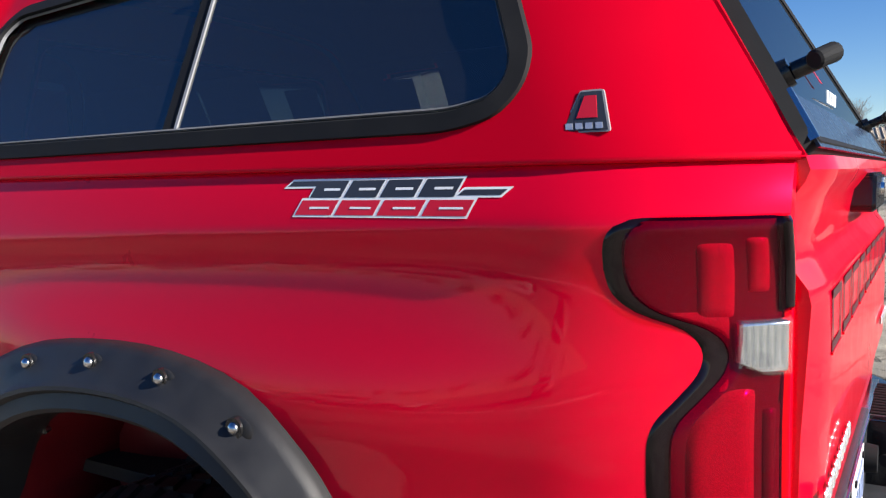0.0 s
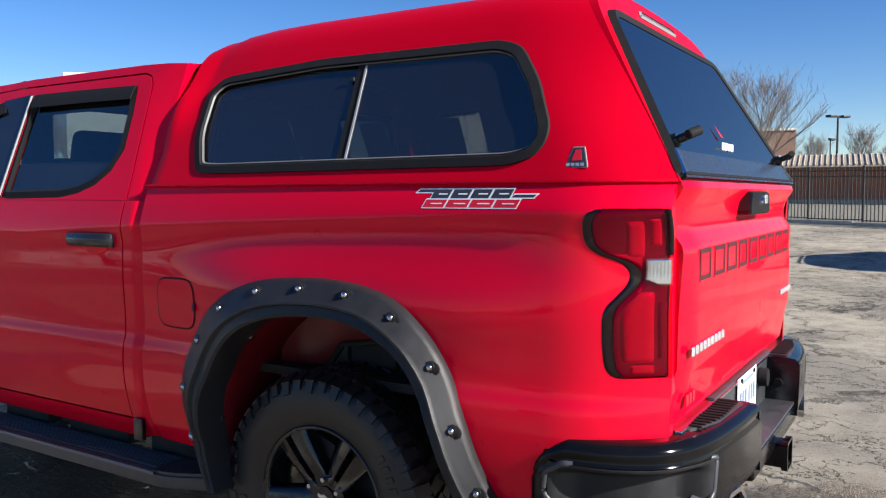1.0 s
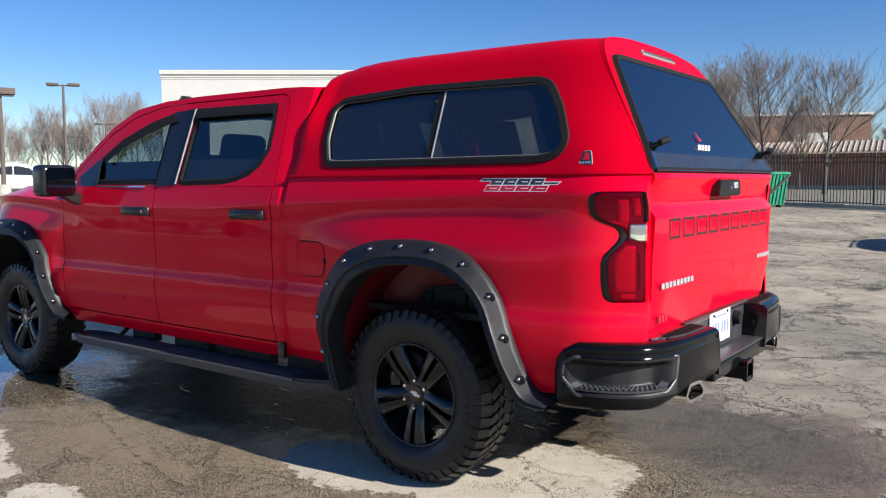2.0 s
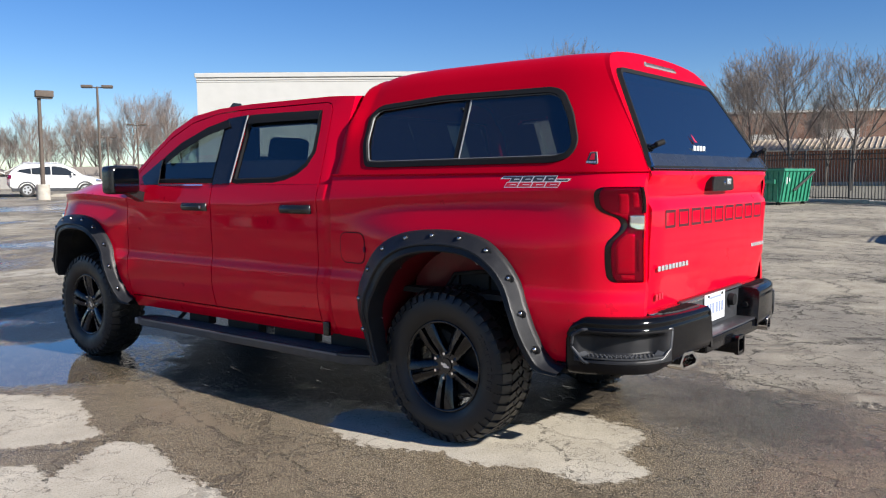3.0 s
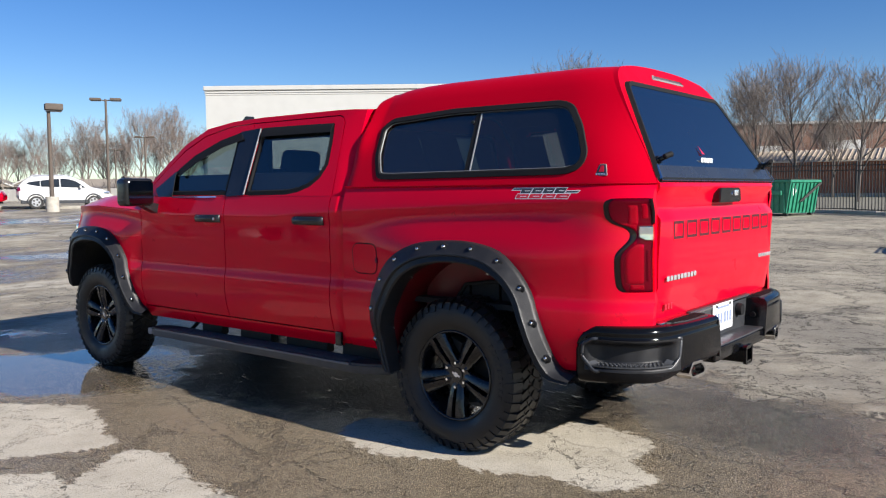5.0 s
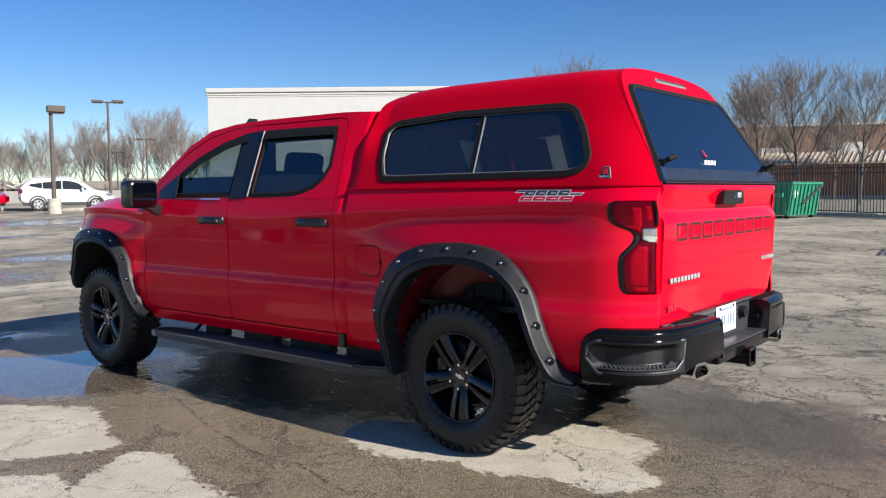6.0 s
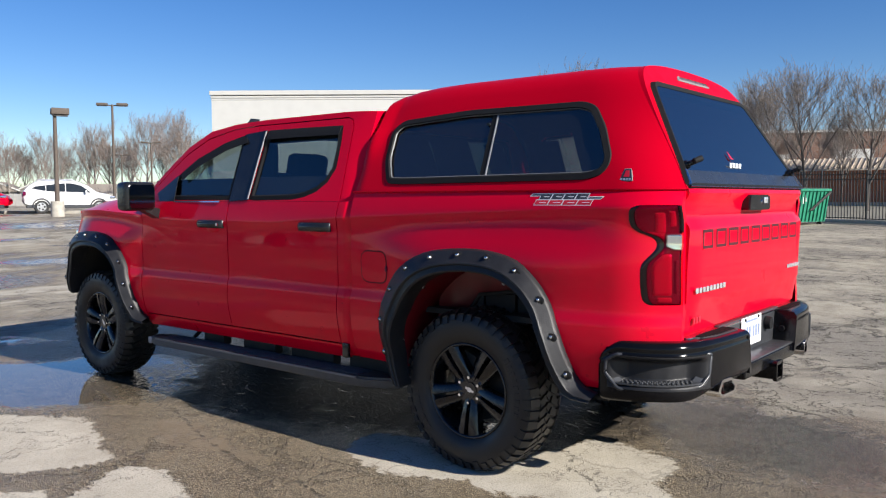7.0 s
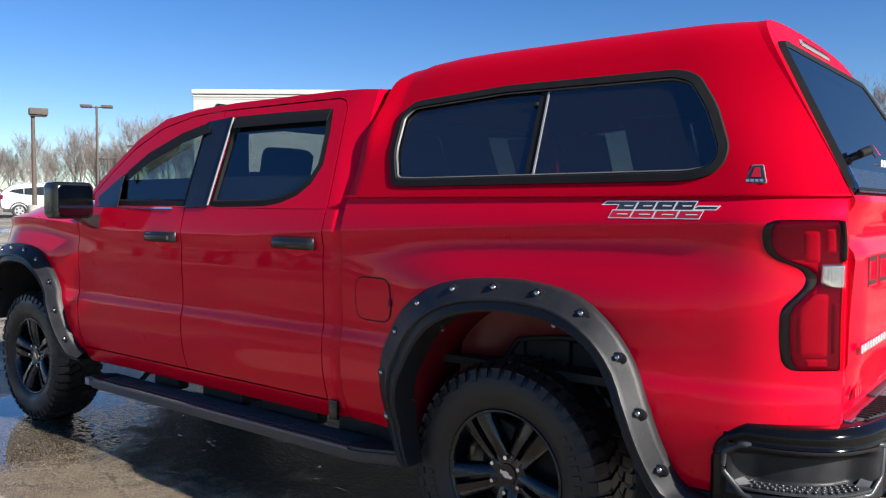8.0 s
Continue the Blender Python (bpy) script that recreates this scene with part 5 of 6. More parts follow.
gx, gy = lines(-4.0, 2.6, 0.03, 420), lines(-2.6, 4.6, 0.03, 420)
X, Y = np.meshgrid(gx, gy)
Z = rise(X, Y)
# outlines of pale sun-dried patches in the wet area
DRY = (
    ((-2.60, 3.60), (-2.00, 3.10), (-1.81, 2.77), (-1.67, 2.58), (-1.77, 2.28), (-1.87, 1.99), (-1.96, 1.86), (-1.95, 1.63), (-2.16, 1.63), (-2.39, 1.75), (-2.87, 2.12), (-3.60, 2.90)),
    ((-2.82, 1.78), (-2.51, 1.47), (-2.45, 1.36), (-2.53, 1.21), (-2.52, 1.16), (-2.26, 1.36), (-2.03, 1.47), (-1.90, 1.28), (-1.99, 1.01), (-2.10, 0.65), (-2.09, 0.31), (-2.22, 0.10), (-2.75, 0.05), (-3.40, 0.80)),
    ((-1.14, 0.70), (-0.90, 0.85), (-0.71, 0.80), (-0.67, 0.54), (-0.52, 0.31), (-0.42, -0.21), (-0.16, -0.22), (-0.03, -0.24), (-0.02, -0.40), (-0.10, -0.78), (-0.25, -0.87), (-0.46, -0.86),
     (-0.61, -0.95), (-0.68, -1.12), (-0.87, -1.06), (-1.03, -0.91), (-0.99, -0.79), (-0.96, -0.62), (-1.15, -0.29), (-1.06, -0.12), (-1.20, 0.16), (-1.25, 0.37)),
    ((1.95, -1.62), (1.72, -1.75), (1.45, -1.95), (2.2, -2.6), (3.2, -2.3)),
)
SILT = (((-1.42, 2.20), (-1.24, 1.92), (-1.42, 1.30), (-1.50, 0.95), (-1.58, 1.30), (-1.74, 1.68)), ((-0.66, 1.56), (-0.50, 1.62), (-0.46, 1.42), (-0.62, 1.36)))
CRACKS = (((-1.05, 3.30), (-1.16, 2.75), (-1.22, 2.26), (-1.36, 1.85), (-1.49, 1.49), (-1.58, 1.10), (-1.64, 0.80), (-1.60, 0.55), (-1.65, 0.38), (-1.73, 0.07), (-1.82, -0.30), (-1.78, -0.8)),
          ((-0.30, -0.20), (-0.36, -0.30), (-0.59, -0.42), (-0.68, -0.61), (-0.86, -0.74), (-1.05, -0.92), (-1.20, -1.3)), ((-0.46, -0.52), (-0.60, -0.58), (-0.68, -0.61)),
          ((-2.53, 1.18), (-2.62, 0.95), (-2.60, 0.60)), ((-2.36, 2.92), (-2.18, 2.62), (-1.95, 2.40)), ((-1.22, 2.26), (-1.02, 2.02), (-0.9, 1.7)))
# wet: dark damp asphalt; pool: standing water; third set: wet gloss under the truck with its shade painted in
# first WET ellipse is out of view, added to darken what the flank mirrors
WET = ((-11.0, 9.0, 9.0, 5.5, 40), (-1.2, 1.4, 2.7, 1.9, 115), (-0.4, -1.6, 2.0, 1.15, 20), (-2.0, -0.3, 2.2, 1.6, 100), (0.6, 4.2, 2.6, 2.3, 60), (-1.0, 4.0, 1.9, 1.6, 90), (0.3, 1.2, 1.5, 3.0, 0), (-2.8, 3.6, 1.6, 0.55, 120))
POOL = ((-1.40, 3.62, 1.00, 0.62, 120), (-0.75, 3.80, 0.55, 0.75, 0), (-1.9, 4.3, 0.8, 1.7, 60), (0.3, 7.6, 2.2, 0.35, 150), (-1.1, 6.2, 0.7, 0.25, 140))
SOAK_SHADE = ((-0.15, 2.0, 0.92, 1.75, 6), (0.2, 0.8, 0.9, 1.3, 0), (-0.55, 2.9, 0.5, 0.9, 10))


def outline_field(polys):
    """Signed distance to a set of outlines: positive inside."""
    best = np.full(X.shape, -50.0)
    for poly in polys:
        pts = rounded(poly, 0.09, 3)
        near, inside = np.full(X.shape, 1e9), np.zeros(X.shape, bool)
        for (ax, ay), (bx, by) in zip(pts, pts[1:] + pts[:1]):
            dx, dy = bx - ax, by - ay
            t = np.clip(((X - ax) * dx + (Y - ay) * dy) / (dx * dx + dy * dy + 1e-12), 0, 1)
            near = np.minimum(near, np.hypot(X - ax - t * dx, Y - ay - t * dy))
            cross = (ay > Y) != (by > Y)
            inside ^= cross & (X < dx * (Y - ay) / (dy if abs(dy) > 1e-9 else 1e-9) + ax)
        best = np.maximum(best, np.where(inside, near, -near))
    return best


def line_field(runs):
    """Distance to a set of open lines, negative, 0 on the line."""
    near = np.full(X.shape, 50.0)
    for pts in runs:
        for (ax, ay), (bx, by) in zip(pts, pts[1:]):
            dx, dy = bx - ax, by - ay
            t = np.clip(((X - ax) * dx + (Y - ay) * dy) / (dx * dx + dy * dy), 0, 1)
            near = np.minimum(near, np.hypot(X - ax - t * dx, Y - ay - t * dy))
    return -near


def field(shapes):
    f = np.full(X.shape, -50.0)
    for q in shapes:
        f = np.maximum(f, blob(X, Y, *q))
    return f


beyond_fence = (X * 6.5 - Y * 3.0 - (27.9 * 6.5 + 0.5 * 3.0)) / 7.16
gm = bpy.data.meshes.new("ground")
ny, nx = X.shape
verts = np.stack([X, Y, Z], -1).reshape(-1, 3)
idx = np.arange(nx * ny).reshape(ny, nx)
quads = np.stack([idx[:-1, :-1], idx[:-1, 1:], idx[1:, 1:], idx[1:, :-1]], -1).reshape(-1, 4)
gm.from_pydata(verts.tolist(), [], quads.tolist())
film = blob(X, Y, 0.60, -0.98, 0.98, 0.62, 69)
for nm, f in (("dry", outline_field(DRY)), ("silt", outline_field(SILT)), ("line", line_field(CRACKS)), ("soak_shade", field(SOAK_SHADE)), ("wet", field(WET)), ("pool", field(POOL)), ("film", film), ("beyond_fence", beyond_fence)):
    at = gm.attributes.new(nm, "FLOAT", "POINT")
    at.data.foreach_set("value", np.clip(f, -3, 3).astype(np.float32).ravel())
gm.shade_smooth()


def asphalt():
    """Worn asphalt: dry grey with cracks, damp brown, standing water, dull grey-tan paving beyond the fence."""
    k = Mat("asphalt_lot")
    pos = k.coords()

    def attr(n):
        a = k.node("Attribute")
        a.attribute_name = n
        return a.outputs["Fac"]

    big, mid_, fine = k.noise(0.35, 5, 0.6, pos), k.noise(3.2, 6, 0.65, pos), k.noise(90, 4, 0.7, pos)
    stone = k.node("TexVoronoi", Scale=160.0)
    k.link(pos, stone.inputs["Vector"])
    edge = k.val(k.noise(5.5, 7, 0.7, pos, 0.4), -0.22, 0.22, 0.2, 0.8)
    # far streaks of wet and dry where no shape rules
    streak = k.noise(1.0, 5, 0.6, k.coords((0.16, 0.42, 1)), 0.5)
    ahead = k.node("SeparateXYZ")
    k.link(pos, ahead.inputs[0])
    front = k.val(ahead.outputs["Y"], 0.0, 1.0, 5.5, 9.0)
    side = k.val(ahead.outputs["X"], 1.0, 0.0, 9.0, 18.0)
    farwet = k.math("MULTIPLY", k.math("MULTIPLY", front, side), k.val(streak, 0.0, 1.0, 0.50, 0.55))
    rim_ = k.val(k.noise(0.8, 4, 0.6, pos, 0.5), -0.30, 0.30, 0.3, 0.7)
    wet0 = k.val(k.math("ADD", k.math("ADD", attr("wet"), edge), rim_), 0.0, 1.0, -0.06, 0.06)
    dry0 = k.val(k.math("ADD", attr("dry"), k.math("ADD", k.math("MULTIPLY", edge, 0.22), k.val(k.noise(30, 4, 0.65, k.coords((1.0, 0.45, 1.0))), -0.045, 0.045, 0.3, 0.7))), 0.0, 1.0, -0.010, 0.010)
    wet = k.math("MAXIMUM", k.math("MULTIPLY", wet0, k.math("SUBTRACT", 1.0, dry0)), farwet)
    pool = k.val(k.math("ADD", attr("pool"), k.math("MULTIPLY", edge, 0.7)), 0.0, 1.0, -0.10, 0.07)
    pool = k.math("MULTIPLY", pool, wet0)
    pool = k.math("MAXIMUM", pool, k.math("MULTIPLY", farwet, k.val(streak, 0.0, 0.85, 0.55, 0.60)))
    dryc = k.ramp(mid_, [(0.25, (0.250, 0.215, 0.160)), (0.5, (0.41, 0.360, 0.275)), (0.8, (0.540, 0.478, 0.372))])
    dryc = k.mix(k.val(big, 0.0, 0.7, 0.45, 0.62), dryc, (0.195, 0.174, 0.144))
    blot = k.noise(1.1, 7, 0.72, pos, 0.6)
    dryc = k.mix(k.val(blot, 0.0, 0.65, 0.54, 0.66), dryc, (0.126, 0.112, 0.090))
    pale = k.ramp(mid_, [(0.3, (0.40, 0.355, 0.285)), (0.7, (0.56, 0.51, 0.42))])
    chalk = k.math("MULTIPLY", k.math("MULTIPLY", front, side), k.val(streak, 0.85, 0.0, 0.455, 0.485))
    dryc = k.mix(k.math("MAXIMUM", dry0, chalk), dryc, pale)
    dryc = k.mix(k.val(fine, 0.0, 0.70, 0.5, 0.70), dryc, (0.11, 0.10, 0.085))
    dryc = k.mix(k.val(k.noise(45, 5, 0.75, pos), 0.0, 0.45, 0.52, 0.68), dryc, (0.52, 0.49, 0.43))
    wetc = k.ramp(stone.outputs["Distance"], [(0.08, (0.70, 0.575, 0.42)), (0.32, (0.43, 0.345, 0.235)), (0.54, (0.088, 0.069, 0.047))])
    wetc = k.mix(k.val(mid_, 0.0, 0.40, 0.4, 0.75), wetc, (0.265, 0.210, 0.135))
    # shade under the truck mixed into the damp colour, with glossy spots
    soak_shade = k.math("MULTIPLY", k.val(k.math("ADD", attr("soak_shade"), k.math("MULTIPLY", edge, 1.3)), 0.0, 1.0, -0.10, 0.16), k.math("SUBTRACT", 1.0, dry0))
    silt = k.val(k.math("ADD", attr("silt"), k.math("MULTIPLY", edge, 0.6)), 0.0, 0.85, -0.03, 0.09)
    wetc = k.mix(k.math("MULTIPLY", soak_shade, 0.86), wetc, (0.032, 0.028, 0.024))
    wetc = k.mix(silt, wetc, k.ramp(mid_, [(0.3, (0.195, 0.152, 0.104)), (0.7, (0.235, 0.186, 0.130))]))
    # thin drying film of water behind the truck
    film_ = k.math("MULTIPLY", k.val(k.math("ADD", attr("film"), k.math("MULTIPLY", edge, 0.8)), 0.0, 1.0, -0.12, 0.22), wet0)
    wetc = k.mix(k.math("MULTIPLY", film_, 0.66), wetc, (0.075, 0.064, 0.056))
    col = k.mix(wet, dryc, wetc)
    # cracks
    warp = k.node("TexNoise", Scale=0.9, Detail=6.0, Roughness=0.7)
    k.link(pos, warp.inputs["Vector"])
    add = k.t.nodes.new("ShaderNodeVectorMath")
    add.operation = "MULTIPLY_ADD"
    k.link(warp.outputs["Color"], add.inputs[0])
    add.inputs[1].default_value = (2.2, 2.2, 0)
    k.link(pos, add.inputs[2])
    cr = k.node("TexVoronoi", Scale=0.30)
    cr.feature = "DISTANCE_TO_EDGE"
    k.link(add.outputs[0], cr.inputs["Vector"])
    cr2 = k.node("TexVoronoi", Scale=2.3)
    cr2.feature = "DISTANCE_TO_EDGE"
    k.link(add.outputs[0], cr2.inputs["Vector"])
    crack = k.math("MAXIMUM", k.math("MULTIPLY", k.val(cr.outputs["Distance"], 1.0, 0.0, 0.004, 0.014), k.val(mid_, 0.3, 1.0, 0.4, 0.6)), k.math("MULTIPLY", k.val(cr2.outputs["Distance"], 1.0, 0.0, 0.006, 0.024), k.val(big, 0.0, 1.0, 0.44, 0.52)))
    crack = k.math("MULTIPLY", crack, k.math("MULTIPLY", k.val(dry0, 1.0, 0.40), k.val(wet, 1.0, 0.55)))
    thin = k.val(k.math("ADD", attr("line"), k.val(k.noise(14, 4, 0.7, pos), -0.022, 0.022, 0.3, 0.7)), 0.0, 0.8, -0.010, -0.003)
    crack = k.math("MAXIMUM", crack, k.math("MULTIPLY", thin, k.val(mid_, 0.5, 1.0, 0.35, 0.55)))
    col = k.mix(k.math("MULTIPLY", crack, 0.88), col, (0.022, 0.019, 0.016))
    gr = k.val(k.math("ADD", attr("beyond_fence"), edge), 0.0, 1.0, 1.2, 1.6)
    grc = k.ramp(k.noise(6, 6, 0.7, pos), [(0.3, (0.15, 0.14, 0.115)), (0.6, (0.25, 0.235, 0.19)), (0.8, (0.21, 0.205, 0.15))])
    col = k.mix(gr, col, grc)
    rough = k.math("SUBTRACT", k.val(wet, 0.88, 0.48), k.math("MULTIPLY", k.math("MULTIPLY", wet, mid_), 0.22))
    rough = k.math("MULTIPLY", rough, k.val(soak_shade, 1.0, 1.5))
    glint = k.math("MULTIPLY", soak_shade, k.val(k.noise(11, 5, 0.7, k.coords((1.0, 0.5, 1.0)), 0.8), 0.0, 1.0, 0.60, 0.66))
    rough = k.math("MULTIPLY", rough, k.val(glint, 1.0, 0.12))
    rough = k.math("MULTIPLY", rough, k.val(film_, 1.0, 0.34))
    rough = k.math("ADD", k.math("MULTIPLY", rough, k.math("SUBTRACT", 1.0, pool)), k.math("MULTIPLY", pool, 0.015))
    k.set(color=k.mix(k.math("MULTIPLY", pool, 0.45), col, (0.020, 0.018, 0.015)), rough=rough, spec=k.math("MULTIPLY", k.math("ADD", k.val(pool, 0.28, 0.80), k.math("MULTIPLY", film_, 0.22)), k.val(soak_shade, 1.0, 0.38)))
    h = k.math("ADD", k.math("MULTIPLY", stone.outputs["Distance"], -0.6), k.math("MULTIPLY", crack, -2.0))
    h = k.math("MULTIPLY", k.math("ADD", h, k.math("MULTIPLY", fine, 0.5)), k.math("SUBTRACT", 1.0, pool))
    h = k.math("MULTIPLY", k.math("MULTIPLY", h, k.val(dry0, 1.0, 0.30)), k.math("MULTIPLY", k.val(silt, 1.0, 0.25), k.val(soak_shade, 1.0, 0.22)))
    h = k.math("ADD", h, k.math("MULTIPLY", k.math("MULTIPLY", soak_shade, k.val(k.noise(34, 3, 0.6, k.coords((1.0, 0.6, 1.0)), 0.6), 0.0, 1.0, 0.45, 0.75)), 0.9))
    k.bump(h, 1.0, 0.008)
    return k.m


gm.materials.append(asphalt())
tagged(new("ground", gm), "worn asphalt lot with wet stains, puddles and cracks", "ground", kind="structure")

# unseen pale strips added on the open side, as bright streaks for the paint to mirror
PALE_STRIP = simple("pale_strip_white", (0.72, 0.71, 0.68), 0.8, 0, 0.15, 3, 0.2, 90)
for xl, wl in ((-12.4, 0.90),):
    for k in range(9):
        bm = box((0, 0, 0), (wl, 4.2, 0.006), 0.002, 1)
        ln_ = mesh_obj("reflection_strip", bm, PALE_STRIP)
        ln_.matrix_basis = pose(xl, -2.0 + k * 4.6, 0.007)
        tagged(ln_, "unseen white strip added for the truck's flank to mirror", "road marking", "stall lines")


# ---- far things ----
STUCCO = simple("white_stucco", (0.50, 0.495, 0.47), 0.9, 0, 0.05, 3, 0.3, 60)


def brick_material(name, base, scale):
    k = Mat(name)
    t = k.node("TexBrick", Scale=scale)
    t.inputs["Color1"].default_value = (*base, 1)
    t.inputs["Color2"].default_value = (*(c * 0.72 for c in base), 1)
    t.inputs["Mortar"].default_value = (0.36, 0.33, 0.30, 1)
    t.inputs["Mortar Size"].default_value = 0.012
    c = k.node("TexCoord")
    sep = k.node("SeparateXYZ")
    k.link(c.outputs["Object"], sep.inputs[0])
    cb = k.node("CombineXYZ")
    k.link(sep.outputs["X"], cb.inputs[0])
    k.link(sep.outputs["Z"], cb.inputs[1])
    k.link(cb.outputs[0], t.inputs["Vector"])
    k.set(color=k.mix(k.val(k.noise(0.8, 5), 0.0, 0.5, 0.4, 0.8), t.outputs["Color"], tuple(q * 0.6 for q in base)), rough=0.9)
    return k.m


BRICK_RED = brick_material("orange_brick", (0.34, 0.12, 0.065), 3.0)
BRICK_BROWN = brick_material("brown_brick", (0.20, 0.10, 0.065), 3.0)
METAL_ROOF = simple("tan_metal_roof", (0.42, 0.35, 0.27), 0.55, 0.2, 0.2, 4)
IRON = simple("black_iron_fence", (0.014, 0.014, 0.014), 0.5, 0, 0.2)
CONCRETE = simple("concrete", (0.40, 0.37, 0.32), 0.9, 0, 0.18, 5, 0.3, 60)
WOOD_POLE = simple("brown_pole", (0.095, 0.074, 0.060), 0.8, 0, 0.25, 12)
GREEN = simple("green_dumpster_paint", (0.020, 0.20, 0.118), 0.5, 0, 0.25, 6, 0.1, 40)
BARK = simple("grey_bark", (0.085, 0.073, 0.064), 0.95, 0, 0.3, 5, 0.4, 30)
TWIG = simple("twig_bark", (0.165, 0.138, 0.122), 0.95, 0, 0.25, 3)
PALE_BARK = simple("pale_bark", (0.25, 0.215, 0.185), 0.95, 0, 0.3, 5, 0.4, 30)
PALE_TWIG = simple("pale_twigs", (0.235, 0.19, 0.168), 0.95, 0, 0.3, 3)
SHINGLE = simple("grey_shingle", (0.24, 0.21, 0.18), 0.95, 0, 0.25, 6)
SIDING = simple("pale_siding", (0.50, 0.49, 0.46), 0.8, 0, 0.08, 3)
WINDOW_DARK = simple("dark_window", (0.02, 0.025, 0.03), 0.08, 0, 0.1)


def facing(a, b):
    return math.degrees(math.atan2(b[1] - a[1], b[0] - a[0]))


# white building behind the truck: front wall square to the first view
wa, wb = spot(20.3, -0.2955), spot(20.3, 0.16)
wl = math.hypot(wb[0] - wa[0], wb[1] - wa[1])
store_low = 0.135
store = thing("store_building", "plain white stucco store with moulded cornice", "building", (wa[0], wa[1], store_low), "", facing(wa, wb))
bm = bmesh.new()
add_box(bm, (wl / 2, 5.0, 1.85), (wl, 10.0, 3.9))
part("wall", bm, STUCCO, store, "white stucco wall")
for z, h, o in ((3.735, 0.04, 0.012), (3.790, 0.05, 0.022), (3.890, 0.11, 0.045)):
    bm = bmesh.new()
    add_box(bm, (wl / 2, 5.0, z), (wl + 2 * o, 10.0 + 2 * o, h), 0.012, 1)
    part("cornice_moulding", bm, STUCCO, store)
part("roof", box((wl / 2, 5.0, 3.95), (wl - 0.3, 9.7, 0.05)), SHINGLE, store)
part("downpipe", box((wl * 0.68, -0.06, 1.8), (0.12, 0.10, 3.5), 0.01), SIDING, store)
part("service_door", box((wl * 0.80, -0.03, 1.1), (0.95, 0.06, 2.1), 0.01), TRIM, store)


def fence_run(a, b, name, h, gap, label):
    """Picket fence of square posts, three rails and round-topped pickets."""
    a, b = Vector(a), Vector(b)
    n = max(1, round((b - a).length / 1.93))
    for k in range(n):
        p, q = a.lerp(b, k / n), a.lerp(b, (k + 1) / n)
        ln = (q - p).length
        f = thing(name, label, "fence", (p.x, p.y, rise(p.x, p.y)), "iron fence panels", facing(p, q))
        part("post", box((0, 0, h / 2 + 0.02), (0.065, 0.065, h + 0.10), 0.006, 1), IRON, f)
        for z in (0.16, h - 0.30, h - 0.10):
            part("rail", box((ln / 2, 0, z), (ln, 0.035, 0.035)), IRON, f)
        m = round(ln / gap)
        for i in range(1, m):
            if k == 0 and i == 1:
                picket = bpy.data.meshes.new("picket")
                pm = box((0, 0, h / 2 + 0.06), (0.024, 0.024, h - 0.08))
                pm.to_mesh(picket)
                pm.free()
                picket.materials.append(IRON)
                fence_run.mesh = picket
            pk = new("picket", fence_run.mesh)
            pk.parent = f
            pk.location = (ln * i / m, 0, 0)


fence_run((33.9, 13.5, 0), (24.6, -6.6, 0), "iron_fence_panel", 1.95, 0.135, "black iron picket fence panel on a concrete kerb")
ka, kb = Vector((33.7, 13.5)), Vector((24.4, -6.6))
kerb = thing("fence_kerb", "pale concrete kerb under the iron fence", "kerb", (0, 0, 0))
for k in range(8):
    p, q = ka.lerp(kb, k / 8), ka.lerp(kb, (k + 1) / 8)
    bm = bmesh.new()
    m = pose(*((p + q) / 2), rise(*((p + q) / 2)) + 0.05, 0, 0, facing(p, q))
    add_box(bm, (0, 0, 0), ((q - p).length - 0.01, 0.30, 0.16), 0.02, 2, m)
    part("kerb_stone", bm, CONCRETE, kerb)


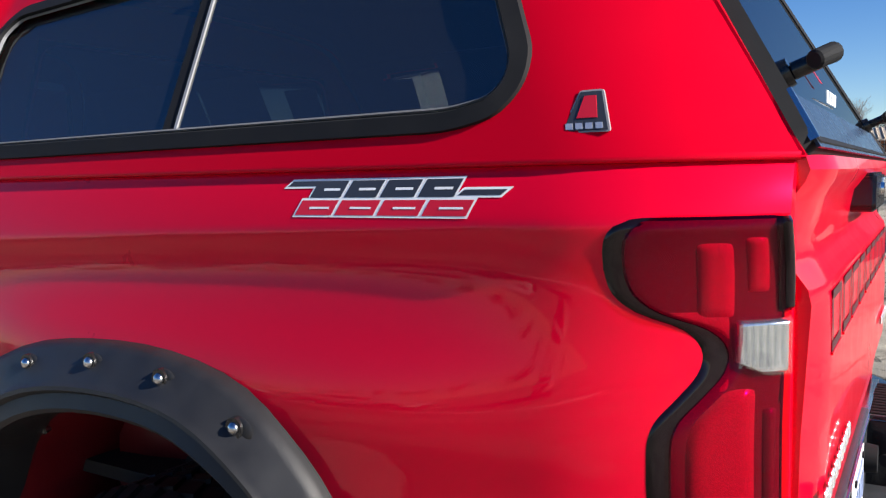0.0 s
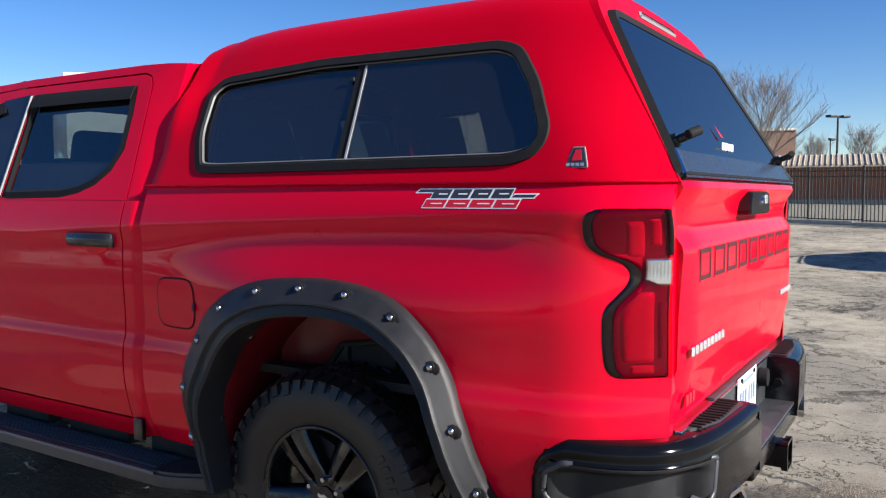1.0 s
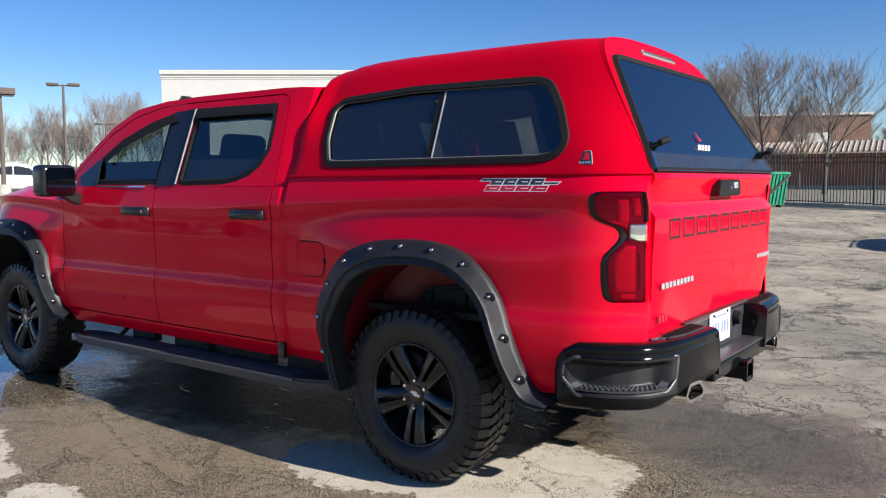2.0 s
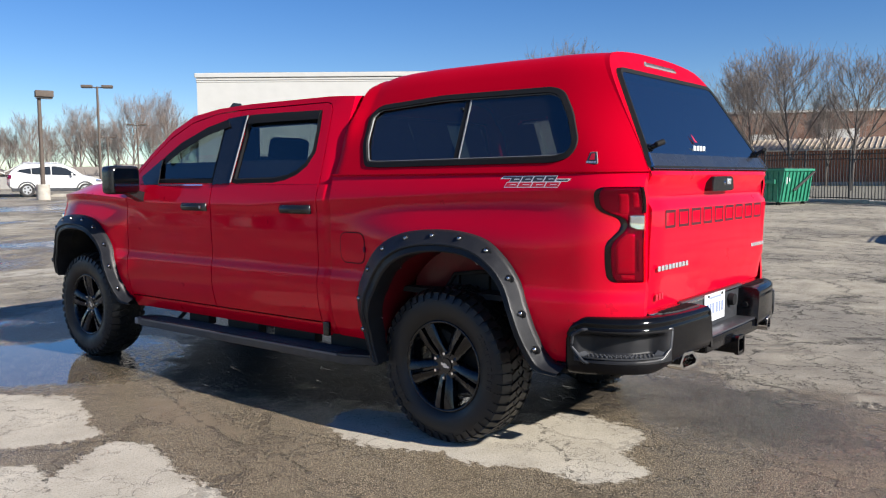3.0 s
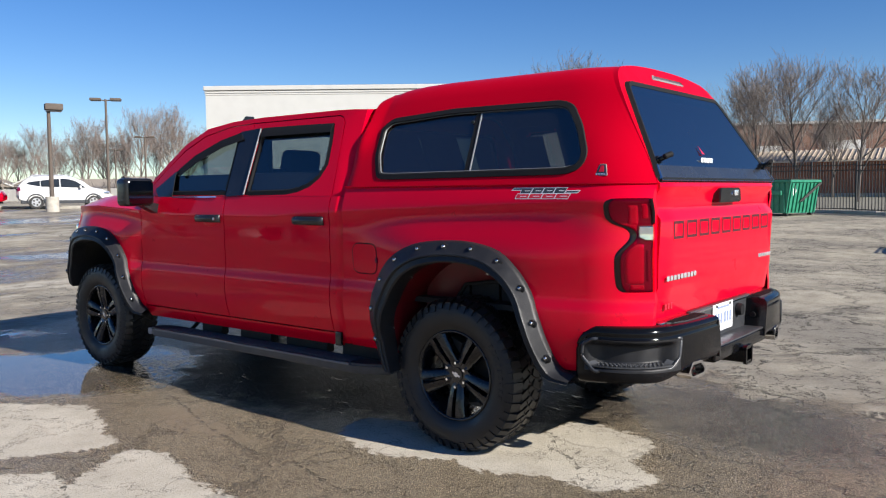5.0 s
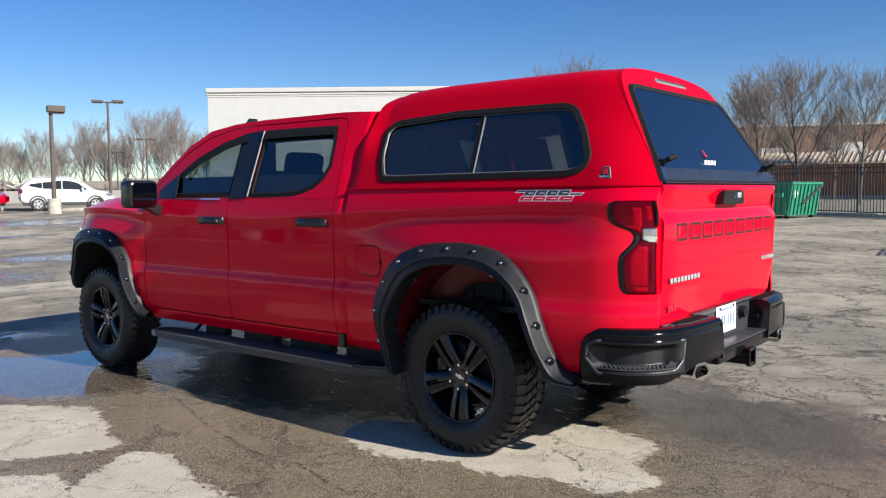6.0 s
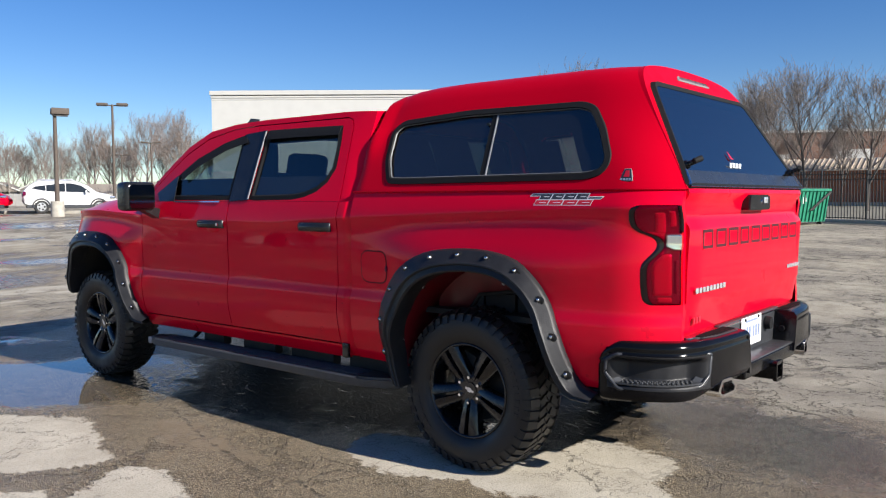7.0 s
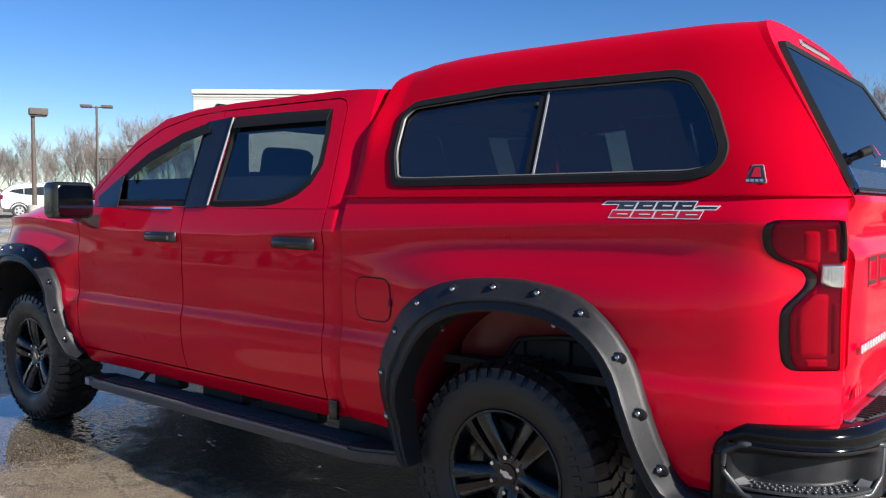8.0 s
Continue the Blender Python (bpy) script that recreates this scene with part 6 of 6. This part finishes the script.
# dumpster
def dumpster(at_, turn):
    d = thing("dumpster", "green ribbed steel dumpster with dark open lid by the fence", "dumpster", at_, "", turn)
    bm = bmesh.new()
    prof = [(-0.62, 0.20), (-0.80, 1.36), (0.80, 1.36), (0.62, 0.20)]
    add_prism(bm, prof, lambda u, v, w: (-0.95 + w, u, v), 1.9)
    part("bin_body", bm, GREEN, d)
    for k in range(8):
        x = -0.88 + k * 0.24
        for sy in (-1, 1):
            rb = bmesh.new()
            add_prism(rb, [(sy * 0.63, 0.24), (sy * 0.68, 0.24), (sy * 0.84, 1.30), (sy * 0.79, 1.30)], lambda u, v, w: (x + w, u, v), 0.07)
            part("rib", rb, GREEN, d)
    for k in range(6):
        for sx in (-1, 1):
            part("end_rib", box((sx * 0.97, -0.55 + k * 0.22, 0.78), (0.05, 0.06, 1.05), 0.01, 1), GREEN, d)
    rim_ = bmesh.new()
    for c, s_ in (((0, -0.80, 1.37), (2.02, 0.09, 0.09)), ((0, 0.80, 1.37), (2.02, 0.09, 0.09)), ((-0.97, 0, 1.37), (0.09, 1.65, 0.09)), ((0.97, 0, 1.37), (0.09, 1.65, 0.09))):
        add_box(rim_, c, s_, 0.015, 1)
    part("rim", rim_, GREEN, d)
    for sx in (-1, 1):
        part("lid", box((sx * 0.47, 0.0, 1.43), (0.90, 1.55, 0.035), 0.012, 2), DARK, d, "dark plastic lid")
        part("fork_pocket", box((sx * 1.04, 0, 0.95), (0.14, 1.0, 0.16), 0.01), GREEN, d)
        for sy in (-1, 1):
            part("caster", cyl((sx * 0.8 - 0.03, sy * 0.5, 0.10), (sx * 0.8 + 0.03, sy * 0.5, 0.10), 0.10, None, 16), DARK, d)
    part("marking_bar", box((-0.75, -0.775, 0.98), (0.06, 0.02, 0.26)), SIDING, d)
    part("marking_bar", box((-0.62, -0.795, 1.08), (0.06, 0.02, 0.26)), SIDING, d)
    # two dark diagonal bars across the long side
    for k in range(2):
        br = bmesh.new()
        add_cyl(br, (-0.35 + k * 0.12, -0.80, 0.62), (0.80 + k * 0.1, -0.90, 1.30), 0.025, None, 8)
        part("diagonal_bar", br, DARK, d)


dumpster((27.52, 6.34, float(rise(27.52, 6.34)) - 0.10), -16)


# parked cars
def car(name, label, at_, turn, mat, low=0.0):
    """Small crossover: lofted body, glasshouse, wheels, lamps. Nose along +y."""
    c = thing(name, label, "car", at_, "", turn)
    st = [(-2.24, 0.62, 0.98, 0.99, 0.72), (-2.20, 0.48, 1.02, 1.12, 0.86), (-1.95, 0.36, 1.05, 1.40, 0.90), (-1.62, 0.33, 1.05, 1.60, 0.91), (-1.2, 0.32, 1.03, 1.655, 0.915), (-0.4, 0.30, 1.00, 1.67, 0.92), (0.35, 0.30, 0.99, 1.63, 0.92),
          (0.85, 0.30, 0.98, 1.42, 0.915), (1.25, 0.31, 0.98, 1.09, 0.91), (1.75, 0.34, 0.93, 0.99, 0.88), (2.10, 0.40, 0.82, 0.86, 0.78), (2.26, 0.48, 0.66, 0.68, 0.60)]
    bm = bmesh.new()
    rows = []
    ys = [q[0] for q in st]
    for y in span(-2.24, 2.26, 40):
        zb, zl, zr, hw = (float(np.interp(y, ys, [q[i] for q in st])) for i in (1, 2, 3, 4))
        zr -= low * step01(1.0, 1.6, zr)
        rw = hw - (zr - zl) * 0.34
        half = [(hw * 0.86, zb), (hw * 0.97, zb + 0.08), (hw, zb + (zl - zb) * 0.45), (hw * 0.985, zl - 0.03), (hw * 0.965, zl), (rw + 0.02, zr - 0.06), (rw - 0.05, zr - 0.012), (rw * 0.5, zr + 0.008), (0, zr + 0.012)]
        rows.append([(-x, y, z) for x, z in half] + [(x, y, z) for x, z in reversed(half[:-1])])
    add_grid(bm, rows, False)
    bmesh.ops.recalc_face_normals(bm, faces=bm.faces[:])
    part("car_body", bm, mat, c)
    for s in (-1, 1):
        for nm, poly in (("side_pane", [(-1.82, 1.26), (-1.16, 1.13), (-1.16, 1.50), (-1.44, 1.46)]), ("side_pane", [(-1.13, 1.125), (-0.26, 1.10), (-0.26, 1.53), (-1.13, 1.505)]), ("side_pane", [(-0.21, 1.10), (0.96, 1.06), (0.50, 1.41), (0.10, 1.51), (-0.21, 1.53)])):
            g = bmesh.new()
            add_prism(g, rounded(poly, 0.04, 2), lambda u, v, w: (s * (0.905 - (v - 1.0) * 0.345 + w), u, v - low * 0.8 * (v - 1.0)), 0.012)
            part(nm, g, WINDOW_DARK, c, "dark side window")
        cl = bmesh.new()
        add_box(cl, (s * 0.895, 0, 0.36), (0.06, 4.1, 0.16), 0.02, 1)
        part("cladding", cl, TRIM, c, "grey lower cladding")
        part("car_mirror", box((s * 1.0, 0.72, 1.10), (0.20, 0.10, 0.14), 0.03, 2), mat, c)
        part("rear_light", box((s * 0.80, -2.13, 1.00), (0.18, 0.16, 0.20), 0.03, 2), LAMP_MID, c)
        part("front_light", box((s * 0.74, 1.98, 0.80), (0.22, 0.30, 0.12), 0.04, 2), CHROME, c)
        for yw in (-1.36, 1.34):
            w = bmesh.new()
            add_cyl(w, (s * 0.70, yw, 0.345), (s * 0.925, yw, 0.345), 0.345, None, 28)
            bmesh.ops.bevel(w, geom=[e for e in w.edges if len(e.link_faces) == 2 and e.calc_face_angle(0) > 1], offset=0.03, segments=2, affect="EDGES")
            ww = part("car_wheel", w, TYRE, c)
            r = bmesh.new()
            add_cyl(r, (s * 0.90, yw, 0.345), (s * 0.932, yw, 0.345), 0.225, 0.21, 24)
            rr = part("wheel_disc", r, SILVER, ww)
            for k in range(5):
                a = 2 * math.pi * k / 5
                part("disc_slot", cyl((s * 0.929, yw + 0.135 * math.cos(a), 0.345 + 0.135 * math.sin(a)), (s * 0.936, yw + 0.135 * math.cos(a), 0.345 + 0.135 * math.sin(a)), 0.052, None, 8), DARK, rr)
            ar = bmesh.new()
            pts = [(s * 0.925, yw + 0.40 * math.cos(a), 0.345 + 0.40 * math.sin(a)) for a in span(0, math.pi, 14)]
            add_tube(ar, pts, 0.035, 6)
            part("arch_trim", ar, TRIM, c)
    ws = bmesh.new()
    add_grid(ws, [[(x * 0.70, 0.50, 1.575 - low), (x * 0.76, 0.86, 1.39 - low * 0.6), (x * 0.80, 1.22, 1.115)] for x in span(-1, 1, 5)])
    part("windscreen", ws, WINDOW_DARK, c)
    rw = bmesh.new()
    add_grid(rw, [[(x * 0.60, -1.72, 1.57 - low), (x * 0.68, -1.96, 1.41 - low * 0.6), (x * 0.72, -2.16, 1.18)] for x in span(-1, 1, 5)])
    part("rear_screen", rw, WINDOW_DARK, c)
    rk = bmesh.new()
    for s in (-1, 1):
        add_tube(rk, [(s * 0.62, -1.6, 1.66 - low), (s * 0.62, -1.5, 1.71 - low), (s * 0.62, 0.1, 1.71 - low), (s * 0.62, 0.25, 1.65 - low)], 0.018, 6)
    part("roof_rail", rk, SILVER, c)
    return c


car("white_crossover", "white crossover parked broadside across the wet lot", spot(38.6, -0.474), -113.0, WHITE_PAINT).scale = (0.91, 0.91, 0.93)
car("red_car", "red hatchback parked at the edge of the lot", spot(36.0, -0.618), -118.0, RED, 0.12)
# the third car stays out of view, placed only for its cast shadow
car("shadow_car", "unseen parked car added to cast a long shadow on the lot", (14.9, -2.85, rise(14.9, -2.85)), -82.0, DARK_PAINT, 0.05)


# lamp posts
def lamp_post(at_, h, turn, heads, mat, base=True):
    p = thing("lamp_post", "brown parking-lot lamp post with box lamps" if heads == 1 else "tall lamp post with two lamp heads", "lamp post", at_, "lot lamp posts", turn)
    bm = bmesh.new()
    add_tube(bm, [(0, 0, 0.6 if base else 0), (0, 0, h * 0.5), (0, 0, h)], [0.095, 0.085, 0.07], 10)
    part("pole", bm, mat, p)
    if base:
        bm = bmesh.new()
        add_cyl(bm, (0, 0, -0.1), (0, 0, 0.62), 0.27, 0.26, 20)
        part("concrete_base", bm, CONCRETE, p, "round concrete base")
    for k in range(heads):
        s = 1 if k == 0 else -1
        arm = cyl((0, 0, h - 0.08), (s * 0.35, 0, h - 0.04), 0.04, None, 8)
        part("arm", arm, mat, p)
        hd = box((s * (0.20 if heads == 1 else 0.62), 0, h), (0.68 if heads == 1 else 0.66, 0.5, 0.26 if heads == 1 else 0.16), 0.03, 2)
        lamp_ = part("lamp_head", hd, mat, p, "box lamp head")
        part("lens", box((s * (0.20 if heads == 1 else 0.62), 0, h - (0.175 if heads == 1 else 0.095)), (0.6, 0.4, 0.02)), TRIM, lamp_)


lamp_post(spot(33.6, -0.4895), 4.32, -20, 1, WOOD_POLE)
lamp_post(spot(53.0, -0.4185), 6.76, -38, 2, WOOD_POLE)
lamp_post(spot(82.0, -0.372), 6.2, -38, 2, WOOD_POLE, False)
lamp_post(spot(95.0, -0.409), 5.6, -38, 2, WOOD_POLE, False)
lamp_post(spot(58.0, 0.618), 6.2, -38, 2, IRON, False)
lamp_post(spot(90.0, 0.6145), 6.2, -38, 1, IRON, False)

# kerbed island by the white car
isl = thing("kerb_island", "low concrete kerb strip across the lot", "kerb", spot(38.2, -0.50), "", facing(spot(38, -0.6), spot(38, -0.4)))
for k in range(4):
    part("kerb_stone", box((-4.5 + k * 2.6, 0, 0.06), (2.58, 0.35, 0.15), 0.02, 2), CONCRETE, isl)

# long low brick building with a standing-seam canopy, and a taller one behind
la, lb = (51.8, 24.0), (57.5, -26.0)
lw = math.hypot(lb[0] - la[0], lb[1] - la[1])
low_b = thing("low_brick_building", "long low orange brick building with ribbed tan metal roof", "building", (la[0], la[1], rise(*la) - 0.5), "", facing(la, lb))
part("wall", box((lw / 2, 5.0, 1.4), (lw, 10.0, 3.2)), BRICK_RED, low_b, "orange brick wall")
bm = bmesh.new()
add_grid(bm, [[(x, y, z) for x in span(-0.6, lw + 0.6, 30)] for y, z in ((-1.4, 2.62), (-1.4, 2.74), (1.6, 3.52), (5.0, 3.62))])
part("metal_roof", bm, METAL_ROOF, low_b, "ribbed tan metal roof")
for k in range(int(lw / 0.32)):
    rb = bmesh.new()
    add_tube(rb, [(0.32 * k, -1.42, 2.77), (0.32 * k, 1.6, 3.55)], 0.045, 4)
    part("roof_seam", rb, METAL_ROOF, low_b)
part("base_course", box((lw / 2, -0.04, 0.35), (lw, 0.10, 0.5)), CONCRETE, low_b)
ta, tb_ = (72.0, 27.0), (79.6, 10.6)
tw = math.hypot(tb_[0] - ta[0], tb_[1] - ta[1])
tall = thing("brick_hall", "brown brick hall with white roof coping", "building", (ta[0], ta[1], rise(*ta) - 0.5), "", facing(ta, tb_))
part("wall", box((tw / 2, 8, 3.32), (tw, 16, 6.64)), BRICK_BROWN, tall, "brown brick wall")
part("coping", box((tw / 2, 8, 6.70), (tw + 0.3, 16.3, 0.22), 0.02), SIDING, tall, "white metal coping")
part("roof_panel", box((tw * 0.72, -0.06, 4.4), (3.2, 0.12, 1.2), 0.02), SIDING, tall, "pale vent panel")
part("roof_panel", box((tw * 0.35, -0.06, 4.1), (2.2, 0.12, 1.0), 0.02), SIDING, tall, "pale vent panel")


def house(at_, turn, w, h, wallmat):
    b = thing("house", "small pale gabled house among bare trees", "house", at_, "", turn)
    part("wall", box((0, 0, h / 2), (w, 7, h)), wallmat, b)
    bm = bmesh.new()
    add_prism(bm, [(-w / 2 - 0.4, h - 0.1), (w / 2 + 0.4, h - 0.1), (0, h + w * 0.24)], lambda u, v, d: (u, -3.9 + d, v), 7.8)
    rf = part("roof", bm, SHINGLE, b, "grey shingle roof")
    bm = bmesh.new()
    add_tube(bm, [(-w / 2 - 0.4, -3.95, h - 0.05), (0, -3.95, h + w * 0.24), (w / 2 + 0.4, -3.95, h - 0.05)], 0.12, 4)
    part("barge_board", bm, SIDING, rf)
    for k in (-1, 1):
        wn = part("window", box((k * w * 0.25, -3.52, h * 0.55), (0.9, 0.08, 1.1)), WINDOW_DARK, b)
        part("window_frame", box((k * w * 0.25, -3.50, h * 0.55), (1.1, 0.06, 1.3)), SIDING, wn)


# what the truck's flank mirrors: parked cars and trees on the open side
white_car = car("white_car", "white car parked on the open side of the lot", (-14.0, 13.5, 0), 176.0, WHITE_PAINT, 0.1)
for xx, yy, tt in ((-14.3, 20.0, 178.0), (-13.6, 6.5, 174.0), (-14.4, 27.5, 176.0), (-20.5, 2.0, 90.0), (-20.2, 35.0, 176.0)):
    copy_thing(white_car, pose(xx, yy, 0, 0, 0, tt))
WALL_GREY = simple("grey_siding", (0.36, 0.345, 0.32), 0.85, 0, 0.1, 3)
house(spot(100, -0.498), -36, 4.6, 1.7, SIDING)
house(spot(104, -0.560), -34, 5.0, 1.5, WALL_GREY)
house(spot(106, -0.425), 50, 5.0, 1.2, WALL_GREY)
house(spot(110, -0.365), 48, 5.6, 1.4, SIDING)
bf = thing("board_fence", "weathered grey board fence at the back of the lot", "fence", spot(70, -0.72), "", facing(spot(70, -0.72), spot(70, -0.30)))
for k in range(24):
    part("fence_board_panel", box((0.62 + k * 1.24, 0, 0.45), (1.2, 0.06, 1.10 + 0.05 * (k % 3)), 0.01, 1), WALL_GREY if k % 4 else CONCRETE, bf)


# ---- bare trees ----
def bare_tree(seed, h, spread, trunk_r, levels=4, bark=BARK, twig=TWIG, thin=0.0105, label="leafless winter tree with fine upright branches", up=0.30):
    rnd = random.Random(seed)
    tk, tw_ = bmesh.new(), bmesh.new()
    tree = thing("bare_tree", label, "tree", (0, 0, -60), "bare trees")

    def limb(p, d, ln, r, lev):
        n = 6 if lev == 0 else 3 if lev < 3 else 2
        pts, rs = [p], [r]
        for i in range(n):
            bend = Vector((rnd.uniform(-1, 1), rnd.uniform(-1, 1), rnd.uniform(-0.1, 0.6)))
            d = (d + bend * (0.05 if lev == 0 else 0.10 + 0.04 * lev)).normalized()
            p = p + d * ln / n
            pts.append(p)
            rs.append(max(thin, r * (1 - (0.85 if lev == 0 else 0.6) * (i + 1) / n)))
        add_tube(tk if lev < 2 else tw_, pts, rs, 7 if lev == 0 else 5 if lev == 1 else 3)
        if lev >= levels:
            return
        cnt = (15, 7, 6, 3)[min(lev, 3)]
        for i in range(cnt):
            t = (0.24 if lev == 0 else 0.25) + (0.76 if lev == 0 else 0.75) * (i + rnd.random() * 0.8) / cnt
            k = min(n - 1, int(t * n))
            q = pts[k].lerp(pts[k + 1], min(1, t * n - k))
            az = rnd.uniform(0, 2 * math.pi) if lev else 2.4 * i + rnd.random() * 0.6
            side = Vector((math.cos(az), math.sin(az), 0))
            open_ = (spread * 1.25 if lev == 0 else 0.72) * rnd.uniform(0.6, 1.25)
            nd = (d + side * open_ + Vector((0, 0, up))).normalized()
            size = ln * rnd.uniform(0.42, 0.66) if lev else h * rnd.uniform(0.46, 0.66) * (1.1 - 0.72 * t)
            limb(q, nd, size, max(thin * 1.25, rs[k] * 0.55), lev + 1)

    limb(Vector((0, 0, -0.2)), Vector((rnd.uniform(-0.05, 0.05), rnd.uniform(-0.05, 0.05), 1)), h * 0.88, trunk_r, 0)
    part("trunk", tk, bark, tree, "", 80)
    part("crown", tw_, twig, tree, "fine bare twigs", 80)
    return tree


kinds = [bare_tree(3, 12.2, 0.75, 0.20), bare_tree(8, 11.6, 0.60, 0.17), bare_tree(14, 12.8, 0.90, 0.22), bare_tree(21, 10.6, 0.8, 0.15)]
PALE = "pale leafless tree with sunlit tan branches"
kinds += [bare_tree(31, 11.0, 0.85, 0.19, 4, PALE_BARK, PALE_TWIG, 0.0065, PALE, 0.62), bare_tree(37, 10.2, 0.65, 0.16, 4, PALE_BARK, PALE_TWIG, 0.0065, PALE, 0.62), bare_tree(44, 9.2, 1.0, 0.18, 4, PALE_BARK, PALE_TWIG, 0.0065, PALE, 0.62)]
rt = random.Random(5)
used = set()


def plant(d, u, k, scale):
    p = spot(d, u)
    m = pose(p[0], p[1], p[2], 0, 0, rt.uniform(0, 360)) @ Matrix.Diagonal((scale, scale, scale, 1))
    if k not in used:
        used.add(k)
        kinds[k].matrix_basis = m
        return kinds[k]
    t = copy_thing(kinds[k], m)
    return t


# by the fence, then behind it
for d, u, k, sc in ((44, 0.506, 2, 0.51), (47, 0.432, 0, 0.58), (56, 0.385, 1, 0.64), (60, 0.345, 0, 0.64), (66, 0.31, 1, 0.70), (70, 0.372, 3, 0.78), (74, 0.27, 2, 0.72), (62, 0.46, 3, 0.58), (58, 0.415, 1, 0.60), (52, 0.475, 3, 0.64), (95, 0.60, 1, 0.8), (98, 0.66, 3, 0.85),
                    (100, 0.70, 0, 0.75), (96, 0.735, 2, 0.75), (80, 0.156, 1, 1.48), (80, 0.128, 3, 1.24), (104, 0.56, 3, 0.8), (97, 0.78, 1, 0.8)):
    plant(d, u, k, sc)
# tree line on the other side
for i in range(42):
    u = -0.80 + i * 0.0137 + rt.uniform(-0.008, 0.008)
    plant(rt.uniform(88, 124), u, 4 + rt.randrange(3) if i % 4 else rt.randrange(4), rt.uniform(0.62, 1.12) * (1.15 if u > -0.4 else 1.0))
# trees on the open side of the lot
for i in range(26):
    m = pose(-95 + rt.uniform(-12, 6), -20 + i * 6.5, 0, 0, 0, rt.uniform(0, 360))
    copy_thing(kinds[rt.randrange(4)], m @ Matrix.Diagonal((0.9, 0.9, 0.9, 1)))
# low scrub between the far trunks
verts, faces, rb_ = [], [], random.Random(11)
for i in range(5200):
    d, u = rb_.uniform(100, 128), rb_.uniform(-0.86, -0.20)
    p = Vector(spot(d, u))
    h = rb_.uniform(0.8, 3.4) * rb_.uniform(0.6, 1.0)
    lean = Vector((rb_.uniform(-0.5, 0.5), rb_.uniform(-0.5, 0.5), 1.0)) * h
    wide = RIGHT * rb_.uniform(0.03, 0.07)
    n = len(verts)
    verts += [(p.x - wide.x, p.y - wide.y, p.z - 0.1), (p.x + wide.x, p.y + wide.y, p.z - 0.1), tuple(p + lean), (p.x, p.y + 0.06, p.z - 0.1)]
    faces += [(n, n + 1, n + 2), (n + 1, n + 3, n + 2), (n + 3, n, n + 2)]
sm = bpy.data.meshes.new("scrub")
sm.from_pydata(verts, [], faces)
sm.materials.append(TWIG)
tagged(new("scrub", sm), "grey-brown leafless scrub under the far trees", "scrub", kind="stuff")
